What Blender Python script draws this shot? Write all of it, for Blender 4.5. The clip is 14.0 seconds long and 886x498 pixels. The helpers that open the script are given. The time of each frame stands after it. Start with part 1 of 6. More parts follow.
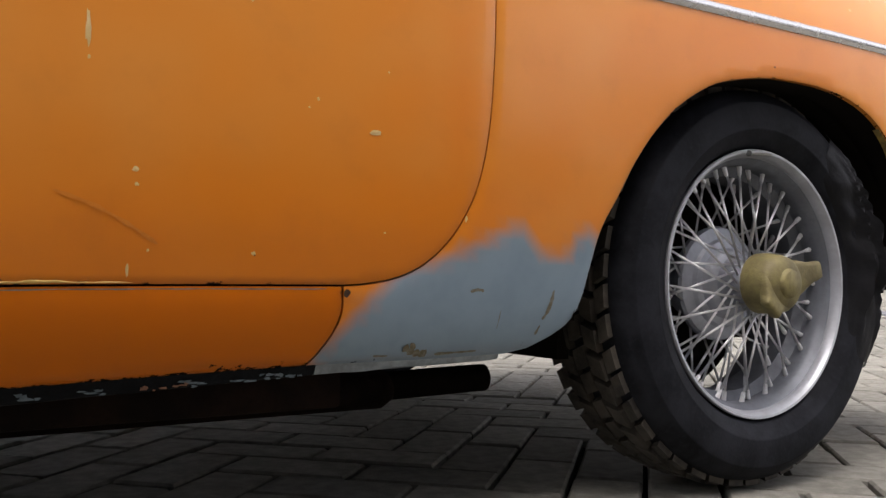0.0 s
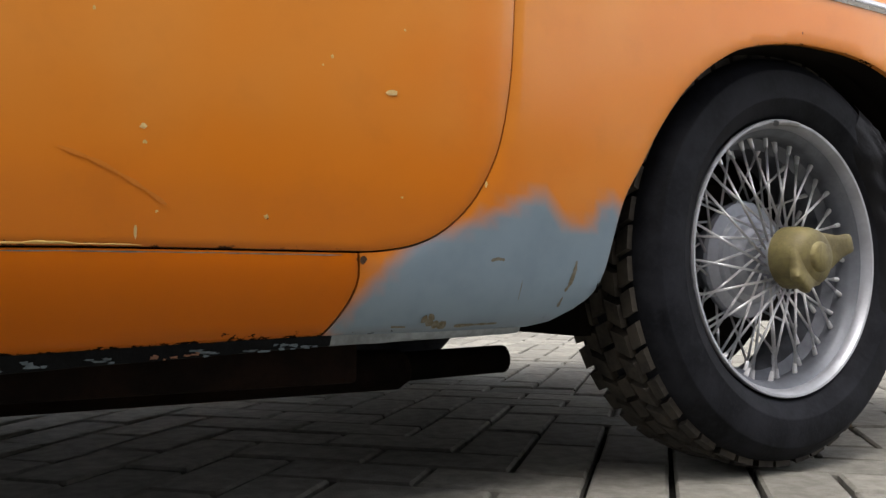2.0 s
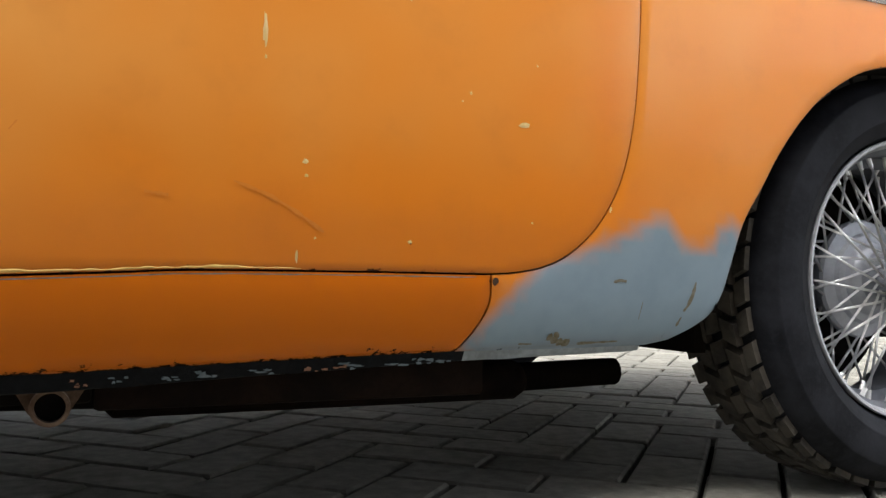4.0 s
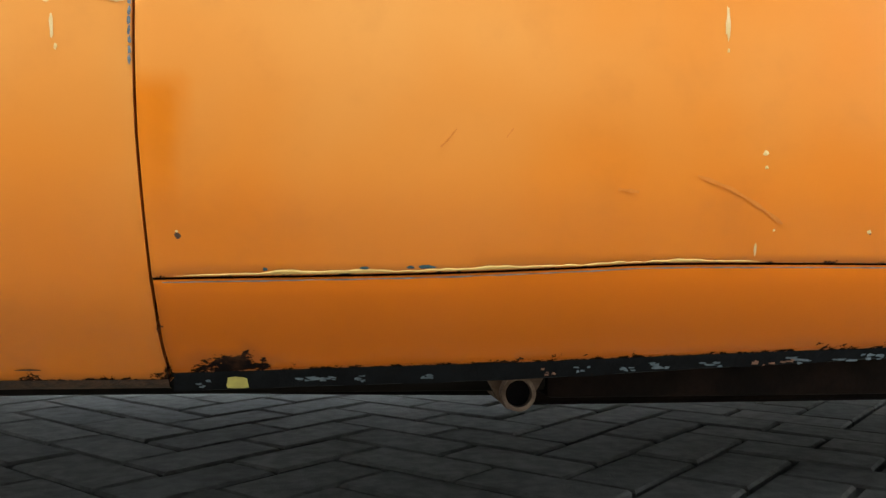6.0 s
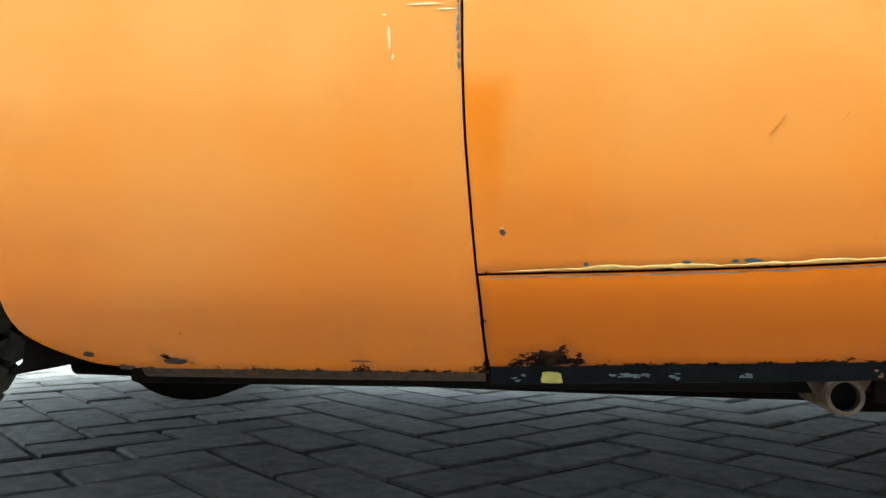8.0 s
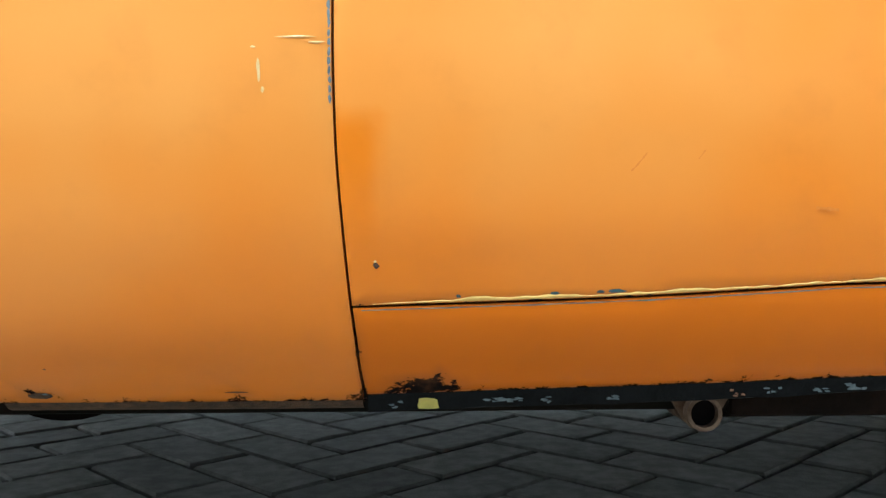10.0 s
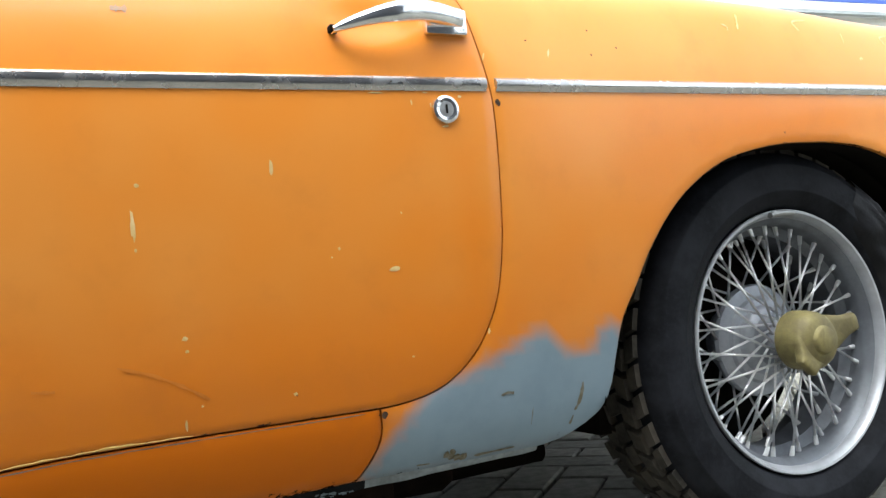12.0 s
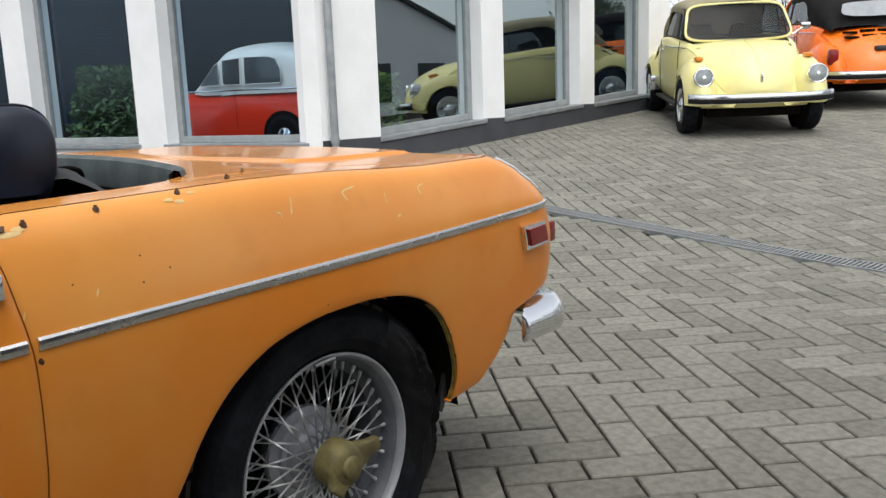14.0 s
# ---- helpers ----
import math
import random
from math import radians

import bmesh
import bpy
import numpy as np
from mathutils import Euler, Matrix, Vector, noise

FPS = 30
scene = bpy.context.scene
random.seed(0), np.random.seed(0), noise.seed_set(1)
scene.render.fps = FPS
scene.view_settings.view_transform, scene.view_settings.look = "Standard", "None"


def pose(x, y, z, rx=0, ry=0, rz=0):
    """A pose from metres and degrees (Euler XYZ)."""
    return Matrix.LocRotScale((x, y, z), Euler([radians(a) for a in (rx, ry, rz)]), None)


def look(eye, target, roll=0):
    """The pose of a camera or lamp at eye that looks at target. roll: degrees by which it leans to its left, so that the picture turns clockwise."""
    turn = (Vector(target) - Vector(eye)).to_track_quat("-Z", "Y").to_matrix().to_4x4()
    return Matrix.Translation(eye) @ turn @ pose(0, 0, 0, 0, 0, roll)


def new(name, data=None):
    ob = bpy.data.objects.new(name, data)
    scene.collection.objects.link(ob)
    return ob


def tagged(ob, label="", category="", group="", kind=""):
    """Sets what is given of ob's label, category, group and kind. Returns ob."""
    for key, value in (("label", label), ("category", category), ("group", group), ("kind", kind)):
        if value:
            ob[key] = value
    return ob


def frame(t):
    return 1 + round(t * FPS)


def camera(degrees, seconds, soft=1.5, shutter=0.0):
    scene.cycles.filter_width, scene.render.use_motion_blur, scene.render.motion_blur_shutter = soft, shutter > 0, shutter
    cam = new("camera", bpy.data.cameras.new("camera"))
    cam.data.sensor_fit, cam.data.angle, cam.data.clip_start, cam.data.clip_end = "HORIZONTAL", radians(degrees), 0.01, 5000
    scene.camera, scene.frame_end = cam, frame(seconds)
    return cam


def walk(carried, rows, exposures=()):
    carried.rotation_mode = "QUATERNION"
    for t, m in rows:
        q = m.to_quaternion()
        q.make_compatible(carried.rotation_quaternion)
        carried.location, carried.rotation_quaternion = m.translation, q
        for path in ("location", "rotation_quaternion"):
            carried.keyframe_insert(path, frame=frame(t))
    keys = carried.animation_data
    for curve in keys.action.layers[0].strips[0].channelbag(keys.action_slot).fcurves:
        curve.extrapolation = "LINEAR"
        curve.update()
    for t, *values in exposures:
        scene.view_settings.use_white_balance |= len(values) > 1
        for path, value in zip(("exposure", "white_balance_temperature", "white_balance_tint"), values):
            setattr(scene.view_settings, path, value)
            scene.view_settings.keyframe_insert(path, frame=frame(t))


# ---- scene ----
from mathutils import geometry

# ---- camera ----
cam = camera(56.5, 14.0, soft=1.4)
PATH = [
    (0, (-1.025, -0.731, 0.29), (0.02, 0.972, 0.377), 0.60),
    (0.5, (-1.022, -0.717, 0.271), (0.018, 0.988, 0.376), 0.22),
    (1, (-1.019, -0.709, 0.257), (0.012, 1.002, 0.367), 0.15),
    (1.5, (-1.015, -0.706, 0.251), (0.004, 1.012, 0.353), 0.01),
    (2, (-1.013, -0.699, 0.253), (0.005, 1.02, 0.348), 0.15),
    (4.5, (-1.124, -0.729, 0.278), (-0.406, 1.136, 0.363), 1.04),
    (5, (-1.176, -0.72, 0.277), (-0.609, 1.196, 0.364), 0.83),
    (5.5, (-1.226, -0.704, 0.268), (-0.808, 1.249, 0.36), 0.67),
    (6, (-1.276, -0.688, 0.274), (-1.002, 1.293, 0.336), 0.53),
    (6.5, (-1.315, -0.68, 0.269), (-1.216, 1.317, 0.326), 0.47),
    (7, (-1.349, -0.678, 0.262), (-1.43, 1.32, 0.327), 0.28),
    (7.5, (-1.378, -0.684, 0.257), (-1.59, 1.303, 0.341), 0.15),
    (10, (-1.349, -0.69, 0.311), (-1.333, 1.31, 0.332), -0.40),
    (10.5, (-1.285, -0.713, 0.298), (-0.998, 1.264, 0.376), -0.62),
    (11, (-1.201, -0.74, 0.301), (-0.69, 1.191, 0.404), -1.41),
    (11.5, (-1.113, -0.775, 0.325), (-0.388, 1.085, 0.455), -3.32),
    (12, (-0.999, -0.842, 0.404), (-0.135, 0.958, 0.526), -5.15),
    (12.5, (-0.940, -0.914, 0.575), (0.122, 0.780, 0.586), -4.85),
    (13, (-0.931, -0.980, 0.738), (0.345, 0.558, 0.652), -3.8),
    (13.2, (-0.930, -0.987, 0.793), (0.427, 0.471, 0.651), -3.7),
    (13.5, (-0.928, -0.998, 0.866), (0.524, 0.354, 0.616), -3.5),
    (14, (-0.939, -0.985, 0.929), (0.586, 0.257, 0.568), -2.05),
]
walk(cam, [(t, look(eye, target, roll)) for t, eye, target, roll in PATH],
     exposures=[(0.0, 1.14, 6600, 17), (2.0, 1.28, 6550, 14), (4.5, 1.74, 6450, 10), (6.0, 2.16, 6150, 6), (7.5, 2.58, 5600, 0), (10.0, 2.44, 5700, 1), (11.0, 2.08, 6000, 4), (12.0, 1.68, 6150, 5), (12.5, 1.27, 6400, 9),
                (13.0, 0.88, 6400, 9), (14.0, 0.38, 6400, 9)])

# ---- world and sun: a bright, thinly clouded sky ----
SUN_TURN, SUN_HEIGHT = radians(225), radians(68)
world = bpy.data.worlds.new("sky")
scene.world = world
world.use_nodes = True
wn = world.node_tree
sky = wn.nodes.new("ShaderNodeTexSky")
sky.sky_type = "NISHITA"
sky.sun_disc = False
sky.sun_elevation, sky.sun_rotation = SUN_HEIGHT, SUN_TURN
sky.air_density, sky.dust_density, sky.ozone_density = 1.0, 2.5, 1.0
veil = wn.nodes.new("ShaderNodeHueSaturation")
veil.inputs["Saturation"].default_value, veil.inputs["Value"].default_value = 0.24, 1.35
wn.links.new(sky.outputs[0], veil.inputs["Color"])
wn.links.new(veil.outputs[0], wn.nodes["Background"].inputs[0])
wn.nodes["Background"].inputs[1].default_value = 0.15
sun = new("sun", bpy.data.lights.new("sun", "SUN"))
sun.data.energy, sun.data.angle, sun.data.color = 1.4, radians(66), (1.0, 0.95, 0.88)
sun.matrix_world = look((0, 0, 0), (-math.sin(SUN_TURN) * math.cos(SUN_HEIGHT), -math.cos(SUN_TURN) * math.cos(SUN_HEIGHT), -math.sin(SUN_HEIGHT)))


# ---- materials ----
def node(nt, kind, **sets):
    n = nt.nodes.new("ShaderNode" + kind)
    for key, value in sets.items():
        if key in ("operation", "data_type", "blend_type", "attribute_name", "attribute_type", "feature", "distance", "noise_dimensions", "clamp", "wave_type", "bands_direction"):
            if key == "operation":
                n.operation = value
            elif key == "data_type":
                n.data_type = value
            elif key == "blend_type":
                n.blend_type = value
            elif key == "attribute_name":
                n.attribute_name = value
            elif key == "feature":
                n.feature = value
            elif key == "clamp":
                n.use_clamp = value
            elif key == "wave_type":
                n.wave_type = value
        else:
            n.inputs[key.replace("_", " ")].default_value = value
    return n


def shader(name):
    m = bpy.data.materials.new(name)
    m.use_nodes = True
    nt = m.node_tree
    return m, nt, nt.nodes["Principled BSDF"]


def coords(nt):
    return nt.nodes.new("ShaderNodeTexCoord").outputs["Object"]


def noise_of(nt, where, scale, detail=4.0, rough=0.6):
    n = node(nt, "TexNoise", Scale=scale, Detail=detail, Roughness=rough)
    nt.links.new(where, n.inputs["Vector"])
    return n.outputs["Fac"]


def ramp(nt, value, low, high):
    n = nt.nodes.new("ShaderNodeMapRange")
    n.interpolation_type = "SMOOTHSTEP"
    n.inputs["From Min"].default_value, n.inputs["From Max"].default_value = low, high
    nt.links.new(value, n.inputs["Value"])
    return n.outputs["Result"]


def calc(nt, op, a, b):
    n = node(nt, "Math", operation=op)
    for slot, v in ((0, a), (1, b)):
        if isinstance(v, (int, float)):
            n.inputs[slot].default_value = v
        else:
            nt.links.new(v, n.inputs[slot])
    return n.outputs[0]


def blend(nt, fac, a, b, kind="MIX"):
    n = nt.nodes.new("ShaderNodeMix")
    n.data_type, n.blend_type = "RGBA", kind
    for slot, v in ((0, fac), (6, a), (7, b)):
        if isinstance(v, (int, float)):
            n.inputs[slot].default_value = v
        elif isinstance(v, tuple):
            n.inputs[slot].default_value = (*v, 1)
        else:
            nt.links.new(v, n.inputs[slot])
    return n.outputs[2]


def bumped(nt, bsdf, height, strength, distance):
    n = node(nt, "Bump", Strength=strength, Distance=distance)
    nt.links.new(height, n.inputs["Height"])
    nt.links.new(n.outputs[0], bsdf.inputs["Normal"])


def surface(name, base, dark, rough=0.6, metal=0.0, scale=6.0, fine=80.0, relief=0.2, depth=0.002, spread=0.15, random_by=0.0, shine=0.5):
    """A plain weathered surface: two colours at two scales, uneven gloss and fine relief."""
    m, nt, b = shader(name)
    at = coords(nt)
    wide, small = noise_of(nt, at, scale), noise_of(nt, at, fine, 3.0)
    colour = blend(nt, ramp(nt, wide, 0.3, 0.7), base, dark)
    colour = blend(nt, calc(nt, "MULTIPLY", ramp(nt, small, 0.45, 0.75), 0.5), colour, dark)
    if random_by:
        info = nt.nodes.new("ShaderNodeObjectInfo")
        isle = nt.nodes.new("ShaderNodeNewGeometry")
        r = calc(nt, "FRACT", calc(nt, "ADD", info.outputs["Random"], isle.outputs["Random Per Island"]), 0.0)
        hsv = node(nt, "HueSaturation")
        nt.links.new(colour, hsv.inputs["Color"])
        nt.links.new(calc(nt, "ADD", calc(nt, "MULTIPLY", r, random_by), 1.0 - random_by / 2), hsv.inputs["Value"])
        colour = hsv.outputs[0]
    nt.links.new(colour, b.inputs["Base Color"])
    nt.links.new(calc(nt, "ADD", calc(nt, "MULTIPLY", wide, spread), rough - spread / 2), b.inputs["Roughness"])
    b.inputs["Metallic"].default_value = metal
    b.inputs["Specular IOR Level"].default_value = shine
    bumped(nt, b, small, relief, depth)
    return m


def car_paint(name, base, faded, grey=(0.235, 0.315, 0.375), gloss=0.3, shine=0.24, coat=0.28, haze=0.14):
    """Old enamel: faded and fresher areas that also paint in sky sheen, grey primer sprayed over, grime where the
    attribute says.
    """
    m, nt, b = shader(name)
    at = coords(nt)
    wide, mid, small = noise_of(nt, at, 2.2, 3.0), noise_of(nt, at, 14.0), noise_of(nt, at, 260.0, 2.0)
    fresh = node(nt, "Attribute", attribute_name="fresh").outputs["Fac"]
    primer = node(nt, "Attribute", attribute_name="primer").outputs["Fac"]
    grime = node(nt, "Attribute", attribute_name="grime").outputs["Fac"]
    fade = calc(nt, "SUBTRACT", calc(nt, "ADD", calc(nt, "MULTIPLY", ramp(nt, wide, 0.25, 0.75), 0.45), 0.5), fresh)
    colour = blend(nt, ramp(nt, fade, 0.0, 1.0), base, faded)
    colour = blend(nt, calc(nt, "MULTIPLY", ramp(nt, mid, 0.5, 0.8), 0.12), colour, (0.30, 0.09, 0.02))
    cloud = blend(nt, ramp(nt, mid, 0.35, 0.7), grey, (grey[0] * 0.88, grey[1] * 0.89, grey[2] * 0.90))
    colour = blend(nt, primer, colour, cloud)
    speck = noise_of(nt, at, 70.0, 5.0, 0.7)
    dirt = ramp(nt, calc(nt, "ADD", grime, calc(nt, "MULTIPLY", calc(nt, "SUBTRACT", speck, 0.5), 1.5)), 0.46, 0.56)
    dust = calc(nt, "MULTIPLY", ramp(nt, grime, 0.02, 0.6), 0.35)
    colour = blend(nt, dust, colour, (0.16, 0.06, 0.02))
    rust = blend(nt, ramp(nt, noise_of(nt, at, 38.0), 0.45, 0.75), (0.010, 0.008, 0.008), (0.060, 0.028, 0.015))
    colour = blend(nt, dirt, colour, rust)
    nt.links.new(colour, b.inputs["Base Color"])
    r = calc(nt, "ADD", calc(nt, "MULTIPLY", mid, 0.15), gloss - 0.05)
    r = calc(nt, "ADD", r, calc(nt, "MULTIPLY", primer, 0.22))
    nt.links.new(calc(nt, "ADD", r, calc(nt, "MULTIPLY", dirt, 0.35)), b.inputs["Roughness"])
    clean = calc(nt, "SUBTRACT", 1.0, dirt)
    nt.links.new(calc(nt, "MULTIPLY", clean, shine), b.inputs["Specular IOR Level"])
    nt.links.new(calc(nt, "MULTIPLY", clean, coat), b.inputs["Coat Weight"])
    b.inputs["Coat Roughness"].default_value = haze
    bumped(nt, b, calc(nt, "ADD", calc(nt, "MULTIPLY", small, 0.3), calc(nt, "MULTIPLY", dirt, -0.8)), 0.12, 0.0006)
    return m


def chrome(name, tint=(0.80, 0.82, 0.84), rough=0.12, pits=0.5):
    m, nt, b = shader(name)
    at = coords(nt)
    mid, small = noise_of(nt, at, 30.0), noise_of(nt, at, 220.0, 3.0)
    nt.links.new(blend(nt, calc(nt, "MULTIPLY", ramp(nt, small, 0.58, 0.75), pits), tint, (0.30, 0.28, 0.26)), b.inputs["Base Color"])
    b.inputs["Metallic"].default_value = 1.0
    nt.links.new(calc(nt, "ADD", calc(nt, "MULTIPLY", ramp(nt, mid, 0.4, 0.8), 0.18), rough), b.inputs["Roughness"])
    bumped(nt, b, mid, 0.12 * pits, 0.001)
    return m


def clear(name, tint, rough=0.02, see=1.0):
    m, nt, b = shader(name)
    b.inputs["Base Color"].default_value = (*tint, 1)
    b.inputs["Transmission Weight"].default_value = see
    b.inputs["IOR"].default_value = 1.45
    nt.links.new(calc(nt, "ADD", calc(nt, "MULTIPLY", noise_of(nt, coords(nt), 9.0), 0.02), rough), b.inputs["Roughness"])
    return m


def pane_glass(name, mirror=0.25, tint=(0.72, 0.78, 0.80), coating=(1, 1, 1)):
    """A thin window pane: mostly see-through, with a clear reflection of the sky."""
    m, nt, b = shader(name)
    out = nt.nodes["Material Output"]
    see, shine = nt.nodes.new("ShaderNodeBsdfTransparent"), nt.nodes.new("ShaderNodeBsdfGlossy")
    see.inputs[0].default_value = (*tint, 1)
    shine.inputs["Roughness"].default_value = 0.015
    shine.inputs[0].default_value = (*coating, 1)
    f = nt.nodes.new("ShaderNodeLayerWeight")
    f.inputs["Blend"].default_value = 0.5
    grazing = calc(nt, "ADD", calc(nt, "MULTIPLY", calc(nt, "POWER", f.outputs["Facing"], 5.0), 0.9), 0.06)
    mix = nt.nodes.new("ShaderNodeMixShader")
    nt.links.new(calc(nt, "ADD", grazing, mirror), mix.inputs[0])
    nt.links.new(see.outputs[0], mix.inputs[1])
    nt.links.new(shine.outputs[0], mix.inputs[2])
    nt.links.new(mix.outputs[0], out.inputs["Surface"])
    bumped_normal = node(nt, "Bump", Strength=0.015, Distance=0.02)
    nt.links.new(noise_of(nt, coords(nt), 1.2, 1.0), bumped_normal.inputs["Height"])
    nt.links.new(bumped_normal.outputs[0], shine.inputs["Normal"])
    return m


ORANGE = car_paint("weathered_orange_paint", (0.70, 0.194, 0.004), (0.77, 0.334, 0.072))
DECKORANGE = car_paint("glossier_orange_deck_paint", (0.70, 0.194, 0.004), (0.77, 0.334, 0.072), gloss=0.2, shine=0.35, coat=0.55, haze=0.07)
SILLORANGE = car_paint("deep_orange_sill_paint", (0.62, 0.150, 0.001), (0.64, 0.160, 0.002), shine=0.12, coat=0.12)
RUBBER = surface("tyre_rubber", (0.0045, 0.005, 0.0065), (0.016, 0.017, 0.021), 0.66, scale=16, fine=140, relief=0.35, depth=0.001, shine=0.10)
TREAD = surface("dusty_tread_rubber", (0.020, 0.018, 0.015), (0.070, 0.060, 0.047), 0.9, scale=20, fine=90, relief=0.5)
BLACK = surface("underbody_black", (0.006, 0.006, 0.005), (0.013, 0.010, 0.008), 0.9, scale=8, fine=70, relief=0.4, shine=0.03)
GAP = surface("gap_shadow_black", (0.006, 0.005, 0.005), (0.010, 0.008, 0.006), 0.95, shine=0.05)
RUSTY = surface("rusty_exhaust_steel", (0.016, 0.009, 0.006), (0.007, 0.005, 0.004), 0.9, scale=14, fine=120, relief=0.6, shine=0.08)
BRACKET = surface("corroded_bracket_steel", (0.20, 0.135, 0.09), (0.075, 0.04, 0.022), 0.75, 0.3, scale=40, fine=200, relief=0.5)
SILVER = surface("silver_wheel_enamel", (0.44, 0.46, 0.49), (0.34, 0.35, 0.37), 0.38, 0.3, scale=18, fine=140, relief=0.1)
HUB = surface("grey_hub_enamel", (0.44, 0.46, 0.50), (0.32, 0.335, 0.365), 0.45, 0.3, scale=18, fine=140)
# inner barrel, a darker grey than the rim edge
BARREL = surface("dark_rim_barrel", (0.165, 0.178, 0.200), (0.11, 0.118, 0.134), 0.5, 0.3, scale=18, fine=140)
SPOKE = surface("dull_plated_spoke", (0.86, 0.87, 0.88), (0.70, 0.70, 0.70), 0.35, 0.3, scale=40, fine=200, relief=0.1)
BRASS = surface("tarnished_knockoff_bronze", (0.215, 0.180, 0.066), (0.105, 0.086, 0.036), 0.62, 0.25, scale=25, fine=160, relief=0.4)
CHROME = chrome("pitted_chrome")
STEEL = surface("weathered_steel", (0.42, 0.43, 0.43), (0.26, 0.26, 0.25), 0.45, 0.8, scale=20, fine=150)
VINYL = surface("navy_black_vinyl", (0.006, 0.010, 0.021), (0.010, 0.014, 0.026), 0.40, scale=6, fine=240, relief=0.2, depth=0.0004, shine=0.35)
TRIMBLACK = surface("black_soft_trim", (0.020, 0.020, 0.021), (0.035, 0.033, 0.032), 0.7, scale=15, fine=160)
GREYTRIM = surface("grey_green_padded_trim", (0.085, 0.105, 0.105), (0.045, 0.057, 0.058), 0.6, scale=12, fine=120)
RED = clear("red_lamp_plastic", (0.26, 0.014, 0.012), 0.15, 0.25)
CREAM = surface("bare_cream_undercoat", (0.76, 0.56, 0.27), (0.64, 0.42, 0.15), 0.7, scale=60, fine=300, relief=0.2)
SCUFF = surface("brown_scuff_on_enamel", (0.62, 0.180, 0.008), (0.67, 0.205, 0.014), 0.45, scale=120, fine=300)
SMEAR = surface("grey_smear_on_enamel", (0.34, 0.24, 0.17), (0.50, 0.24, 0.08), 0.5, scale=120, fine=300)
TEAL = surface("old_teal_paint", (0.03, 0.085, 0.10), (0.02, 0.045, 0.055), 0.6, scale=60, fine=300)
YELLOWCHIP = surface("yellow_paint_patch", (0.66, 0.58, 0.13), (0.50, 0.42, 0.10), 0.6, scale=60, fine=300)
PALECHIP = surface("pale_blue_grey_bare_patch", (0.17, 0.215, 0.24), (0.075, 0.10, 0.115), 0.65, scale=80, fine=300)
RUSTCHIP = surface("brown_rust_spot", (0.085, 0.040, 0.018), (0.030, 0.018, 0.010), 0.85, scale=90, fine=300, relief=0.6)
RUSTBARE = surface("pinkish_rust_primer", (0.34, 0.17, 0.10), (0.20, 0.095, 0.055), 0.8, scale=80, fine=300)
FILM = surface("creased_black_film", (0.0055, 0.0055, 0.007), (0.010, 0.010, 0.011), 0.52, scale=14, fine=120, relief=0.3, shine=0.16)
STAIN = surface("olive_brown_stain", (0.115, 0.090, 0.040), (0.20, 0.19, 0.15), 0.8, scale=150, fine=400, relief=0.3)
YELLOWLIP = surface("dirty_yellow_edge", (0.30, 0.20, 0.025), (0.06, 0.042, 0.015), 0.7, scale=30, fine=160)
EDGECREAM = surface("yellowed_undercoat_edge", (0.70, 0.46, 0.13), (0.56, 0.34, 0.08), 0.7, scale=60, fine=300, relief=0.2)
FLANGE = surface("scabby_sill_flange", (0.004, 0.0045, 0.005), (0.008, 0.009, 0.010), 0.8, scale=45, fine=190, relief=0.6, shine=0.12)
PALEFLANGE = surface("pale_primer_flange", (0.30, 0.34, 0.36), (0.15, 0.165, 0.17), 0.6, scale=25, fine=150, relief=0.3)
PAVER = surface("grey_concrete_paver", (0.224, 0.218, 0.187), (0.152, 0.147, 0.124), 0.88, scale=34, fine=330, relief=0.7, depth=0.003, random_by=0.34, shine=0.12)
JOINT = surface("dark_joint_sand", (0.016, 0.015, 0.012), (0.009, 0.008, 0.007), 0.95, scale=7, fine=90, relief=0.8, depth=0.004, shine=0.08)
SIGN = surface("white_sign_panel", (0.78, 0.80, 0.82), (0.72, 0.74, 0.77), 0.4, scale=1.2, fine=40, relief=0.05)
BLUE = surface("blue_sign_film", (0.045, 0.10, 0.42), (0.035, 0.08, 0.34), 0.4, scale=3, fine=60, relief=0.05)
# the room's dimness and a bluish sky reflection are put into this wall colour
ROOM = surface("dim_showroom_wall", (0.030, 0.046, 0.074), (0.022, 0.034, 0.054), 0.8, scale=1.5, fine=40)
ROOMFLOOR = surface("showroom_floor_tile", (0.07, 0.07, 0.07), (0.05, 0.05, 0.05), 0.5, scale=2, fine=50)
TWIG = surface("brown_twig", (0.10, 0.065, 0.045), (0.055, 0.036, 0.026), 0.9, scale=30, fine=150)
DEADLEAF = surface("withered_red_leaf", (0.26, 0.055, 0.040), (0.12, 0.050, 0.030), 0.8, scale=6, fine=80, random_by=0.6)
LEAF = surface("green_leaf", (0.060, 0.115, 0.030), (0.030, 0.062, 0.018), 0.6, scale=3, fine=60, random_by=0.7)
BARK = surface("grey_bark", (0.085, 0.075, 0.062), (0.045, 0.038, 0.032), 0.9, scale=10, fine=60, relief=0.8)
WHITEWALL = surface("white_rendered_wall", (0.90, 0.90, 0.89), (0.82, 0.82, 0.81), 0.75, scale=1.5, fine=60, relief=0.25)
PLINTH = surface("dark_grey_plinth", (0.040, 0.043, 0.050), (0.060, 0.062, 0.068), 0.7, scale=3, fine=70)
FRAMEGREY = surface("grey_window_frame", (0.36, 0.38, 0.38), (0.28, 0.30, 0.30), 0.45, 0.2, scale=8, fine=120)
ZINC = surface("zinc_downpipe", (0.40, 0.42, 0.43), (0.28, 0.30, 0.31), 0.45, 0.6, scale=8, fine=100)
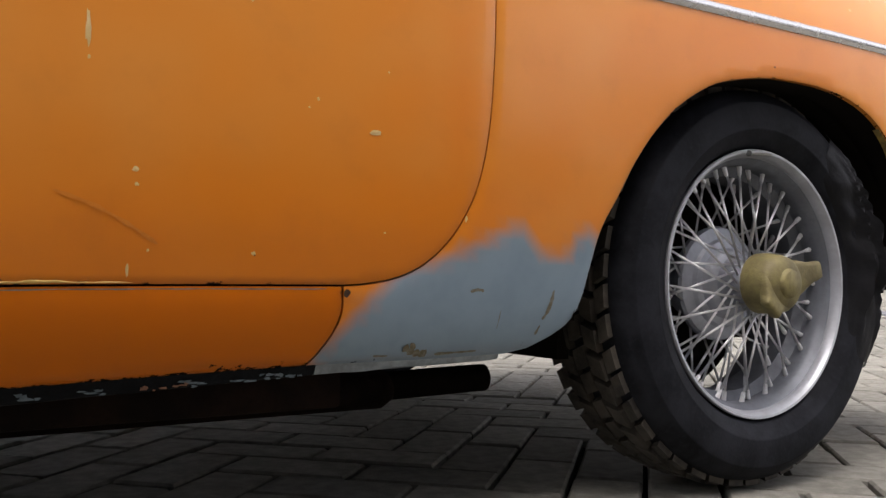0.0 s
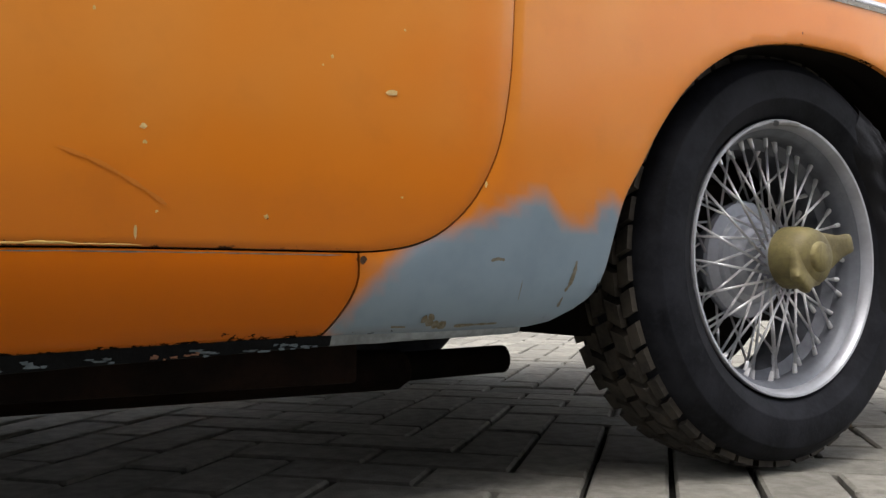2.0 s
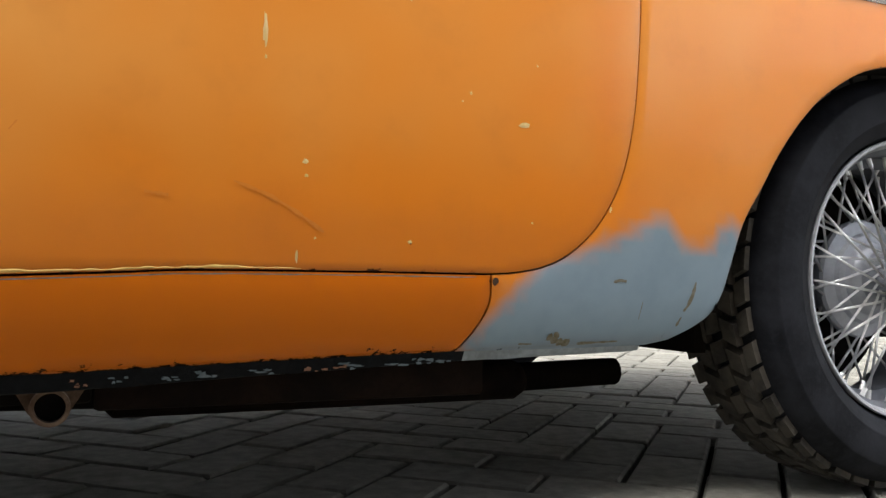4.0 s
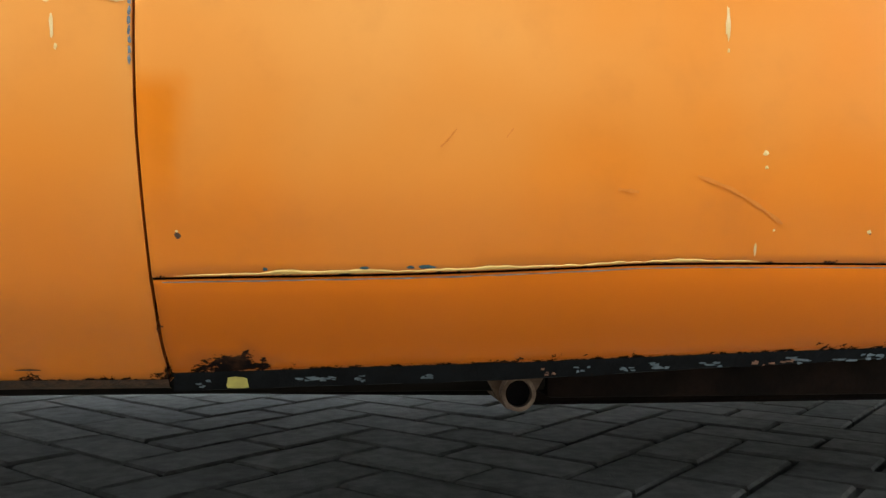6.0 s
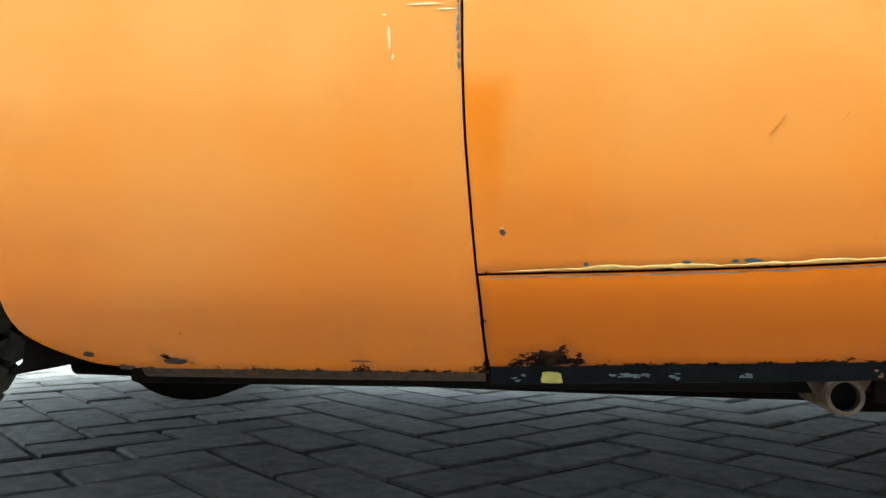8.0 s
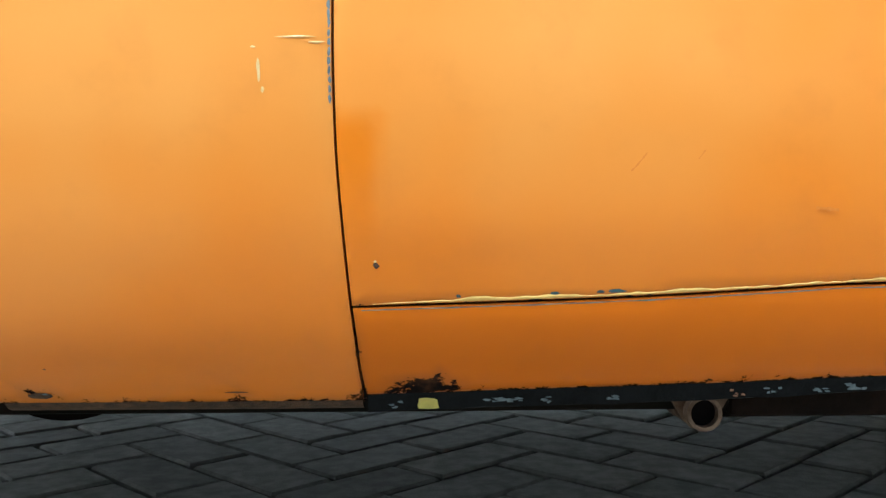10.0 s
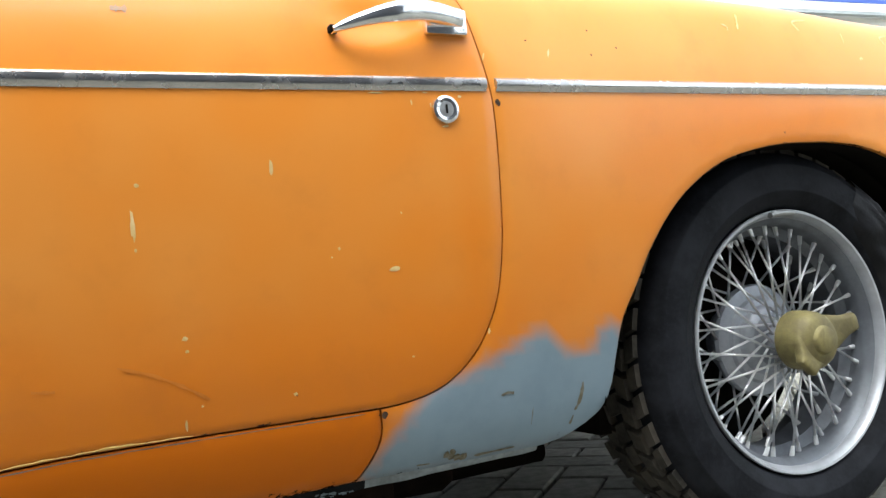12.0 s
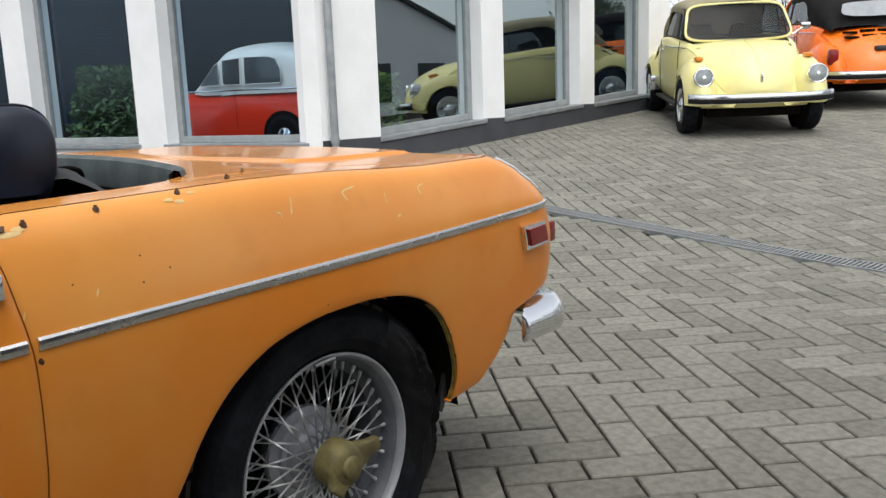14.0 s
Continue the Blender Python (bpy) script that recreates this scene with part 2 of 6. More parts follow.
SHOPGLASS = pane_glass("shop_window_glass", 0.28, (0.72, 0.78, 0.80), (0.86, 0.97, 1.0))
SIDEGLASS = pane_glass("side_window_glass", -0.01, (0.80, 0.92, 1.0), (0.62, 0.80, 1.0))
TINTED = pane_glass("shaded_car_glass", -0.05, (0.27, 0.30, 0.32))
GALVANISED = surface("galvanised_grating", (0.27, 0.28, 0.28), (0.17, 0.18, 0.18), 0.55, 0.15, scale=20, fine=150)
CARGLASS = pane_glass("car_window_glass", 0.08, (0.88, 0.93, 0.97))


YELLOW = car_paint("pale_yellow_enamel", (0.80, 0.72, 0.27), (0.78, 0.71, 0.33), gloss=0.22)
BRIGHTORANGE = car_paint("bright_orange_enamel", (0.86, 0.150, 0.006), (0.84, 0.165, 0.010), gloss=0.25)
RED_PAINT = car_paint("red_enamel", (0.74, 0.030, 0.008), (0.72, 0.036, 0.012), gloss=0.2)
WHITE_PAINT = surface("white_enamel", (0.86, 0.85, 0.80), (0.80, 0.79, 0.74), 0.3, scale=3, fine=80, relief=0.05)
BEIGE = surface("beige_hood_fabric", (0.30, 0.27, 0.17), (0.22, 0.20, 0.13), 0.85, scale=6, fine=120)
BLACKHOOD = surface("black_hood_fabric", (0.010, 0.010, 0.011), (0.017, 0.016, 0.016), 0.9, scale=8, fine=120, shine=0.1)
AMBER = clear("amber_plastic", (0.75, 0.25, 0.02), 0.2, 0.2)
LAMPGLASS = surface("ribbed_lamp_glass", (0.34, 0.36, 0.36), (0.20, 0.22, 0.22), 0.15, 0.2, scale=12, fine=60, relief=0.3)
BUMPERCHROME = chrome("hazy_bumper_chrome", (0.74, 0.75, 0.76), 0.16, 0.12)
DULLCHROME = chrome("dull_trim_chrome", (0.60, 0.59, 0.58), 0.2)
BRIGHTLEAF = surface("bright_green_leaf", (0.17, 0.32, 0.05), (0.09, 0.20, 0.03), 0.5, scale=4, fine=60, random_by=0.5)
PALEGLASS = surface("pale_plastic_window", (0.27, 0.29, 0.31), (0.20, 0.22, 0.24), 0.15, scale=4, fine=60, relief=0.05)
DARKGLASS = surface("dark_window_glass", (0.020, 0.024, 0.028), (0.030, 0.034, 0.040), 0.08, scale=4, fine=60, relief=0.02)
SLATE = surface("dark_roof_tiles", (0.055, 0.045, 0.042), (0.035, 0.030, 0.030), 0.8, scale=4, fine=30)


# ---- building blocks ----
def part(name, bm, material, parent=None, label="", smooth=35):
    me = bpy.data.meshes.new(name)
    bm.normal_update()
    bm.to_mesh(me)
    bm.free()
    me.materials.append(material)
    if smooth:
        me.shade_smooth()
        me.set_sharp_from_angle(angle=radians(smooth))
    ob = new(name, me)
    ob.parent = parent
    return tagged(ob, label)


def thing(name, label, category, m=None, group="", kind=""):
    ob = new(name)
    ob.empty_display_size = 0.1
    if m is not None:
        ob.matrix_world = m
    return tagged(ob, label, category, group, kind)


def box(bm, x0, y0, z0, x1, y1, z1, bevel=0.0, m=None):
    before = set(bm.verts)
    made = bmesh.ops.create_cube(bm, size=1)["verts"]
    bmesh.ops.transform(bm, matrix=Matrix.LocRotScale(((x0 + x1) / 2, (y0 + y1) / 2, (z0 + z1) / 2), None, (x1 - x0, y1 - y0, z1 - z0)), verts=made)
    if bevel:
        bmesh.ops.bevel(bm, geom=list({e for v in made for e in v.link_edges}), offset=bevel, segments=2, profile=0.5, affect="EDGES")
    if m is not None:
        bmesh.ops.transform(bm, matrix=m, verts=[v for v in bm.verts if v not in before])
    return bm


def new_box(*a, **k):
    return box(bmesh.new(), *a, **k)


def rod(bm, a, b, r0, r1=None, n=12, caps=True):
    a, b = Vector(a), Vector(b)
    d = b - a
    made = bmesh.ops.create_cone(bm, cap_ends=caps, segments=n, radius1=r0, radius2=r0 if r1 is None else r1, depth=d.length)["verts"]
    bmesh.ops.transform(bm, matrix=Matrix.Translation((a + b) / 2) @ d.to_track_quat("Z", "Y").to_matrix().to_4x4(), verts=made)
    return bm


def tube(bm, points, radius, n=8, closed=False, flat=1.0):
    """A tube along points."""
    pts = [Vector(p) for p in points]
    rings = []
    for i, p in enumerate(pts):
        d = (pts[(i + 1) % len(pts)] if closed or i + 1 < len(pts) else p) - (pts[i - 1] if closed or i else p)
        q = d.to_track_quat("Z", "Y")
        r = radius[i] if isinstance(radius, (list, tuple)) else radius
        rings.append([bm.verts.new(p + q @ Vector((r * math.cos(k * math.tau / n), flat * r * math.sin(k * math.tau / n), 0))) for k in range(n)])
    last = len(rings) if closed else len(rings) - 1
    for i in range(last):
        a, b = rings[i], rings[(i + 1) % len(rings)]
        for k in range(n):
            bm.faces.new((a[k], a[(k + 1) % n], b[(k + 1) % n], b[k]))
    if not closed:
        bm.faces.new(rings[0][::-1])
        bm.faces.new(rings[-1])
    return bm


def turned(profile, n=64, closed=True):
    """A solid of revolution about the y axis from (radius, y) pairs."""
    bm = bmesh.new()
    rings = []
    for r, y in profile:
        rings.append([bm.verts.new((r * math.sin(k * math.tau / n), y, r * math.cos(k * math.tau / n))) for k in range(n)])
    m = len(rings)
    for i in range(m if closed else m - 1):
        a, b = rings[i], rings[(i + 1) % m]
        for k in range(n):
            bm.faces.new((a[k], a[(k + 1) % n], b[(k + 1) % n], b[k]))
    bmesh.ops.recalc_face_normals(bm, faces=bm.faces)
    return bm


def grid_mesh(rows, close=False):
    """A sheet from rows of points."""
    bm = bmesh.new()
    vs = [[bm.verts.new(p) for p in row] for row in rows]
    for a, b in zip(vs, vs[1:]):
        for k in range(len(a) if close else len(a) - 1):
            j = (k + 1) % len(a)
            bm.faces.new((a[k], a[j], b[j], b[k]))
    bmesh.ops.recalc_face_normals(bm, faces=bm.faces)
    return bm


def spline(points, per=8, closed=False):
    """Points on a smooth line through the given ones."""
    p = [np.array(q, float) for q in points]
    n, out = len(p), []
    for i in range(n if closed else n - 1):
        a = p[i - 1] if closed or i else 2 * p[0] - p[1]
        b, c = p[i], p[(i + 1) % n]
        d = p[(i + 2) % n] if closed or i + 2 < n else 2 * p[-1] - p[-2]
        for k in range(per):
            t = k / per
            out.append(tuple(0.5 * (2 * b + (c - a) * t + (2 * a - 5 * b + 4 * c - d) * t * t + (3 * b - a - 3 * c + d) * t ** 3)))
    return out if closed else out + [tuple(p[-1])]


# ---- ground: level yard, then a ramp that rises towards the showroom ----
DRAIN_AT, DRAIN_ALONG = Vector((3.81, 1.04)), Vector((0.20, 0.98)).normalized()
RISE_DIR = Vector((DRAIN_ALONG.y, -DRAIN_ALONG.x))


def ground_z(x, y):
    z = -0.279 + 0.078 * x + 0.045 * y
    z = (z + math.sqrt(z * z + 0.0006)) / 2
    over = z - 0.90
    return z - (over + math.sqrt(over * over + 0.004)) / 2 - 0.0015


def spread(limit, near, n):
    return [math.copysign(near * abs(k) + (limit - near * n) * (abs(k) / n) ** 4, k) for k in range(-n, n + 1)]


ground = part("ground", grid_mesh([[(x + 3, y + 2, ground_z(x + 3, y + 2) - 0.018) for y in spread(420, 0.5, 24)] for x in spread(420, 0.5, 24)]), JOINT)
tagged(ground, "dark sandy ground under a paved yard", "ground", kind="structure")


# ---- the orange roadster: body surface ----
FLANK = [(0.165, 0.117), (0.18, 0.102), (0.20, 0.080), (0.22, 0.063), (0.25, 0.049), (0.28, 0.040), (0.32, 0.030), (0.36, 0.022), (0.45, 0.010), (0.55, 0.002), (0.62, 0.0),
         (0.66, 0.003), (0.70, 0.010), (0.74, 0.020), (0.77, 0.030)]
OVER = [(0.785, 0.0385), (0.797, 0.048), (0.805, 0.060), (0.809, 0.078), (0.811, 0.11), (0.8115, 0.20), (0.8115, 0.36), (0.8115, 0.55), (0.8115, 0.76)]
sec = np.array(spline(FLANK + OVER, 10))
gone = np.concatenate([[0], np.cumsum(np.hypot(*np.diff(sec, axis=0).T))])
turn_at = int(np.argmin(abs(sec[:, 0] - 0.77)))
# along the flank the second coordinate is the height; past the shoulder it goes on by the length of the skin
sec_v = np.where(np.arange(len(sec)) <= turn_at, sec[:, 0], 0.77 + gone - gone[turn_at])
WIDTH = 1.52
BOW = [(-2.95, 0.17), (-2.8, 0.09), (-2.6, 0.03), (-2.3, -0.004), (-1.5, -0.012), (-1.2, -0.004), (-0.9, 0.0), (0.1, 0.0), (0.3, 0.004), (0.5, 0.012), (0.62, 0.020), (0.70, 0.028), (0.80, 0.045)]
TAIL = [(0.26, 0.40), (0.30, 0.455), (0.33, 0.495), (0.36, 0.542), (0.40, 0.580), (0.438, 0.596), (0.452, 0.70), (0.460, 0.752), (0.48, 0.774), (0.52, 0.785), (0.58, 0.782), (0.63, 0.757), (0.68, 0.735), (0.735, 0.70), (0.77, 0.655), (0.80, 0.585), (0.82, 0.56)]


def body(u, v):
    """The skin of the near side at u along the car (rear +) and v up the flank and over the shoulder."""
    y, z = float(np.interp(v, sec_v, sec[:, 1])), float(np.interp(v, sec_v, sec[:, 0]))
    tail = float(np.interp(z, *zip(*TAIL)))
    x = u if u <= 0.25 else 0.25 + (u - 0.25) * (tail - 0.25) / 0.45
    y += float(np.interp(x, *zip(*BOW)))
    if u > 0.60:
        y += 0.055 * (1 - math.sqrt(max(0.0, 1 - min(1.0, (u - 0.60) / 0.10) ** 2)))
    k = min(1.0, max(0.0, (z - 0.2) / 0.4))
    z += 0.02 * (x + 0.55) * k
    if z > 0.69:
        z -= (0.045 * max(0.0, x) ** 1.5 + 0.013 * max(0.0, x + 0.15) + 0.011 * math.exp(-((x - 0.27) / 0.24) ** 2)) * min(1.0, (z - 0.69) / 0.09) + 0.012 * max(0.0, -x - 0.6) * min(1.0, (z - 0.69) / 0.1)
    return x, y, z


def uv(x, z):
    """The place on the flank's plan whose skin lies at x and height z."""
    u, v = x, z
    for _ in range(8):
        p = body(u, v)
        u, v = u + x - p[0], v + z - p[2]
    return u, v


def body_normal(u, v):
    a, b, c = Vector(body(u, v)), Vector(body(u + 0.004, v)), Vector(body(u, v + 0.004))
    n = (b - a).cross(c - a).normalized()
    return n if n.y < 0 or n.z > 0.5 else -n


def on_body(u, v, out=0.0):
    return Vector(body(u, v)) + out * body_normal(u, v)


def inset(outline, d):
    """The closed outline moved inwards by d."""
    p = np.array(outline)
    area = np.sum(p[:, 0] * np.roll(p[:, 1], -1) - np.roll(p[:, 0], -1) * p[:, 1])
    e0, e1 = p - np.roll(p, 1, 0), np.roll(p, -1, 0) - p
    n0 = np.stack([-e0[:, 1], e0[:, 0]], 1) / (np.linalg.norm(e0, axis=1)[:, None] + 1e-9)
    n1 = np.stack([-e1[:, 1], e1[:, 0]], 1) / (np.linalg.norm(e1, axis=1)[:, None] + 1e-9)
    n = n0 + n1
    n /= np.maximum((n * n).sum(1)[:, None] / 2, 0.35)
    return p + n * d * np.sign(area)


def inside(poly, pts):
    a, b = np.asarray(poly), np.roll(np.asarray(poly), -1, 0)
    x, y = pts[:, :1], pts[:, 1:]
    cross = ((a[:, 1] > y) != (b[:, 1] > y)) & (x < (b[:, 0] - a[:, 0]) * (y - a[:, 1]) / (b[:, 1] - a[:, 1] + 1e-12) + a[:, 0])
    return cross.sum(1) % 2 == 1


def away(poly, pts, closed=True):
    """Distance of points from a line or outline."""
    a = np.asarray(poly, float)
    b = np.roll(a, -1, 0) if closed else a[1:]
    a = a if closed else a[:-1]
    d, best = b - a, np.full(len(pts), 9.0)
    for q, w in zip(a, d):
        t = np.clip(((pts - q) @ w) / (w @ w + 1e-12), 0, 1)
        best = np.minimum(best, np.linalg.norm(pts - q - t[:, None] * w, axis=1))
    return best


def even(outline, step):
    """The outline with points added so that none lie further apart than step."""
    out, n = [], len(outline)
    for i in range(n):
        a, b = np.array(outline[i]), np.array(outline[(i + 1) % n])
        k = max(1, math.ceil(np.linalg.norm(b - a) / step))
        out += [tuple(a + (b - a) * j / k) for j in range(k)]
    return out


def skin(outline, step=0.022, gap=0.0016, lip=0.014, mirrored=False, paint=None, roll=0.0013, dent=None):
    """A sheet of bodywork inside the outline, with rolled edges and a turned-in lip. paint: name to function of the points in the plan of the flank."""
    edge = inset(even(outline, step), gap)
    ring = inset(edge, 0.004)
    (x0, y0), (x1, y1) = ring.min(0), ring.max(0)
    gx, gy = np.meshgrid(np.arange(x0, x1, step), np.arange(y0, y1, step))
    pts = np.stack([gx.ravel(), gy.ravel()], 1)
    pts = pts[inside(ring, pts)]
    pts = pts[away(ring, pts) > step * 0.35]
    n = len(edge)
    every = np.concatenate([edge, ring, pts])
    loop = [(i, (i + 1) % n) for i in range(n)]
    vs, _, faces, orig, *_ = geometry.delaunay_2d_cdt([Vector(p) for p in every], loop, [list(range(n))], 1, 1e-7)
    bm = bmesh.new()
    flat = np.array([tuple(v) for v in vs])
    rim = away(edge, flat) < 1e-5
    made = []
    for name in paint or ():
        bm.verts.layers.float.new(name)
    for (u, v), r in zip(flat, rim):
        p = on_body(u, v, -roll if r else 0.0)
        if dent:
            p.y += dent(p.x, p.z)
        if mirrored:
            p.y = WIDTH - p.y
            p.z += 0.09 * max(0.0, 0.45 - p.z) / 0.27 * min(1.0, max(0.0, (-0.85 - p.x) / 0.25))
        made.append(bm.verts.new(p))
    for f in faces:
        bm.faces.new([made[i] for i in f])
    for name, how in (paint or {}).items():
        layer, values = bm.verts.layers.float.get(name), how(flat)
        for v, value in zip(made, values):
            v[layer] = float(value)
    bmesh.ops.recalc_face_normals(bm, faces=bm.faces)
    if sum(f.normal.y for f in bm.faces) * (-1 if mirrored else 1) > 0:
        bmesh.ops.reverse_faces(bm, faces=bm.faces)
    bm.normal_update()
    border = [e for e in bm.edges if e.is_boundary]
    ext = bmesh.ops.extrude_edge_only(bm, edges=border)["geom"]
    for v in ext:
        if isinstance(v, bmesh.types.BMVert):
            v.co += Vector((0, -lip if mirrored else lip, 0)) if v.co.z < 0.79 else Vector((0, 0, -lip))
    return bm


# seams between the panels
def line(points, per=4):
    return [uv(*p) for p in spline(points, per)]


DOOR_REAR = line([(-0.552, 0.800), (-0.535, 0.770), (-0.527, 0.749), (-0.521, 0.710), (-0.514, 0.663), (-0.511, 0.628), (-0.510, 0.573), (-0.510, 0.519), (-0.511, 0.472), (-0.517, 0.418), (-0.528, 0.379),
                    (-0.550, 0.340), (-0.579, 0.312), (-0.610, 0.297), (-0.645, 0.290), (-0.672, 0.288)], 4)
DOOR_FOOT = line([(-0.672, 0.288), (-0.845, 0.287), (-0.98, 0.285), (-1.05, 0.281), (-1.2, 0.274), (-1.424, 0.268)], 4)
DOOR_FRONT = line([(-1.424, 0.268), (-1.429, 0.337), (-1.433, 0.404), (-1.434, 0.499), (-1.430, 0.60), (-1.420, 0.70), (-1.405, 0.80)], 4)
SILL_REAR = line([(-0.672, 0.288), (-0.669, 0.262), (-0.675, 0.239), (-0.690, 0.212), (-0.697, 0.203)], 4)
SILL_FRONT = line([(-1.424, 0.268), (-1.421, 0.238), (-1.417, 0.172)], 2)
ARCH = line([(-0.385, 0.228), (-0.362, 0.246), (-0.350, 0.274), (-0.345, 0.310), (-0.336, 0.357), (-0.312, 0.402), (-0.290, 0.443), (-0.258, 0.486), (-0.218, 0.523), (-0.163, 0.555), (-0.110, 0.571),
               (-0.045, 0.582), (0.020, 0.585), (0.080, 0.584), (0.152, 0.574), (0.217, 0.551), (0.269, 0.511), (0.309, 0.449), (0.334, 0.385), (0.336, 0.340), (0.330, 0.307)], 4)
FRONT_ARCH_X, FRONT_ARCH_R = -2.222, 0.345
FRONT_ARCH = [(FRONT_ARCH_X + FRONT_ARCH_R * math.cos(a), 0.255 + FRONT_ARCH_R * math.sin(a)) for a in np.linspace(0.05, math.pi - 0.05, 36)]
FRONT_FOOT = line([(-1.878, 0.262), (-1.873, 0.228), (-1.858, 0.203), (-1.820, 0.182), (-1.785, 0.175), (-1.716, 0.171), (-1.565, 0.172), (-1.417, 0.172)], 4)
TOP, DECK = 0.800, 0.826

REAR_WING = ([(-0.445, 0.207), (-0.56, 0.204)] + SILL_REAR[::-1] + DOOR_REAR[::-1][1:] + [(-0.552, DECK), (-0.2, DECK), (0.2, DECK), (0.50, DECK), (0.60, DECK), (0.70, DECK)]
             + [(0.70, 0.75), (0.70, 0.60), (0.70, 0.45), (0.70, 0.335), (0.62, 0.312), (0.50, 0.306), (0.40, 0.305)] + ARCH[::-1] + [(-0.397, 0.222), (-0.415, 0.213)])
DOOR = DOOR_REAR + DOOR_FOOT[1:] + DOOR_FRONT[1:] + [(-1.405, TOP + 0.02), (-0.565, TOP + 0.02)]
SILL = SILL_REAR + [(-0.85, 0.198), (-1.1, 0.188), (-1.417, 0.180)] + SILL_FRONT[::-1][1:] + DOOR_FOOT[::-1][1:-1]
FRONT_WING = FRONT_FOOT + SILL_FRONT[::-1] + DOOR_FRONT[1:] + [(-1.405, DECK), (-2.0, DECK), (-2.6, DECK - 0.02), (-2.72, 0.80), (-2.86, 0.66), (-2.88, 0.45), (-2.78, 0.28), (-2.60, 0.26)] + FRONT_ARCH[::-1]

PRIMER = spline([(-0.690, 0.205), (-0.674, 0.233), (-0.647, 0.265), (-0.613, 0.298), (-0.560, 0.317), (-0.504, 0.338), (-0.470, 0.354), (-0.452, 0.354), (-0.437, 0.338), (-0.418, 0.325), (-0.387, 0.323),
                 (-0.374, 0.345), (-0.356, 0.354), (-0.341, 0.345), (-0.330, 0.30), (-0.33, 0.19), (-0.6, 0.17)], 4, closed=True)


def signed(poly, pts):
    d = away(poly, pts)
    return np.where(inside(poly, pts), d, -d)


def soft(d, w):
    return np.clip(0.5 + d / w, 0, 1)


def near(pts, line, w):
    return np.clip(1 - away(line, pts, False) / w, 0, 1)


def blot(pts, x, z, rx, rz):
    return np.clip(1.2 - np.hypot((pts[:, 0] - x) / rx, (pts[:, 1] - z) / rz), 0, 1)


SILL_EDGE = [(-1.42, 0.182), (-1.1, 0.190), (-0.85, 0.200), (-0.69, 0.206)]
wing_paint = {
    "primer": lambda p: soft(signed(PRIMER, p), 0.016),
    "grime": lambda p: np.maximum.reduce([0.36 * near(p, [(-0.69, 0.206), (-0.40, 0.216)], 0.010), 0.42 * near(p, ARCH, 0.006), 0.25 * near(p, DOOR_REAR, 0.01)]),
    # deeper low down and under the strip: fall of light put into the colour
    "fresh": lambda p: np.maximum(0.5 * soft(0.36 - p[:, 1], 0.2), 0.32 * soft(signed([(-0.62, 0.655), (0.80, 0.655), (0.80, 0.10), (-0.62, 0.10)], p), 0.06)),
}
door_paint = {
    # fresher bands at the door's ends, plus a paler top painted as sky sheen
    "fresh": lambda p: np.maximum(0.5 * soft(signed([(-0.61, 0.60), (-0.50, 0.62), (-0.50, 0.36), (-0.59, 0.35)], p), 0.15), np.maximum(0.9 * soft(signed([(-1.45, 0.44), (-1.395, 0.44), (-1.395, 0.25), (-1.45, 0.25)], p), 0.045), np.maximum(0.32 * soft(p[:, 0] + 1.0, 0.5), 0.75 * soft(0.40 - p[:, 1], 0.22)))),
    "grime": lambda p: np.maximum.reduce([0.43 * near(p, DOOR_FOOT, 0.013), 0.26 * near(p, DOOR_REAR, 0.010), 0 * p[:, 0]]),
}
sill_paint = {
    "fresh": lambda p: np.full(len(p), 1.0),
    "grime": lambda p: np.maximum.reduce([0.60 * near(p, SILL_EDGE, 0.008), 0.95 * blot(p, -1.362, 0.190, 0.052, 0.013), 0.85 * blot(p, -1.350, 0.201, 0.020, 0.008), 0.62 * blot(p, -1.348, 0.211, 0.005, 0.003), 0.40 * blot(p, -0.80, 0.212, 0.12, 0.008), 0.5 * near(p, SILL_REAR, 0.008),
                                          0.36 * near(p, DOOR_FOOT, 0.006), 0.4 * near(p, SILL_FRONT, 0.012)]),
}
front_paint = {
    # colour pales upwards in place of the sky's sheen
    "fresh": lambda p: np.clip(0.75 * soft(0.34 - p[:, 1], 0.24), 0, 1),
    "grime": lambda p: np.maximum.reduce([0.66 * near(p, [(-1.79, 0.172), (-1.417, 0.174)], 0.012), 0.75 * blot(p, -1.722, 0.183, 0.022, 0.010), 0.7 * blot(p, -1.80, 0.188, 0.010, 0.005), 0.5 * blot(p, -1.74, 0.176, 0.05, 0.008), 0.45 * near(p, SILL_FRONT, 0.010), 0.5 * blot(p, -1.535, 0.188, 0.018, 0.003)]),
}



def finger_recess(x, z):
    """The scoop pressed into the door behind its handle."""
    d = math.hypot((x + 0.652) / 0.060, (z - 0.729) / 0.030)
    return 0.0055 * (0.5 + 0.5 * math.cos(math.pi * min(1.0, d))) ** 0.7


car = thing("roadster", "weathered orange open sports car with wire wheels parked on pavers", "car")
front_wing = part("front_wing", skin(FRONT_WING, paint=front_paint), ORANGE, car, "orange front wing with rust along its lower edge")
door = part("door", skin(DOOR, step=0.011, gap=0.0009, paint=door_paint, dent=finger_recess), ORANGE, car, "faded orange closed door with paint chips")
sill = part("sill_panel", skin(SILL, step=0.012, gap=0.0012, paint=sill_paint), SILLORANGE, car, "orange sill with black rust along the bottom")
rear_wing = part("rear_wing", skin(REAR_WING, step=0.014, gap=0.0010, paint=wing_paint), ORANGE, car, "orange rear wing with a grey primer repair")
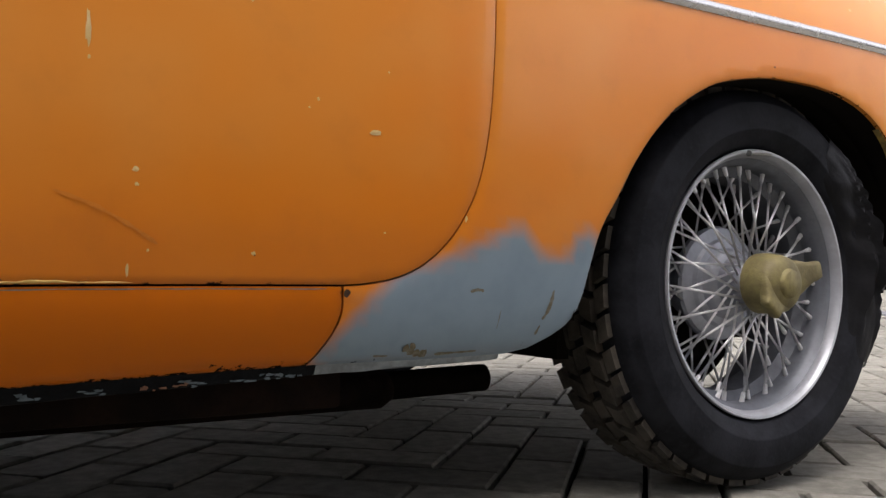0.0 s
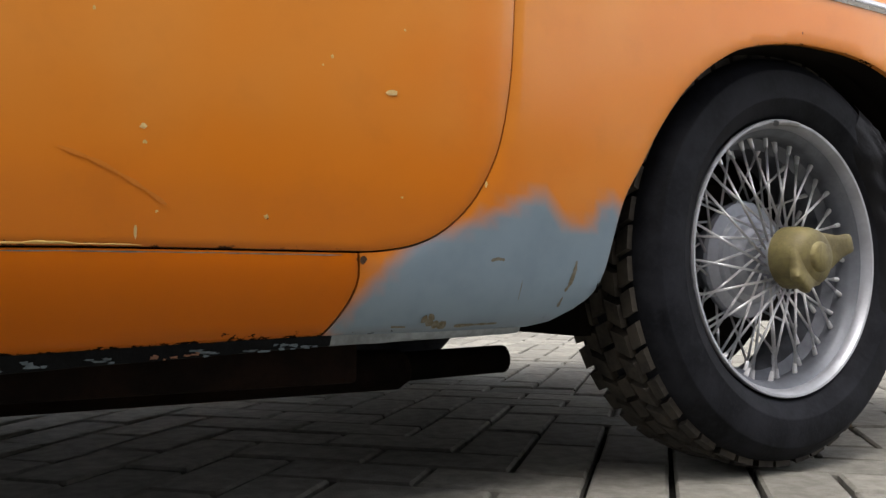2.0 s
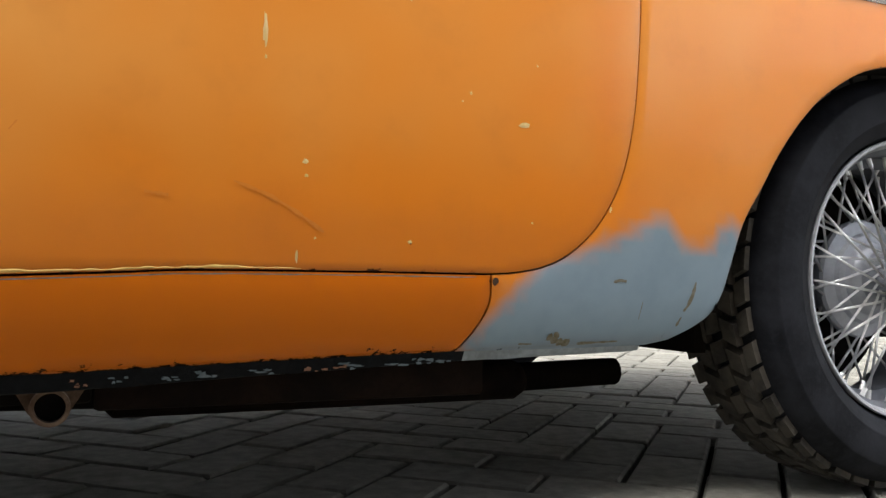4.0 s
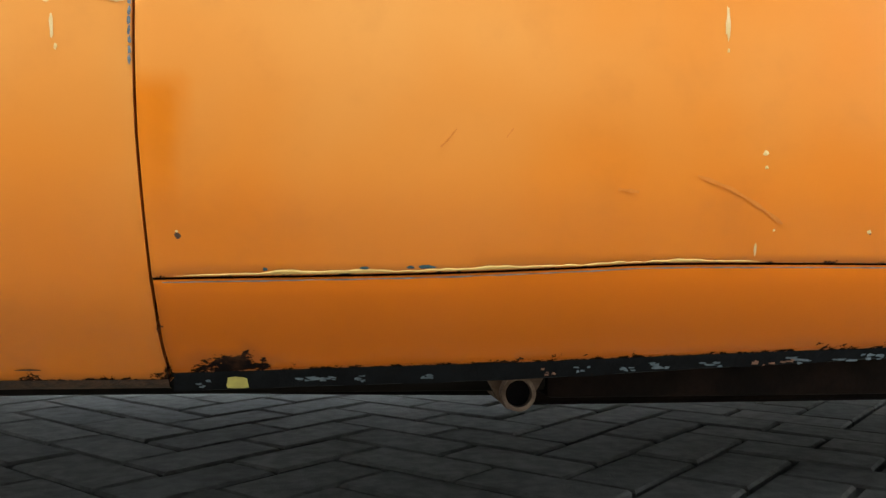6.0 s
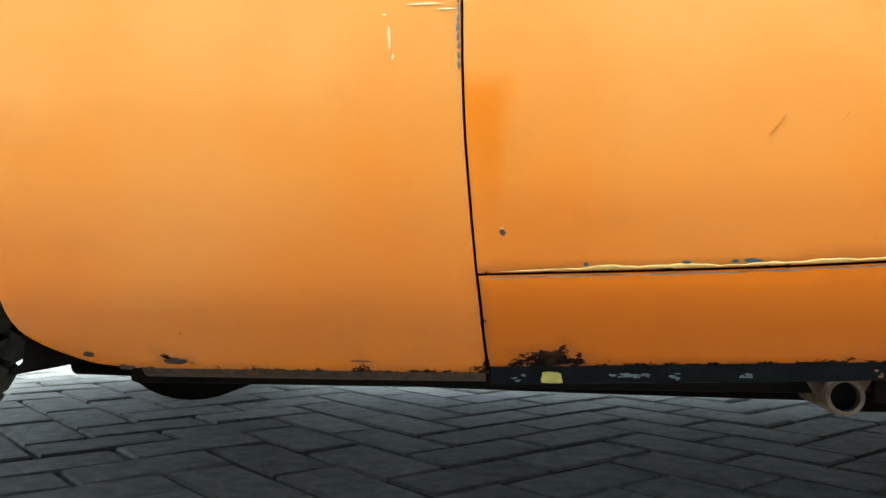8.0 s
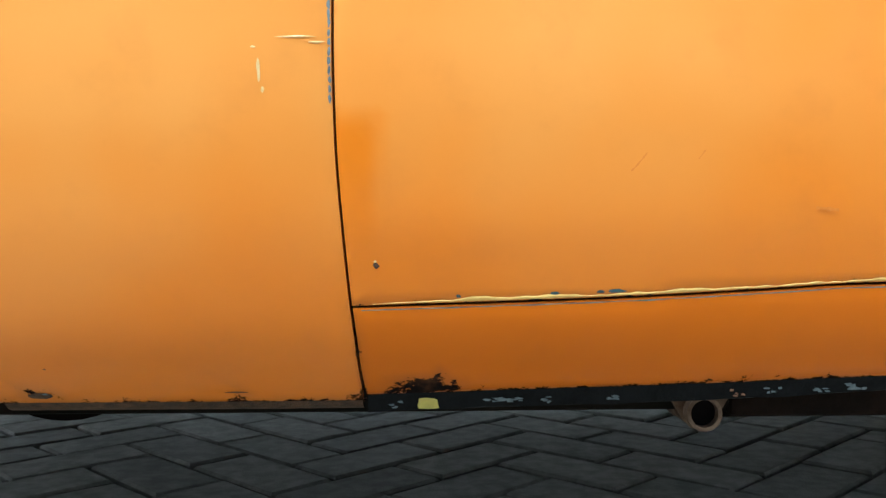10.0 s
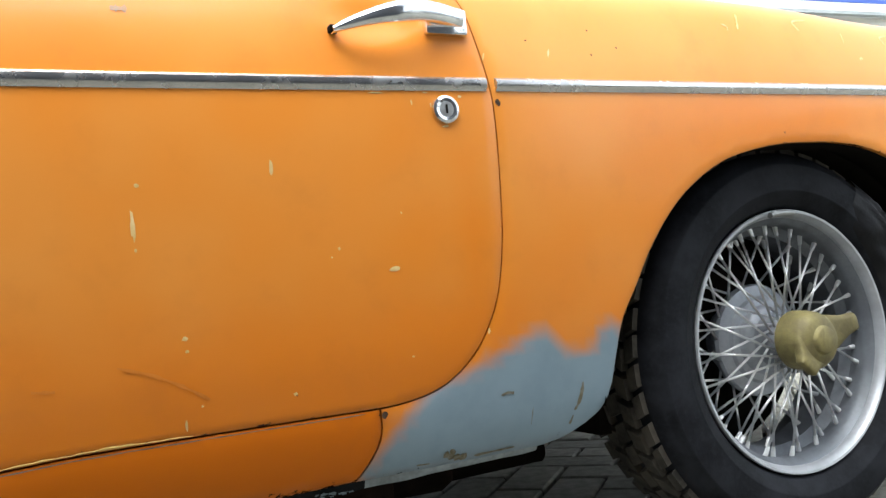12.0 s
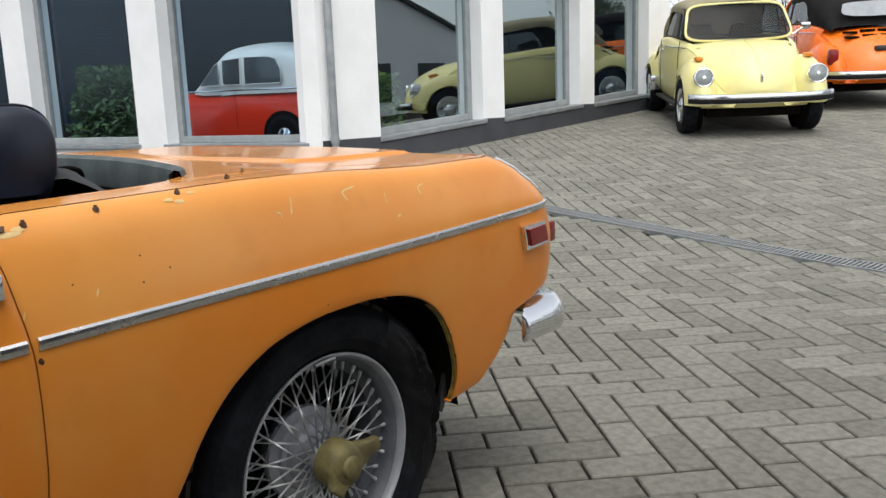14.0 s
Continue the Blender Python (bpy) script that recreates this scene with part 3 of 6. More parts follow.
for name, line in (("far_front_wing", FRONT_WING), ("far_door", DOOR), ("far_sill", SILL), ("far_rear_wing", REAR_WING)):
    part(name, skin(line, step=0.06, mirrored=True), ORANGE, car)

# rear panel, deck and boot lid
rows = []
for v in np.linspace(0.33, DECK, 22):
    p = Vector(body(0.70, v))
    bulge = 0.014 * math.sin(math.pi * min(1, max(0, (v - 0.3) / 0.55)))
    rows.append([(p.x - 0.002 + bulge * (1 - (2 * k / 14 - 1) ** 4), p.y + (WIDTH - 2 * p.y) * k / 14, p.z) for k in range(15)])
part("rear_panel", grid_mesh(rows), ORANGE, car)


def deck_z(x, y):
    """Height of the rear deck over the plan."""
    side = min(y, WIDTH - y)
    v = float(np.interp(side, sec[turn_at:, 1], sec_v[turn_at:]))
    b = body(min(x, 0.52), min(float(sec_v[-1]), v))
    return b[2] + 0.007 * min(1.0, max(0.0, (side - 0.14) / 0.40)) ** 0.7 - 0.45 * max(0.0, x - 0.45) ** 2


def wing_edge(x):
    """Where the wing ends on top, at x along the car."""
    u = x
    if x >= 0.25:
        u = 0.70
        for _ in range(6):
            u += x - body(u, DECK)[0]
        u = min(u, 0.70)
    p = body(u, DECK)
    return p[1], p[2]


def deck_point(x, y, lift=0.0):
    side = min(y, WIDTH - y)
    out = float(np.interp(x, *zip(*BOW))) * max(0.0, 1 - side / 0.5)
    return x, y + (out if y < WIDTH / 2 else -out), deck_z(x, y) + lift


edge_y = [0.090, 0.118, 0.129, 0.134, 0.146, 0.166, 0.190, 0.215, 0.26, 0.32, 0.40, 0.50, 0.62, 0.76]
edge_x = [-0.552, -0.552, -0.552, -0.262, -0.222, -0.190, -0.165, -0.150, -0.135, -0.118, -0.098, -0.080, -0.065, -0.060]
cock = list(zip(edge_x, edge_y)) + [(x, WIDTH - y) for x, y in list(zip(edge_x, edge_y))[-2::-1]]
rows = []
for front, y in cock:
    row, k = [], min(len(rows), 26 - len(rows))
    for j in range(23):
        x = front + (0.62 - front) * j / 22
        ey, ez = wing_edge(x)
        p = deck_point(x, y, -0.0005)
        side = min(p[1], WIDTH - p[1])
        if k == 0 or side < ey + 0.003 * k:
            side = ey + 0.0005 + 0.003 * k
            p = (x, side if len(rows) < 13 else WIDTH - side, min(p[2], ez - 0.0005) if x < 0.5 else ez - 0.001 * k)
        row.append(p)
    rows.append(row)
part("rear_deck", grid_mesh(rows), DECKORANGE, car, "orange rear deck behind the open cockpit")
lid = []
for k in range(25):
    y = 0.30 + (WIDTH - 0.60) * (0.5 - 0.5 * math.cos(math.pi * k / 24))
    e = abs((y - WIDTH / 2) / (WIDTH / 2 - 0.30))
    a, b = 0.04 + 0.10 * e ** 4, 0.59 - 0.05 * e ** 6
    lid.append([(a + (b - a) * j / 14, y, deck_z(a + (b - a) * j / 14, y) + (0.003 + 0.007 * math.sin(math.pi * k / 24) ** 0.5 * math.sin(math.pi * j / 14) ** 0.5 if 0 < j < 14 and 0 < k < 24 else -0.003)) for j in range(15)])
part("boot_lid", grid_mesh(lid), DECKORANGE, car, "orange boot lid")
rail = [(x, y) for x, y in cock if 0.16 < y < WIDTH - 0.16]
rows = [[(x + 0.012, y, deck_z(x, y) - 0.001), (x + 0.008, y, deck_z(x, y) + 0.009), (x - 0.002, y, deck_z(x, y) + 0.012), (x - 0.012, y, deck_z(x, y) + 0.005), (x - 0.016, y, deck_z(x, y) - 0.022), (x - 0.012, y, deck_z(x, y) - 0.048), (x + 0.01, y, deck_z(x, y) - 0.056)] for x, y in spline(rail, 4)]
part("cockpit_rail", grid_mesh(rows), GREYTRIM, car, "grey padded trim round the cockpit edge")

# inside of the body: backing behind the seams, floor, rails, bulkheads
bm = bmesh.new()
box(bm, -1.47, 0.075, 0.23, -0.47, 0.10, 0.74)
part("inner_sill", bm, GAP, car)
# welded flange under the sill and under the wing's repair
flange = []
for x in np.linspace(-1.415, -0.452, 80):
    z = float(np.interp(x, [-1.42, -1.1, -0.85, -0.69, -0.45], [0.181, 0.189, 0.199, 0.205, 0.209]))
    y = body(x, z)[1]
    deep = float(np.interp(x, [-1.1, -0.72, -0.5, -0.45], [0.016, 0.011, 0.008, 0.006]))
    flange.append([(x, y + 0.001, z + 0.003), (x, y + 0.004, z - 0.004), (x, y + 0.007, z - deep + 0.0012 * math.sin(x * 57) * math.sin(x * 23)), (x, y + 0.012, z - deep - 0.001)])
cut = 60
part("sill_flange", grid_mesh(flange[:cut + 1]), FLANGE, sill, "scabby blue-black flange with bare pale patches")
part("repair_flange", grid_mesh(flange[cut:]), PALEFLANGE, rear_wing, "pale grey flange under the primer")
foot = [[(x, body(x, 0.178)[1] + 0.002, 0.176), (x, body(x, 0.172)[1] + 0.004, 0.169 + 0.0012 * math.sin(x * 61) * math.sin(x * 27)), (x, body(x, 0.172)[1] + 0.012, 0.166)] for x in np.linspace(-1.76, -1.42, 30)]
part("wing_flange", grid_mesh(foot), RUSTCHIP, front_wing, "brown rusted lower flange")
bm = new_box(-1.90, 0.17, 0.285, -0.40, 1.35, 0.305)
# these boxes hang low to keep daylight off the ground beneath
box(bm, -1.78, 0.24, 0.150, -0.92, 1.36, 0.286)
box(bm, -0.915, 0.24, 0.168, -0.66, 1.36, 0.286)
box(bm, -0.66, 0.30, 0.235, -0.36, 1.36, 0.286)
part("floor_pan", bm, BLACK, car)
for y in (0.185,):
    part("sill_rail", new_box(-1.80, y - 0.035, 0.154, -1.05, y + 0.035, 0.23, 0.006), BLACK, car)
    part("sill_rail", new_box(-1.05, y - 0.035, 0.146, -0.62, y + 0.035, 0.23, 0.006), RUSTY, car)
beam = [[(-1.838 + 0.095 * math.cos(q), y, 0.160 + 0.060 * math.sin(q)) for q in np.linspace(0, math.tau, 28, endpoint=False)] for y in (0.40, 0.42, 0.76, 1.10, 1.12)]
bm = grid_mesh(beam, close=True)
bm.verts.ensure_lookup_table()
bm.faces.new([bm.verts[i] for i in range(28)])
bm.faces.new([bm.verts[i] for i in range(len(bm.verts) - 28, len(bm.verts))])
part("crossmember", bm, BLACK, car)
nose_x, nose_z = [-2.78, -2.84, -2.88, -2.86, -2.72, -2.62], [0.28, 0.36, 0.45, 0.66, 0.80, 0.84]
rows = []
for z in np.linspace(0.28, 0.84, 14):
    x = float(np.interp(z, nose_z, nose_x)) + 0.003
    y0 = body(x, min(z, 0.80))[1]
    rows.append([(x - 0.03 * (1 - (2 * k / 16 - 1) ** 4), y0 + (WIDTH - 2 * y0) * k / 16, z) for k in range(17)])
part("front_panel", grid_mesh(rows), ORANGE, car)
part("rear_bulkhead", new_box(-0.30, 0.15, 0.19, -0.28, 1.37, 0.72), GAP, car)
# tank added as a light block, darkening the ground under the tail
part("fuel_tank", new_box(0.02, 0.36, 0.190, 0.46, 1.20, 0.34, 0.03), BLACK, car)
part("boot_floor", new_box(-0.40, 0.30, 0.34, 0.60, 1.22, 0.37), BLACK, car)
part("engine_block", new_box(-2.7, 0.40, 0.30, -1.75, 1.12, 0.70, 0.03), GAP, car)
part("bonnet", grid_mesh([[(x, y, body(max(x, -2.6), 0.80 + min(y, WIDTH - y))[2] + 0.03) for y in np.linspace(0.10, WIDTH - 0.10, 15)] for x in np.linspace(-2.80, -1.45, 14)]), ORANGE, car)
for side in (0, 1):
    rows = []
    for a in np.linspace(0.10, math.pi + 0.02, 26):
        r = 0.36
        p = [(0.0 + r * math.cos(a), y, max(0.19, 0.255 + 0.34 * math.sin(a))) for y in (0.045, 0.16, 0.34)]
        rows.append([(x, WIDTH - y if side else y, z) for x, y, z in p] + [(0.0, WIDTH - 0.35 if side else 0.35, 0.27)])
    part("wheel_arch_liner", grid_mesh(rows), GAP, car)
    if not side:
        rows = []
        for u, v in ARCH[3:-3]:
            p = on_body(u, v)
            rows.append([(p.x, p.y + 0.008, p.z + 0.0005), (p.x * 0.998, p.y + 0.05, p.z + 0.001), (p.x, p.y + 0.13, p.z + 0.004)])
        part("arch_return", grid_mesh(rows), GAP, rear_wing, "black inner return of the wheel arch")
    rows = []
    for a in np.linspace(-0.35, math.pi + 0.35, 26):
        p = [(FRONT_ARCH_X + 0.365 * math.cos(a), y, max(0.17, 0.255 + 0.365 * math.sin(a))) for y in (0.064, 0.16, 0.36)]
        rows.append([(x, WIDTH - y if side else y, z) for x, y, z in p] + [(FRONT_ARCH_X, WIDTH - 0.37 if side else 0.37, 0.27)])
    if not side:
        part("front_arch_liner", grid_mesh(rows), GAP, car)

# exhaust and jacking socket
ex = thing("exhaust", "", "")
ex.parent = car
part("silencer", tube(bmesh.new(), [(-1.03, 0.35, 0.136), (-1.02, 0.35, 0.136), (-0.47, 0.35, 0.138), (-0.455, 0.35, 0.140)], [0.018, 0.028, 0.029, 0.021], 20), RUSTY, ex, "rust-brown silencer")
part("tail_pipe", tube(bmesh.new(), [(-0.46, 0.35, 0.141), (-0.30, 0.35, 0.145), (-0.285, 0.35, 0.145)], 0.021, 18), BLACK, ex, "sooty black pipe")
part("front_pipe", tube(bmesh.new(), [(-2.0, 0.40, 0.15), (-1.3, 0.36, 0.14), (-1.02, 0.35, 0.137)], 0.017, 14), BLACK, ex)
jack = thing("jacking_socket", "", "")
jack.parent = car
bm = turned([(0.0135, 0.0), (0.0175, 0.0), (0.0175, 0.09), (0.0135, 0.09)], 28)
bmesh.ops.translate(bm, verts=bm.verts, vec=(-1.087, 0.118, 0.156))
part("socket_tube", bm, BRACKET, jack, "rusty open tube")
part("socket_back", rod(bmesh.new(), (-1.087, 0.128, 0.156), (-1.087, 0.130, 0.156), 0.0137, n=24), GAP, jack)
out = [(-1.124, 0.181), (-1.050, 0.184), (-1.058, 0.170), (-1.070, 0.150), (-1.078, 0.140), (-1.096, 0.139), (-1.106, 0.150), (-1.116, 0.168)]
bm = bmesh.new()
f = bm.faces.new([bm.verts.new((x, 0.132, z)) for x, z in out])
g = bmesh.ops.extrude_face_region(bm, geom=[f])["geom"]
bmesh.ops.translate(bm, verts=[v for v in g if isinstance(v, bmesh.types.BMVert)], vec=(0, 0.006, 0))
bmesh.ops.recalc_face_normals(bm, faces=bm.faces)
part("bracket_plate", bm, BRACKET, jack, "flaking bracket plate", 0)


# ---- wire wheel ----
def wheel(x, y, spin, mirrored=False, fine=True):
    """A wire wheel with its tyre; y is the plane of the outer rim edge."""
    w = thing("wheel", "", "", Matrix.Translation((x, y, 0.297)) @ pose(0, 0, 0, 0, spin, 180 if mirrored else 0))
    w.parent = car
    w.matrix_parent_inverse = Matrix.Identity(4)
    tyre = [(0.197, 0.006), (0.205, -0.006), (0.222, -0.014), (0.240, -0.017), (0.258, -0.014), (0.274, -0.004), (0.283, 0.006), (0.286, 0.020), (0.287, 0.075), (0.286, 0.128), (0.282, 0.142), (0.270, 0.156), (0.240, 0.166), (0.205, 0.158), (0.190, 0.15), (0.186, 0.075)]
    bead = []
    for i, p in enumerate(tyre):
        bead.append(p)
        if i == 2:
            bead += [(0.2235, -0.0152), (0.2255, -0.0152), (0.227, -0.0152)]
        if i == 4:
            bead += [(0.2615, -0.0134), (0.2635, -0.0128), (0.265, -0.0108)]
    t = part("tyre", turned(bead, 96), RUBBER, w, "black tyre with worn sidewall", 50)
    if fine:
        bm = bmesh.new()
        rnd = random.Random(5)
        for k in range(46):
            for j, (ya, yb) in enumerate(((0.015, 0.034), (0.037, 0.060), (0.064, 0.088), (0.092, 0.115), (0.119, 0.144))):
                a = (k + (0.5 if j % 2 else 0) + rnd.uniform(-0.06, 0.06)) * math.tau / 46
                top = 0.2975 - (0.0045 if j in (0, 4) else 0)
                m = Matrix.Rotation(a, 4, "Y")
                before = len(bm.verts)
                box(bm, -0.0165, ya, 0.270, 0.0165, yb, top)
                bm.verts.ensure_lookup_table()
                fresh = [bm.verts[i] for i in range(before, len(bm.verts))]
                for v in fresh:
                    v.co.x += (0.010 if j % 2 else -0.010) * (v.co.y - ya) / (yb - ya)
                    if v.co.z > 0.28:
                        v.co.x *= 0.90
                bmesh.ops.transform(bm, matrix=m, verts=fresh)
        part("tread", bm, TREAD, t, "chunky dusty tread blocks", 0)
    rim = [(0.1955, 0.004), (0.1965, 0.000), (0.1950, -0.003), (0.1915, -0.0025), (0.1885, 0.002), (0.185, 0.012), (0.178, 0.020), (0.176, 0.030), (0.176, 0.048), (0.170, 0.054), (0.163, 0.060), (0.163, 0.105), (0.172, 0.112), (0.178, 0.125), (0.180, 0.145),
           (0.1955, 0.150), (0.188, 0.120), (0.183, 0.05), (0.188, 0.02)]
    r = part("rim", turned(rim[:6] + rim[-1:], 96), SILVER, w, "silver wire-wheel rim", 40)
    part("rim_barrel", turned(rim[5:16] + rim[16:], 96), BARREL, r, "darker grey inner barrel of the rim", 40)
    weight = bmesh.new()
    tube(weight, [(0.190 * math.sin(a), -0.0055, 0.190 * math.cos(a)) for a in np.linspace(-0.17, 0.07, 9)], 0.0055, 8, flat=0.8)
    part("balance_weight", weight, STEEL, r, "grey balance weight")
    hub = part("hub", turned([(0.012, -0.004), (0.030, -0.004), (0.034, 0.004), (0.036, 0.030), (0.040, 0.045), (0.048, 0.049), (0.051, 0.054), (0.054, 0.061), (0.064, 0.063), (0.068, 0.068), (0.078, 0.070), (0.085, 0.072), (0.088, 0.077), (0.086, 0.086), (0.056, 0.096), (0.050, 0.15), (0.012, 0.15)], 48), HUB, w, "grey splined hub", 40)
    part("brake_drum", turned([(0.02, 0.135), (0.118, 0.135), (0.126, 0.142), (0.128, 0.160), (0.172, 0.166), (0.176, 0.19), (0.02, 0.19)], 48), BLACK, w, "", 40)
    if fine:
        me = bpy.data.meshes.new("spoke")
        bm = bmesh.new()
        rod(bm, (0, 0, 0), (0, 0, 1), 0.00185, n=7)
        bm.to_mesh(me)
        bm.free()
        me.shade_smooth()
        me.materials.append(SPOKE)
        nip = bpy.data.meshes.new("nipple")
        bm = bmesh.new()
        rod(bm, (0, 0, 0), (0, 0, 0.016), 0.0029, 0.0040, 8)
        bm.to_mesh(nip)
        bm.free()
        nip.materials.append(SPOKE)

        def lace(a0, r0, y0, a1, r1, y1):
            p, q = Vector((r0 * math.sin(a0), y0, r0 * math.cos(a0))), Vector((r1 * math.sin(a1), y1, r1 * math.cos(a1)))
            d = q - p
            turn = d.to_track_quat("Z", "Y").to_matrix().to_4x4()
            s = new("spoke", me)
            s.parent, s.matrix_local = w, Matrix.Translation(p) @ turn @ Matrix.Diagonal((1, 1, d.length, 1))
            e = new("spoke_nipple", nip)
            e.parent, e.matrix_local = w, Matrix.Translation(q) @ turn @ Matrix.Translation((0, 0, -0.014))

        for k in range(20):
            a = k * math.tau / 20
            lace(a, 0.037, 0.012, a + 0.62, 0.1755, 0.036)
            lace(a + 0.157, 0.037, 0.020, a + 0.157 - 0.62, 0.1755, 0.044)
        for k in range(16):
            a = k * math.tau / 16 + 0.1
            lace(a, 0.085, 0.075, a + 0.40, 0.163, 0.064)
            lace(a + 0.196, 0.085, 0.084, a + 0.196 - 0.40, 0.163, 0.086)
    # two-eared knock-off cap
    cap = part("knock_off_cap", turned([(0.0005, -0.054), (0.017, -0.0535), (0.0195, -0.0515), (0.0215, -0.0475), (0.031, -0.0455), (0.0375, -0.040), (0.0415, -0.030), (0.0435, -0.016), (0.044, 0.002), (0.0005, 0.002)], 40, closed=False), BRASS, w, "tarnished yellow-bronze knock-off cap", 40)
    for a, long in ((74, 1.0), (222, 0.66)):
        rows = []
        for s, wide, lift, high in ((0.012, 0.029, -0.026, 0.017), (0.030, 0.028, -0.028, 0.016), (0.044, 0.022, -0.032, 0.013), (0.056, 0.0165, -0.036, 0.011), (0.068, 0.0145, -0.039, 0.0095), (0.076, 0.0135, -0.040, 0.0085), (0.0795, 0.0105, -0.040, 0.006)):
            rows.append([(s * long, lift + high * math.copysign(abs(math.sin(q)) ** 0.55, math.sin(q)), wide * (1.3 if long < 1 else 1.0) * math.copysign(abs(math.cos(q)) ** 0.55, math.cos(q))) for q in np.linspace(0, math.tau, 20, endpoint=False)])
        bm = grid_mesh(rows, close=True)
        bm.verts.ensure_lookup_table()
        bm.faces.new([bm.verts[i] for i in range(len(bm.verts) - 20, len(bm.verts))])
        bmesh.ops.recalc_face_normals(bm, faces=bm.faces)
        bmesh.ops.transform(bm, matrix=Matrix.Rotation(radians(a - 90), 4, "Y"), verts=bm.verts)
        part("ear", bm, BRASS, cap, "", 50)
    return w


wheel(0.0, 0.052, 0)
wheel(FRONT_ARCH_X, 0.068, 20)
wheel(0.0, WIDTH - 0.052, 0, True, False)
wheel(FRONT_ARCH_X, WIDTH - 0.052, 0, True, False)
part("rear_axle", rod(bmesh.new(), (0, 0.2, 0.297), (0, WIDTH - 0.2, 0.297), 0.04, n=16), BLACK, car)


# ---- bright trim, lamps, handle ----
def strip(name, u0, u1, parent, label):
    rows = []
    for u in np.linspace(u0, u1, 40):
        n, p = body_normal(u, 0.66), on_body(u, 0.6545)
        up = Vector((0, 0, 1))
        rows.append([p + up * a + n * b for a, b in ((-0.0098, -0.001), (-0.0098, 0.002), (-0.0055, 0.0055), (-0.001, 0.0063), (0.003, 0.0055), (0.0066, 0.002), (0.0066, -0.001))])
    bm = grid_mesh(rows)
    bm.faces.new([v for v in bm.verts][:7])
    bm.faces.new([v for v in bm.verts][-7:])
    bmesh.ops.recalc_face_normals(bm, faces=bm.faces)
    return part(name, bm, DULLCHROME, parent, label)


strip("trim_strip", -1.425, -0.519, door, "dull chrome trim strip")
strip("trim_strip", -0.506, 0.672, rear_wing, "dull chrome trim strip with small dents")
strip("trim_strip", -2.70, -1.440, front_wing, "dull chrome trim strip")

handle = thing("door_handle", "chrome pull handle", "")
handle.parent = door
rows = []
for s in np.linspace(0, 1, 26):
    x = -0.704 + 0.163 * s
    z = 0.713 + 0.021 * math.sin(s * math.pi * 0.62) + 0.002 * s
    p = on_body(x, z)
    lift = 0.010 + 0.030 * math.sin(math.pi * min(1, s * 1.02) ** 0.8) * 0.9
    half = 0.004 + 0.0085 * min(1, s * 2.2) ** 0.7
    thick = 0.006 + 0.003 * s
    rows.append([p + Vector((0, -lift + thick * math.sin(q), half * math.cos(q))) for q in np.linspace(0, math.tau, 14, endpoint=False)])
bm = grid_mesh(rows, close=True)
bm.verts.ensure_lookup_table()
bm.faces.new([bm.verts[i] for i in range(14)])
bm.faces.new([bm.verts[i] for i in range(len(bm.verts) - 14, len(bm.verts))])
bmesh.ops.recalc_face_normals(bm, faces=bm.faces)
part("grip", bm, CHROME, handle)
base = on_body(-0.562, 0.717)
part("handle_base", new_box(base.x - 0.026, base.y - 0.009, base.z - 0.003, base.x + 0.028, base.y + 0.006, base.z + 0.029, 0.003), CHROME, handle)
tip = on_body(-0.700, 0.716)
part("handle_tip_pivot", new_box(tip.x - 0.006, tip.y - 0.010, tip.z - 0.004, tip.x + 0.004, tip.y + 0.003, tip.z + 0.004, 0.001), GAP, handle)
lock = thing("door_lock", "chrome key lock", "")
lock.parent = door
c = on_body(-0.576, 0.6225)
for name, prof, mtl in (("bezel", [(0.009, -0.004), (0.0130, -0.005), (0.0162, -0.0035), (0.0175, 0.002), (0.009, 0.002)], CHROME), ("barrel", [(0.0003, -0.0045), (0.009, -0.0045), (0.010, -0.003), (0.010, 0.002)], STEEL)):
    bm = turned(prof, 28, closed=name == "bezel")
    bmesh.ops.translate(bm, verts=bm.verts, vec=c)
    part(name, bm, mtl, lock)
part("keyhole", new_box(c.x - 0.0012, c.y - 0.0052, c.z - 0.005, c.x + 0.0012, c.y - 0.0035, c.z + 0.005), GAP, lock)

marker = thing("side_marker", "red side marker lamp in a chrome frame", "")
marker.parent = rear_wing


def patch(u0, v0, u1, v1, out, n=6):
    return grid_mesh([[on_body(u0 + (u1 - u0) * i / n, v0 + (v1 - v0) * j / n, out) for j in range(n + 1)] for i in range(n + 1)])


def slab(u0, v0, u1, v1, low, high):
    """A block that follows the body skin."""
    bm = patch(u0, v0, u1, v1, low)
    top = bmesh.ops.extrude_face_region(bm, geom=list(bm.faces))["geom"]
    for v in top:
        if isinstance(v, bmesh.types.BMVert):
            v.co += body_normal((u0 + u1) / 2, (v0 + v1) / 2) * (high - low)
    bmesh.ops.recalc_face_normals(bm, faces=bm.faces)
    return bm


mu0, mv0 = uv(0.575, 0.588)
mu1, mv1 = uv(0.662, 0.645)
part("lamp_frame", slab(mu0, mv0, mu1, mv1, -0.002, 0.010), CHROME, marker, "chrome frame")
part("lens", slab(mu0 + 0.012, mv0 + 0.008, mu1 - 0.010, mv1 - 0.008, 0.006, 0.0155), RED, marker, "dark red lens")
tail_lamp = thing("tail_lamp", "red tail lamp", "")
tail_lamp.parent = rear_wing
bm = new_box(0.775, 0.094, 0.562, 0.842, 0.195, 0.614, 0.006)
part("lens", bm, RED, tail_lamp)
part("lamp_frame", new_box(0.735, 0.098, 0.566, 0.784, 0.205, 0.668, 0.006), CHROME, tail_lamp)
bm = tube(bmesh.new(), [on_body(0.694, v, 0.003) for v in np.linspace(0.675, 0.80, 10)], 0.005, 8)
part("edge_beading", bm, CHROME, rear_wing, "chrome edge bead")

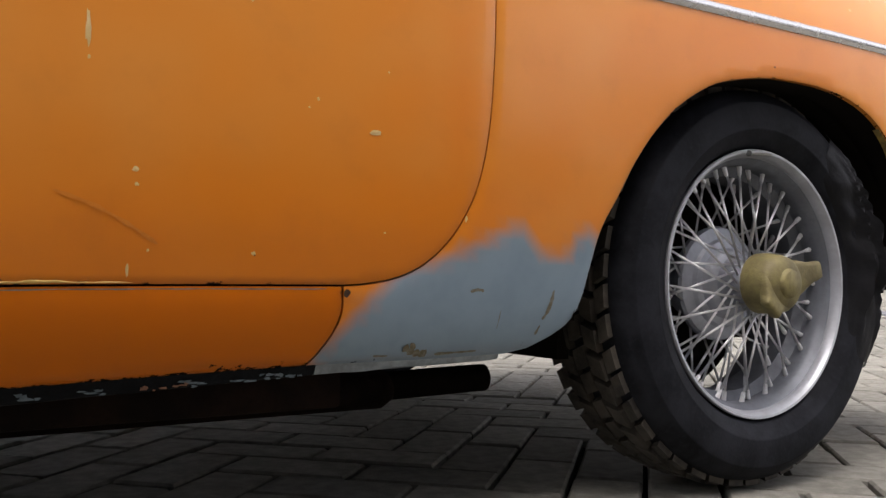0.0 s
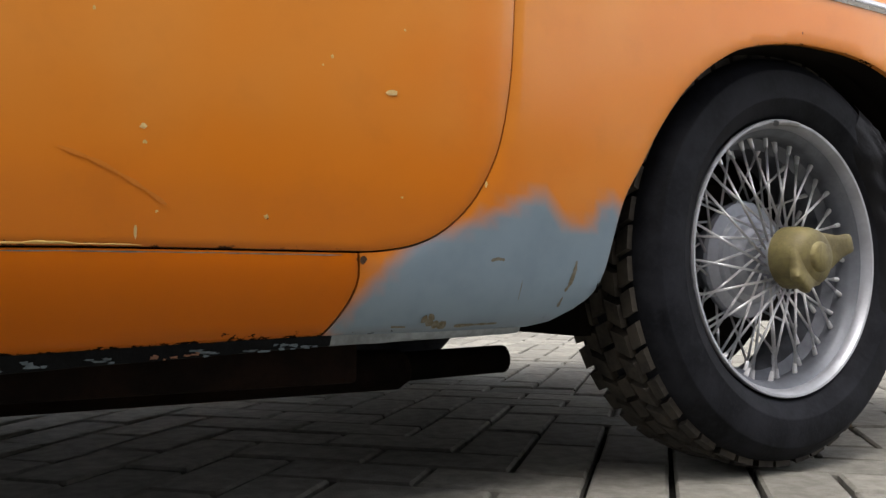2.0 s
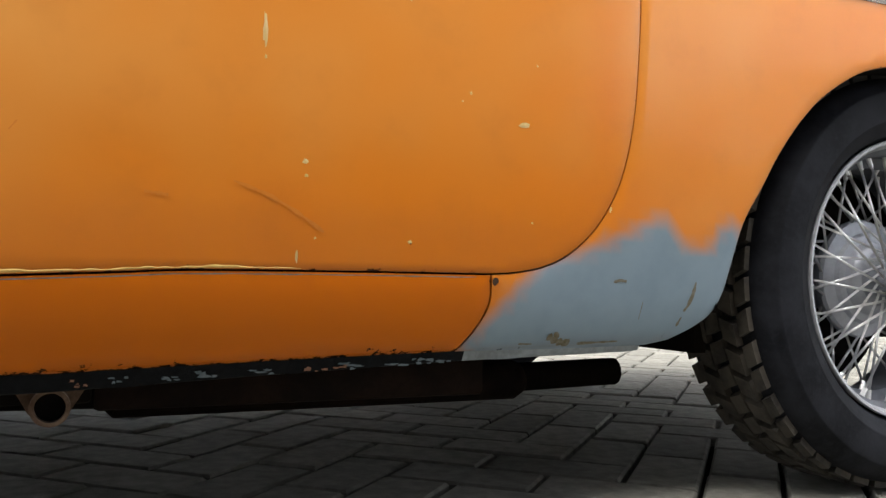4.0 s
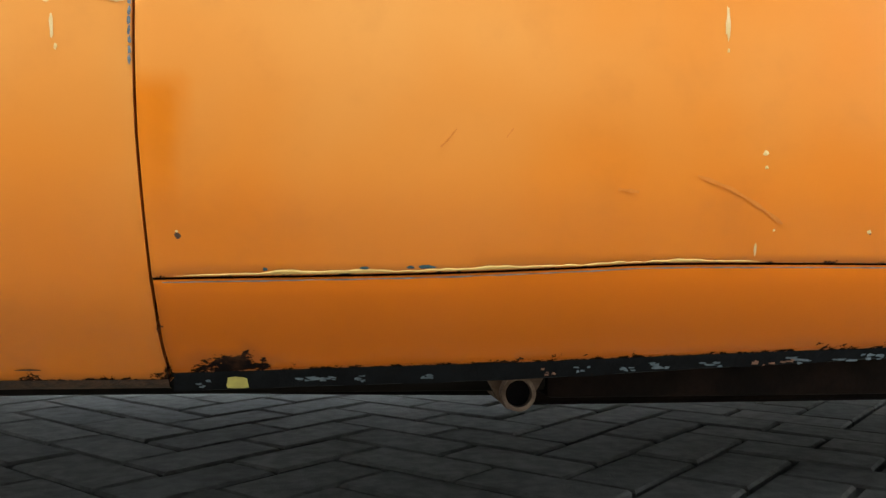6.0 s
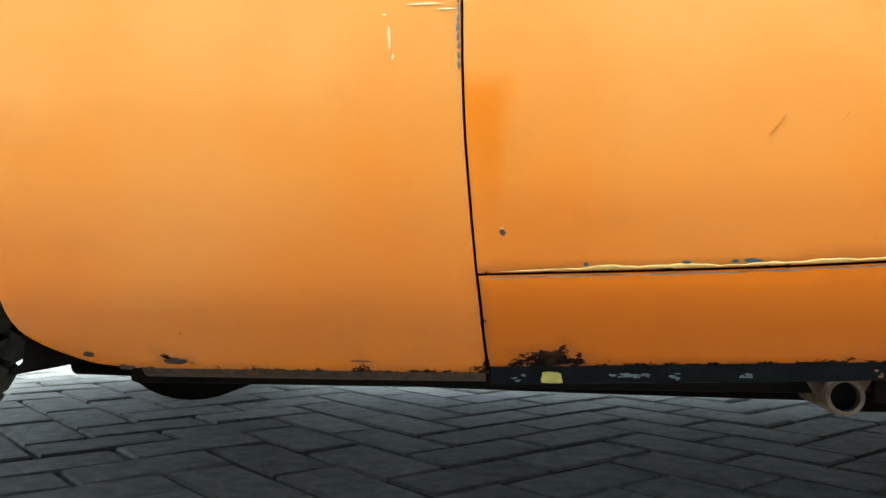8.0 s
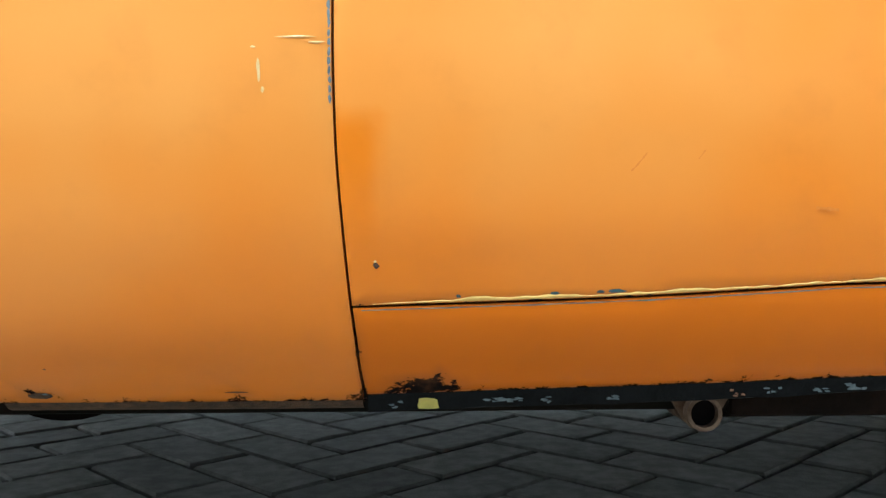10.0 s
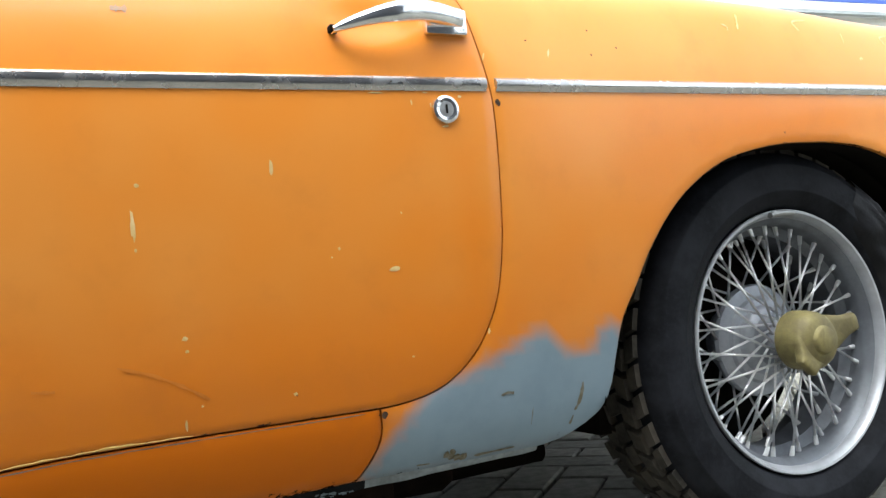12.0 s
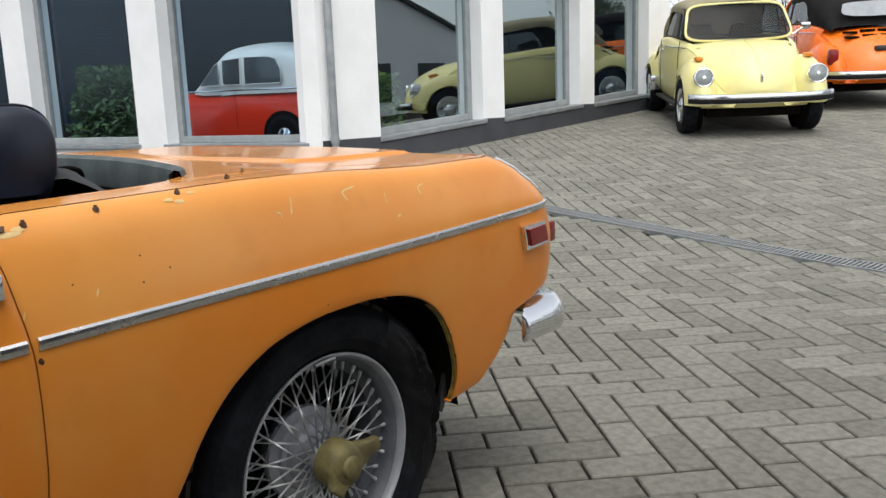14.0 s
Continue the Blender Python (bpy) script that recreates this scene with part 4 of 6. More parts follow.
# rear bumper: a faceted blade that wraps round the corner
rows = []
for s in list(np.linspace(0, 0.018, 10)) + list(np.linspace(0.03, 1, 48)):
    if s < 0.14:
        k = s / 0.14
        x, y, d = 0.574 + 0.120 * k, 0.026 - 0.006 * k, Vector((0.02, -1, 0))
    elif s < 0.34:
        a = (s - 0.14) / 0.20 * math.pi / 2
        x, y, d = 0.694 + 0.102 * math.sin(a), 0.122 - 0.102 * math.cos(a), Vector((math.sin(a), -math.cos(a), 0))
    else:
        x, y, d = 0.796 + 0.03 * math.sin((s - 0.34) / 0.66 * math.pi), 0.122 + (WIDTH - 0.244) * (s - 0.34) / 0.66, Vector((1, 0, 0))
    d.normalize()
    tip = min(1.0, math.sqrt(max(0.0, 1 - (1 - min(1.0, s / 0.012)) ** 2)) * 0.22 + 0.78)
    shape = [(-0.045, -0.026), (-0.028, -0.037), (-0.012, -0.041), (0.004, -0.040), (0.014, -0.035), (0.020, -0.025), (0.023, -0.012), (0.0245, 0.000), (0.021, 0.012), (0.014, 0.026), (0.004, 0.038), (-0.008, 0.046), (-0.028, 0.049), (-0.055, 0.049)]
    rise = 0.74 + 0.20 * min(1.0, s / 0.15)
    rows.append([Vector((x, y, 0.411)) + d * (0.8 * max(o, 0.006 - 0.6 * s) * tip - 0.008 * (1 - tip)) + Vector((0, 0, h * tip * (rise if h > 0 else 1.0))) for o, h in shape])
bm = grid_mesh(rows)
bm.verts.ensure_lookup_table()
bm.faces.new([bm.verts[i] for i in range(14)])
bm.faces.new([bm.verts[i] for i in range(len(bm.verts) - 14, len(bm.verts))])
bmesh.ops.recalc_face_normals(bm, faces=bm.faces)
bumper = part("rear_bumper", bm, BUMPERCHROME, car, "chrome rear bumper with a bolt at its corner", 50)
bm = turned([(0.0005, -0.004), (0.006, -0.003), (0.009, 0.0), (0.009, 0.003)], 16, closed=False)
bmesh.ops.transform(bm, matrix=Matrix.Translation((0.780, 0.036, 0.412)) @ Matrix.Rotation(radians(45), 4, "Z"), verts=bm.verts)
part("bolt", bm, STEEL, bumper)

# seats with roll-shaped head restraints
def seat(y):
    s = thing("seat", "dark navy vinyl seat with a rounded head restraint", "")
    s.parent = car
    def cushion(x0, y0, z0, x1, y1, z1, r, lean=0.0):
        bm = box(bmesh.new(), x0, y0, z0, x1, y1, z1, r)
        for v in bm.verts:
            v.co.x += lean * (v.co.z - z0)
        return bm
    part("squab", cushion(-1.0, y - 0.23, 0.26, -0.55, y + 0.23, 0.40, 0.05), VINYL, s)
    part("backrest", cushion(-0.64, y - 0.22, 0.32, -0.53, y + 0.22, 0.80, 0.05, 0.20), VINYL, s)
    rows = []
    half = 0.215
    def drum(q):
        c, d = math.cos(q), math.sin(q)
        return 0.071 * math.copysign(abs(c) ** 0.76, c), max(-0.060, 0.078 * math.copysign(abs(d) ** 0.80, d))
    for t in np.linspace(-1, 1, 25):
        # a drum lying across the car, flat underneath, its ends slightly domed
        e = min(1.0, (1 - abs(t)) * 5)
        k = 0.80 + 0.20 * math.sqrt(max(0.0, 1 - (1 - e) ** 2))
        row = []
        for q in np.linspace(0, math.tau, 28, endpoint=False):
            rx, rz = drum(q)
            row.append((-0.420 + rx * k + 0.008 * math.sin(q), y + half * t, 0.862 + rz * k))
        rows.append(row)
    bm = grid_mesh(rows, close=True)
    bm.verts.ensure_lookup_table()
    bm.faces.new([bm.verts[i] for i in range(28)])
    bm.faces.new([bm.verts[i] for i in range(len(bm.verts) - 28, len(bm.verts))])
    bmesh.ops.recalc_face_normals(bm, faces=bm.faces)
    head = part("head_restraint", bm, VINYL, s, "black drum-shaped head restraint", 60)
    for t in (-0.86, 0.86):
        ring = [(-0.420 + 1.012 * drum(q)[0] + 0.008 * math.sin(q), y + half * t, 0.862 + 1.012 * drum(q)[1]) for q in np.linspace(0, math.tau, 40, endpoint=False)]
        part("piping", tube(bmesh.new(), ring, 0.0020, 6, closed=True), VINYL, head)
    return s


seat(0.410)
seat(1.05)
bm = bmesh.new()
rows = []
for k in range(30):
    y = 0.20 + 1.12 * k / 29
    rows.append([(-0.33 + 0.072 * math.cos(q) + 0.012 * math.sin(9 * y + q), y, 0.776 + 0.058 * math.sin(q) * (0.8 + 0.35 * math.sin(17 * y + 2 * q)) + 0.010 * math.sin(31 * y)) for q in np.linspace(0, math.tau, 18, endpoint=False)])
part("folded_hood", grid_mesh(rows, close=True), TRIMBLACK, car, "dark folded hood fabric behind the seats", 60)
part("hood_iron", tube(bmesh.new(), spline([(-0.40, 0.24, 0.82), (-0.34, 0.25, 0.842), (-0.285, 0.28, 0.834), (-0.262, 0.33, 0.79)], 6), 0.004, 8), BLACK, car, "bent black hood iron")
part("parcel_shelf", new_box(-0.42, 0.16, 0.70, -0.10, 1.36, 0.72), TRIMBLACK, car)
part("door_capping", tube(bmesh.new(), [(x, 0.10, 0.792) for x in np.linspace(-1.40, -0.56, 12)], 0.012, 8), TRIMBLACK, car)
part("inner_door", new_box(-1.40, 0.088, 0.25, -0.56, 0.115, 0.785, 0.004), TRIMBLACK, car)
part("inner_quarter", new_box(-0.56, 0.13, 0.25, -0.36, 0.150, 0.795, 0.004), TRIMBLACK, car)
part("dashboard", new_box(-1.55, 0.12, 0.55, -1.42, 1.40, 0.82, 0.03), TRIMBLACK, car)

# raised door window and windscreen
edge = spline([(-0.556, 0.79), (-0.562, 0.88), (-0.570, 0.940), (-0.580, 0.972), (-0.604, 1.014), (-0.650, 1.060), (-0.74, 1.090), (-0.95, 1.10), (-1.15, 1.11), (-1.30, 0.92), (-1.385, 0.79)], 6)
bm = bmesh.new()
bm.faces.new([bm.verts.new((x, 0.102 + 0.10 * (z - 0.79), z)) for x, z in edge])
window = part("door_window", bm, CARGLASS, car, "raised door window", 0)
window.visible_shadow = False
part("glass_edge", tube(bmesh.new(), [(x, 0.102 + 0.10 * (z - 0.79), z) for x, z in edge], 0.0010, 6), STEEL, window)
bm = grid_mesh([[(-1.47 + 0.33 * k - 0.10 * (1 - (2 * j / 10 - 1) ** 2), 0.14 + 1.24 * j / 10, 0.82 + 0.33 * k) for j in range(11)] for k in (0, 1)])
screen = part("windscreen", bm, CARGLASS, car, "raked windscreen glass", 0)
part("screen_frame", tube(bmesh.new(), [(-1.47, 0.13, 0.81), (-1.14, 0.14, 1.16)] + [(-1.14 - 0.10 * (1 - (2 * j / 10 - 1) ** 2), 0.14 + 1.24 * j / 10, 1.16) for j in range(1, 10)] + [(-1.14, 1.38, 1.16), (-1.47, 1.39, 0.81)], 0.011, 8), CHROME, screen)

# ---- wear: chips, scratches, studs ----
chip_rnd = random.Random(21)


def chip(parent, material, x, z, rx, rz, n=9, name="paint_chip", lean=0.0):
    """A flake of bare paint, thinner than a card, following the skin."""
    bm = bmesh.new()
    ring = []
    for k in range(n):
        a = k * math.tau / n
        r = chip_rnd.uniform(0.6, 1.1)
        dx, dz = rx * r * math.cos(a), rz * r * math.sin(a)
        ring.append(bm.verts.new(on_body(*uv(x + dx + lean * dz, z + dz), 0.0005)))
    c = bm.verts.new(on_body(*uv(x, z), 0.0008))
    for k in range(n):
        bm.faces.new((ring[k], ring[(k + 1) % n], c))
    bmesh.ops.recalc_face_normals(bm, faces=bm.faces)
    return part(name, bm, material, parent, "", 0)


for x, z, rx, rz in ((-0.651, 0.443, 0.0065, 0.0025), (-0.880, 0.388, 0.0032, 0.0026), (-0.879, 0.375, 0.0018, 0.0015), (-0.769, 0.318, 0.0022, 0.0020), (-0.715, 0.469, 0.0016, 0.0016), (-0.724, 0.460, 0.0010, 0.0010), (-0.632, 0.343, 0.0014, 0.0012),
                     (-0.918, 0.541, 0.0022, 0.0020), (-0.784, 0.556, 0.0022, 0.0085), (-0.922, 0.478, 0.0010, 0.0018), (-0.866, 0.318, 0.0012, 0.0012), (-0.534, 0.362, 0.0016, 0.0034), (-0.882, 0.300, 0.0014, 0.0048), (-0.64, 0.505, 0.0010, 0.0012)):
    chip(door, CREAM, x, z, rx * 1.25, rz * 1.25)
chip(door, CREAM, -0.9235, 0.502, 0.0024, 0.0185, 12, "long_scratch", -0.03)
chip(door, RUSTCHIP, -1.401, 0.304, 0.0032, 0.0036, name="rust_spot")
chip(door, CREAM, -1.402, 0.308, 0.0018, 0.0012)
chip(door, RUSTCHIP, -0.768, 0.3165, 0.0011, 0.0012, name="rust_spot")
for x, z, rx, rz in ((-0.600, 0.642, 0.004, 0.0012), (-0.618, 0.630, 0.0012, 0.004), (-0.594, 0.627, 0.0010, 0.003), (-0.577, 0.6025, 0.005, 0.0018), (-0.556, 0.638, 0.003, 0.002), (-0.66, 0.640, 0.012, 0.0010)):
    chip(door, CREAM, x, z, rx, rz)
for x, z, rx, rz in ((-1.496, 0.468, 0.0018, 0.012), (-1.493, 0.452, 0.0014, 0.003), (-1.500, 0.487, 0.0022, 0.0012), (-1.463, 0.4955, 0.020, 0.0011), (-1.448, 0.491, 0.007, 0.0014)):
    chip(front_wing, CREAM, x, z, rx, rz)
for z in np.linspace(0.445, 0.545, 14):
    chip(front_wing, PALECHIP, -1.4375 + 0.0005 * chip_rnd.random(), float(z), 0.0016, 0.0045, name="bare_edge")
chip(front_wing, RUSTCHIP, -1.703, 0.213, 0.0018, 0.0008, name="rust_spot")
for x, z, rx, rz, mt in ((-1.722, 0.184, 0.014, 0.004, RUSTCHIP), (-1.806, 0.190, 0.007, 0.0032, RUSTCHIP), (-1.716, 0.186, 0.004, 0.0015, PALECHIP), (-1.536, 0.187, 0.012, 0.0010, RUSTCHIP), (-1.775, 0.177, 0.010, 0.003, RUSTCHIP)):
    chip(front_wing, mt, x, z, rx, rz, 11, "rust_flake")
# seam edge where the enamel has come away: cream undercoat with teal below it
rows, x = [], -1.405
while x < -0.875:
    h = 0.0016 + 0.0022 * noise.noise(Vector((x * 26, 0.3, 0))) + 0.0018 * noise.noise(Vector((x * 90, 1.3, 0)))
    h = max(0.0004, h + 0.0008) * min(1.0, (x + 1.41) * 12, (-0.870 - x) * 20)
    foot = float(np.interp(-x, [-q[0] for q in DOOR_FOOT], [q[1] for q in DOOR_FOOT])) + 0.0024
    rows.append([on_body(x, foot, 0.0006), on_body(x, foot + h * 0.6, 0.0009), on_body(x, foot + h, 0.0004)])
    x += 0.0035
part("bare_seam_edge", grid_mesh(rows), EDGECREAM, door, "bare cream undercoat along the seam", 0)
for x, r in ((-1.245, 0.006), (-1.205, 0.005), (-1.190, 0.012), (-1.33, 0.003)):
    chip(door, TEAL, x, float(np.interp(-x, [-q[0] for q in DOOR_FOOT], [q[1] for q in DOOR_FOOT])) + 0.0040, r * 0.8, 0.0019, name="teal_patch")
rows = []
for x in np.linspace(-1.415, -0.69, 120):
    foot = float(np.interp(-x, [-q[0] for q in DOOR_FOOT], [q[1] for q in DOOR_FOOT])) - 0.0026
    k = 0.0010 + 0.0008 * noise.noise(Vector((x * 40, 5.0, 0)))
    rows.append([on_body(x, foot, 0.0006), on_body(x, foot - max(0.0003, k), 0.0006)])
part("worn_sill_edge", grid_mesh(rows), PALECHIP, sill, "pale worn edge", 0)
# bare patches on the sill flange
for x, w, mt in [(-1.358, 0.016, YELLOWCHIP), (-1.393, 0.008, PALECHIP), (-1.295, 0.010, PALECHIP), (-1.270, 0.012, PALECHIP), (-1.247, 0.007, PALECHIP), (-1.185, 0.009, PALECHIP), (-0.99, 0.010, PALECHIP), (-0.955, 0.014, PALECHIP), (-0.90, 0.012, PALECHIP),
                 (-0.853, 0.008, RUSTBARE), (-0.825, 0.010, RUSTBARE), (-0.80, 0.016, PALECHIP), (-0.765, 0.014, PALECHIP), (-0.735, 0.010, PALECHIP), (-0.71, 0.012, PALECHIP), (-1.065, 0.006, RUSTBARE), (-1.03, 0.006, PALECHIP)]:
    z = float(np.interp(x, [-1.42, -1.1, -0.85, -0.69, -0.45], [0.181, 0.189, 0.199, 0.205, 0.209])) - 0.009
    for t in range(1 if mt is YELLOWCHIP else 4):
        bm = bmesh.new()
        cx = x + (chip_rnd.uniform(-1.2, 1.2) * w if t else 0.0)
        cz = z + (chip_rnd.uniform(-0.004, 0.003) if t else -0.001)
        tall, wide = (0.0085, w * 0.55) if mt is YELLOWCHIP else (chip_rnd.uniform(0.0006, 0.0020), w * chip_rnd.uniform(0.18, 0.6))
        ring = []
        for k in range(11):
            a, r = k * math.tau / 11, chip_rnd.uniform(0.45, 1.15) if mt is not YELLOWCHIP else chip_rnd.uniform(0.85, 1.2)
            zz = cz + tall * r * math.copysign(abs(math.sin(a)) ** 0.6, math.sin(a))
            if mt is YELLOWCHIP:
                a, r = (k - 5) / 11 * math.tau, 0.9 + 0.25 * chip_rnd.random()
                zz = cz + 0.0052 * r * max(-1.0, min(1.0, 1.5 * math.sin(a)))
                ring.append(bm.verts.new((cx + 0.0095 * r * max(-1.0, min(1.0, 1.5 * math.cos(a))), body(x, z + 0.009)[1] + 0.0027 + 0.25 * (z + 0.005 - zz), zz)))
                continue
            ring.append(bm.verts.new((cx + wide * r * math.copysign(abs(math.cos(a)) ** 0.6, math.cos(a)), body(x, z + 0.009)[1] + 0.0027 + 0.25 * (z + 0.005 - zz), zz)))
        f = bm.faces.new(ring)
        if f.normal.y > 0:
            f.normal_flip()
        part("bare_patch", bm, mt, sill, "yellow paint patch" if mt is YELLOWCHIP else "", 0)
# chips and marks on the rear wing
def scratch(parent, points, half=0.0016, material=CREAM):
    """A torn line of bare undercoat along points of the flank."""
    pts = spline(points, 5) if len(points) > 1 else points
    rows = []
    for k, (x, z) in enumerate(pts):
        q = pts[min(k + 1, len(pts) - 1)], pts[max(k - 1, 0)]
        d = Vector((q[0][0] - q[1][0], q[0][1] - q[1][1])).normalized()
        w = half * chip_rnd.uniform(0.45, 1.2) * (0.5 if k in (0, len(pts) - 1) else 1.0)
        rows.append([on_body(*uv(x - d.y * w, z + d.x * w), 0.0007), on_body(*uv(x + d.y * w, z - d.x * w), 0.0007)])
    part("scratch", grid_mesh(rows), material, parent, "", 0)


scratch(door, [(-0.93, 0.723), (-0.923, 0.723), (-0.914, 0.723)], 0.004, SMEAR)
for points, half in (([(-0.945, 0.366), (-0.915, 0.356), (-0.885, 0.341), (-0.858, 0.324)], 0.0020), ([(-1.118, 0.402), (-1.124, 0.394)], 0.0010), ([(-1.168, 0.400), (-1.176, 0.390), (-1.182, 0.384)], 0.0008), ([(-1.02, 0.352), (-1.00, 0.350)], 0.0025)):
    scratch(door, points, half, SCUFF)
for points in ([(0.075, 0.783), (0.042, 0.777), (0.047, 0.762)],
               [(0.259, 0.769), (0.24, 0.764), (0.242, 0.751)],
               [(0.143, 0.763), (0.14, 0.746)],
               [(-0.073, 0.781), (-0.081, 0.755)],
               [(-0.111, 0.762), (-0.101, 0.758), (-0.102, 0.752)],
               [(0.166, 0.723), (0.169, 0.719)]):
    scratch(rear_wing, points)
for x, z, rx, rz in ((0.164, 0.720, 0.003, 0.003), (-0.42, 0.700, 0.002, 0.006), (-0.515, 0.690, 0.0015, 0.006)):
    chip(rear_wing, CREAM, x, z, rx, rz, 8, lean=0.3)
for x, z in ((-0.035, 0.599), (-0.352, 0.735), (-0.312, 0.712), (-0.450, 0.715), (-0.355, 0.700)):
    chip(rear_wing, RUSTCHIP, x, z, 0.0017, 0.0017, name="rust_spot")
chip(rear_wing, RUSTCHIP, -0.505, 0.632, 0.004, 0.005, name="rust_spot")
chip(rear_wing, RUSTCHIP, -0.667, 0.281, 0.004, 0.005, name="rust_spot")
# brown stains on the grey primer
for points, half in (([(-0.588, 0.222), (-0.578, 0.217), (-0.566, 0.214), (-0.556, 0.214)], 0.0042), ([(-0.580, 0.226), (-0.574, 0.219)], 0.0030), ([(-0.622, 0.213), (-0.605, 0.2125)], 0.0016), ([(-0.545, 0.2125), (-0.52, 0.2135), (-0.49, 0.2145)], 0.0018),
                     ([(-0.397, 0.285), (-0.398, 0.272), (-0.402, 0.258), (-0.407, 0.250)], 0.0028), ([(-0.408, 0.243), (-0.412, 0.232)], 0.0018), ([(-0.516, 0.283), (-0.507, 0.285), (-0.498, 0.284)], 0.0018), ([(-0.47, 0.262), (-0.4705, 0.240)], 0.0006)):
    scratch(rear_wing, points, half, STAIN)
# hood studs and hinge plate on the shoulder
def stud(x, y, z):
    s = thing("hood_stud", "", "")
    s.parent = rear_wing
    bm = bmesh.new()
    rod(bm, (x, y, z - 0.004), (x, y, z + 0.002), 0.0044, 0.0038, 14)
    part("washer", bm, BRACKET, s)
    bm = bmesh.new()
    rod(bm, (x, y, z + 0.001), (x, y, z + 0.0032), 0.0020, n=8)
    rod(bm, (x, y, z + 0.0032), (x, y, z + 0.0052), 0.0027, 0.0022, 10)
    part("post", bm, BRACKET, s)


for x, v in ((-0.487, 0.797), (-0.390, 0.803), (-0.262, 0.812), (-0.150, 0.846), (-0.078, 0.900)):
    p = on_body(x, v)
    stud(p.x, p.y, p.z + 0.001)
bm = bmesh.new()
plate = [on_body(u, v, 0.002) for u, v in ((-0.536, 0.789), (-0.512, 0.790), (-0.510, 0.797), (-0.533, 0.797))]
f = bm.faces.new([bm.verts.new(p) for p in plate])
g = bmesh.ops.extrude_face_region(bm, geom=[f])["geom"]
bmesh.ops.translate(bm, verts=[v for v in g if isinstance(v, bmesh.types.BMVert)], vec=(0, -0.0008, 0.0013))
bmesh.ops.recalc_face_normals(bm, faces=bm.faces)
part("hood_bracket", bm, BRACKET, rear_wing, "rusty hood bracket", 0)
for x, z, rx, rz in ((-0.514, 0.785, 0.020, 0.0045), (-0.496, 0.790, 0.010, 0.004), (-0.284, 0.800, 0.008, 0.003), (-0.268, 0.797, 0.009, 0.0035), (-0.243, 0.806, 0.008, 0.0025)):
    chip(rear_wing, CREAM, x, z, rx, rz, 10)
# torn black film clinging to the rear of the tyre
wall_r, wall_y = [0.200, 0.205, 0.222, 0.240, 0.258, 0.274, 0.290, 0.302], [0.0, -0.006, -0.016, -0.021, -0.020, -0.014, 0.002, 0.03]
rows = []
for k, a in enumerate(np.linspace(radians(34), radians(118), 60)):
    row = []
    ends = math.sin(math.pi * k / 59) ** 1.4
    for j, r in enumerate(np.linspace(0.204, 0.287 + 0.014 * ends, 22)):
        crease = max(0.0, 1 - abs((r - 0.245 - 0.020 * math.sin(2.6 * a + 0.5)) / 0.006)) + max(0.0, 1 - abs((r - 0.268 - 0.012 * math.sin(3.4 * a)) / 0.005))
        fold = (0.0050 * math.sin(8 * a + 50 * r) + 0.0030 * math.sin(23 * a - 90 * r) - 0.017 * crease) * ends * min(1, j / 4, (21 - j) / 3 + 0.3)
        row.append((r * math.sin(a), 0.052 + float(np.interp(r, wall_r, wall_y)) + 0.005 * (1 - min(1.0, 3.0 * ends)) + 0.004 * max(0.0, 1 - j / 2) - 0.0014 - 0.0035 * ends + fold, 0.297 + r * math.cos(a)))
    rows.append(row)
part("torn_tyre_film", grid_mesh(rows), FILM, car, "wrinkled torn black film on the rear tyre", 80)
# yellow edge inside the rear of the arch
rows = []
for u, v in ARCH[int(len(ARCH) * 0.76):]:
    p = on_body(u, v)
    rows.append([(p.x - 0.001, p.y + 0.003, p.z), (p.x - 0.003, p.y + 0.005, p.z - 0.001), (p.x - 0.004, p.y + 0.011, p.z - 0.002)])
flap = [(0.312, 0.325), (0.334, 0.362), (0.342, 0.330), (0.334, 0.303), (0.314, 0.284), (0.306, 0.294)]
bm = bmesh.new()
f = bm.faces.new([bm.verts.new((x, 0.050 + 0.25 * (x - 0.30), z)) for x, z in flap])
g = bmesh.ops.extrude_face_region(bm, geom=[f])["geom"]
bmesh.ops.translate(bm, verts=[v for v in g if isinstance(v, bmesh.types.BMVert)], vec=(0.004, 0.012, 0))
bmesh.ops.recalc_face_normals(bm, faces=bm.faces)
part("rubber_flap", bm, TRIMBLACK, rear_wing, "torn black rubber flap at the foot of the arch", 0)
part("arch_lip", grid_mesh(rows), YELLOWLIP, rear_wing, "dirty yellow lip of the wheel arch")



# ---- showroom building ----
CORNER = Vector((4.30, 4.66))
RIGHT = Vector((0.9945, -0.104)).normalized()
LEFT = Vector((-0.215, 0.977)).normalized()


def face_frame(along):
    """Local axes of a facade: x along it from the corner, y out of it, z up."""
    out = Vector((along.y, -along.x)) if along is RIGHT else Vector((-along.y, along.x))
    m = Matrix.Identity(4)
    m.col[0][:3], m.col[1][:3], m.col[3][:3] = (along.x, along.y, 0), (out.x, out.y, 0), (CORNER.x, CORNER.y, 0)
    return m


FR, FL = face_frame(RIGHT), face_frame(LEFT)
building = thing("showroom_building", "white rendered car showroom with large shop windows and a dark plinth", "building")
TOPZ, EAVE = 2.555, 2.94


def leaned(bm, a, b, s, top, slope):
    """Tilts the foot of an opening along the slope of the yard; its head stays level."""
    for v in bm.verts:
        v.co.z += slope * (min(b, max(a, v.co.x)) - (a + b) / 2) * max(0.0, min(1.0, (top - v.co.z) / (top - s - 0.05)))
    return bm


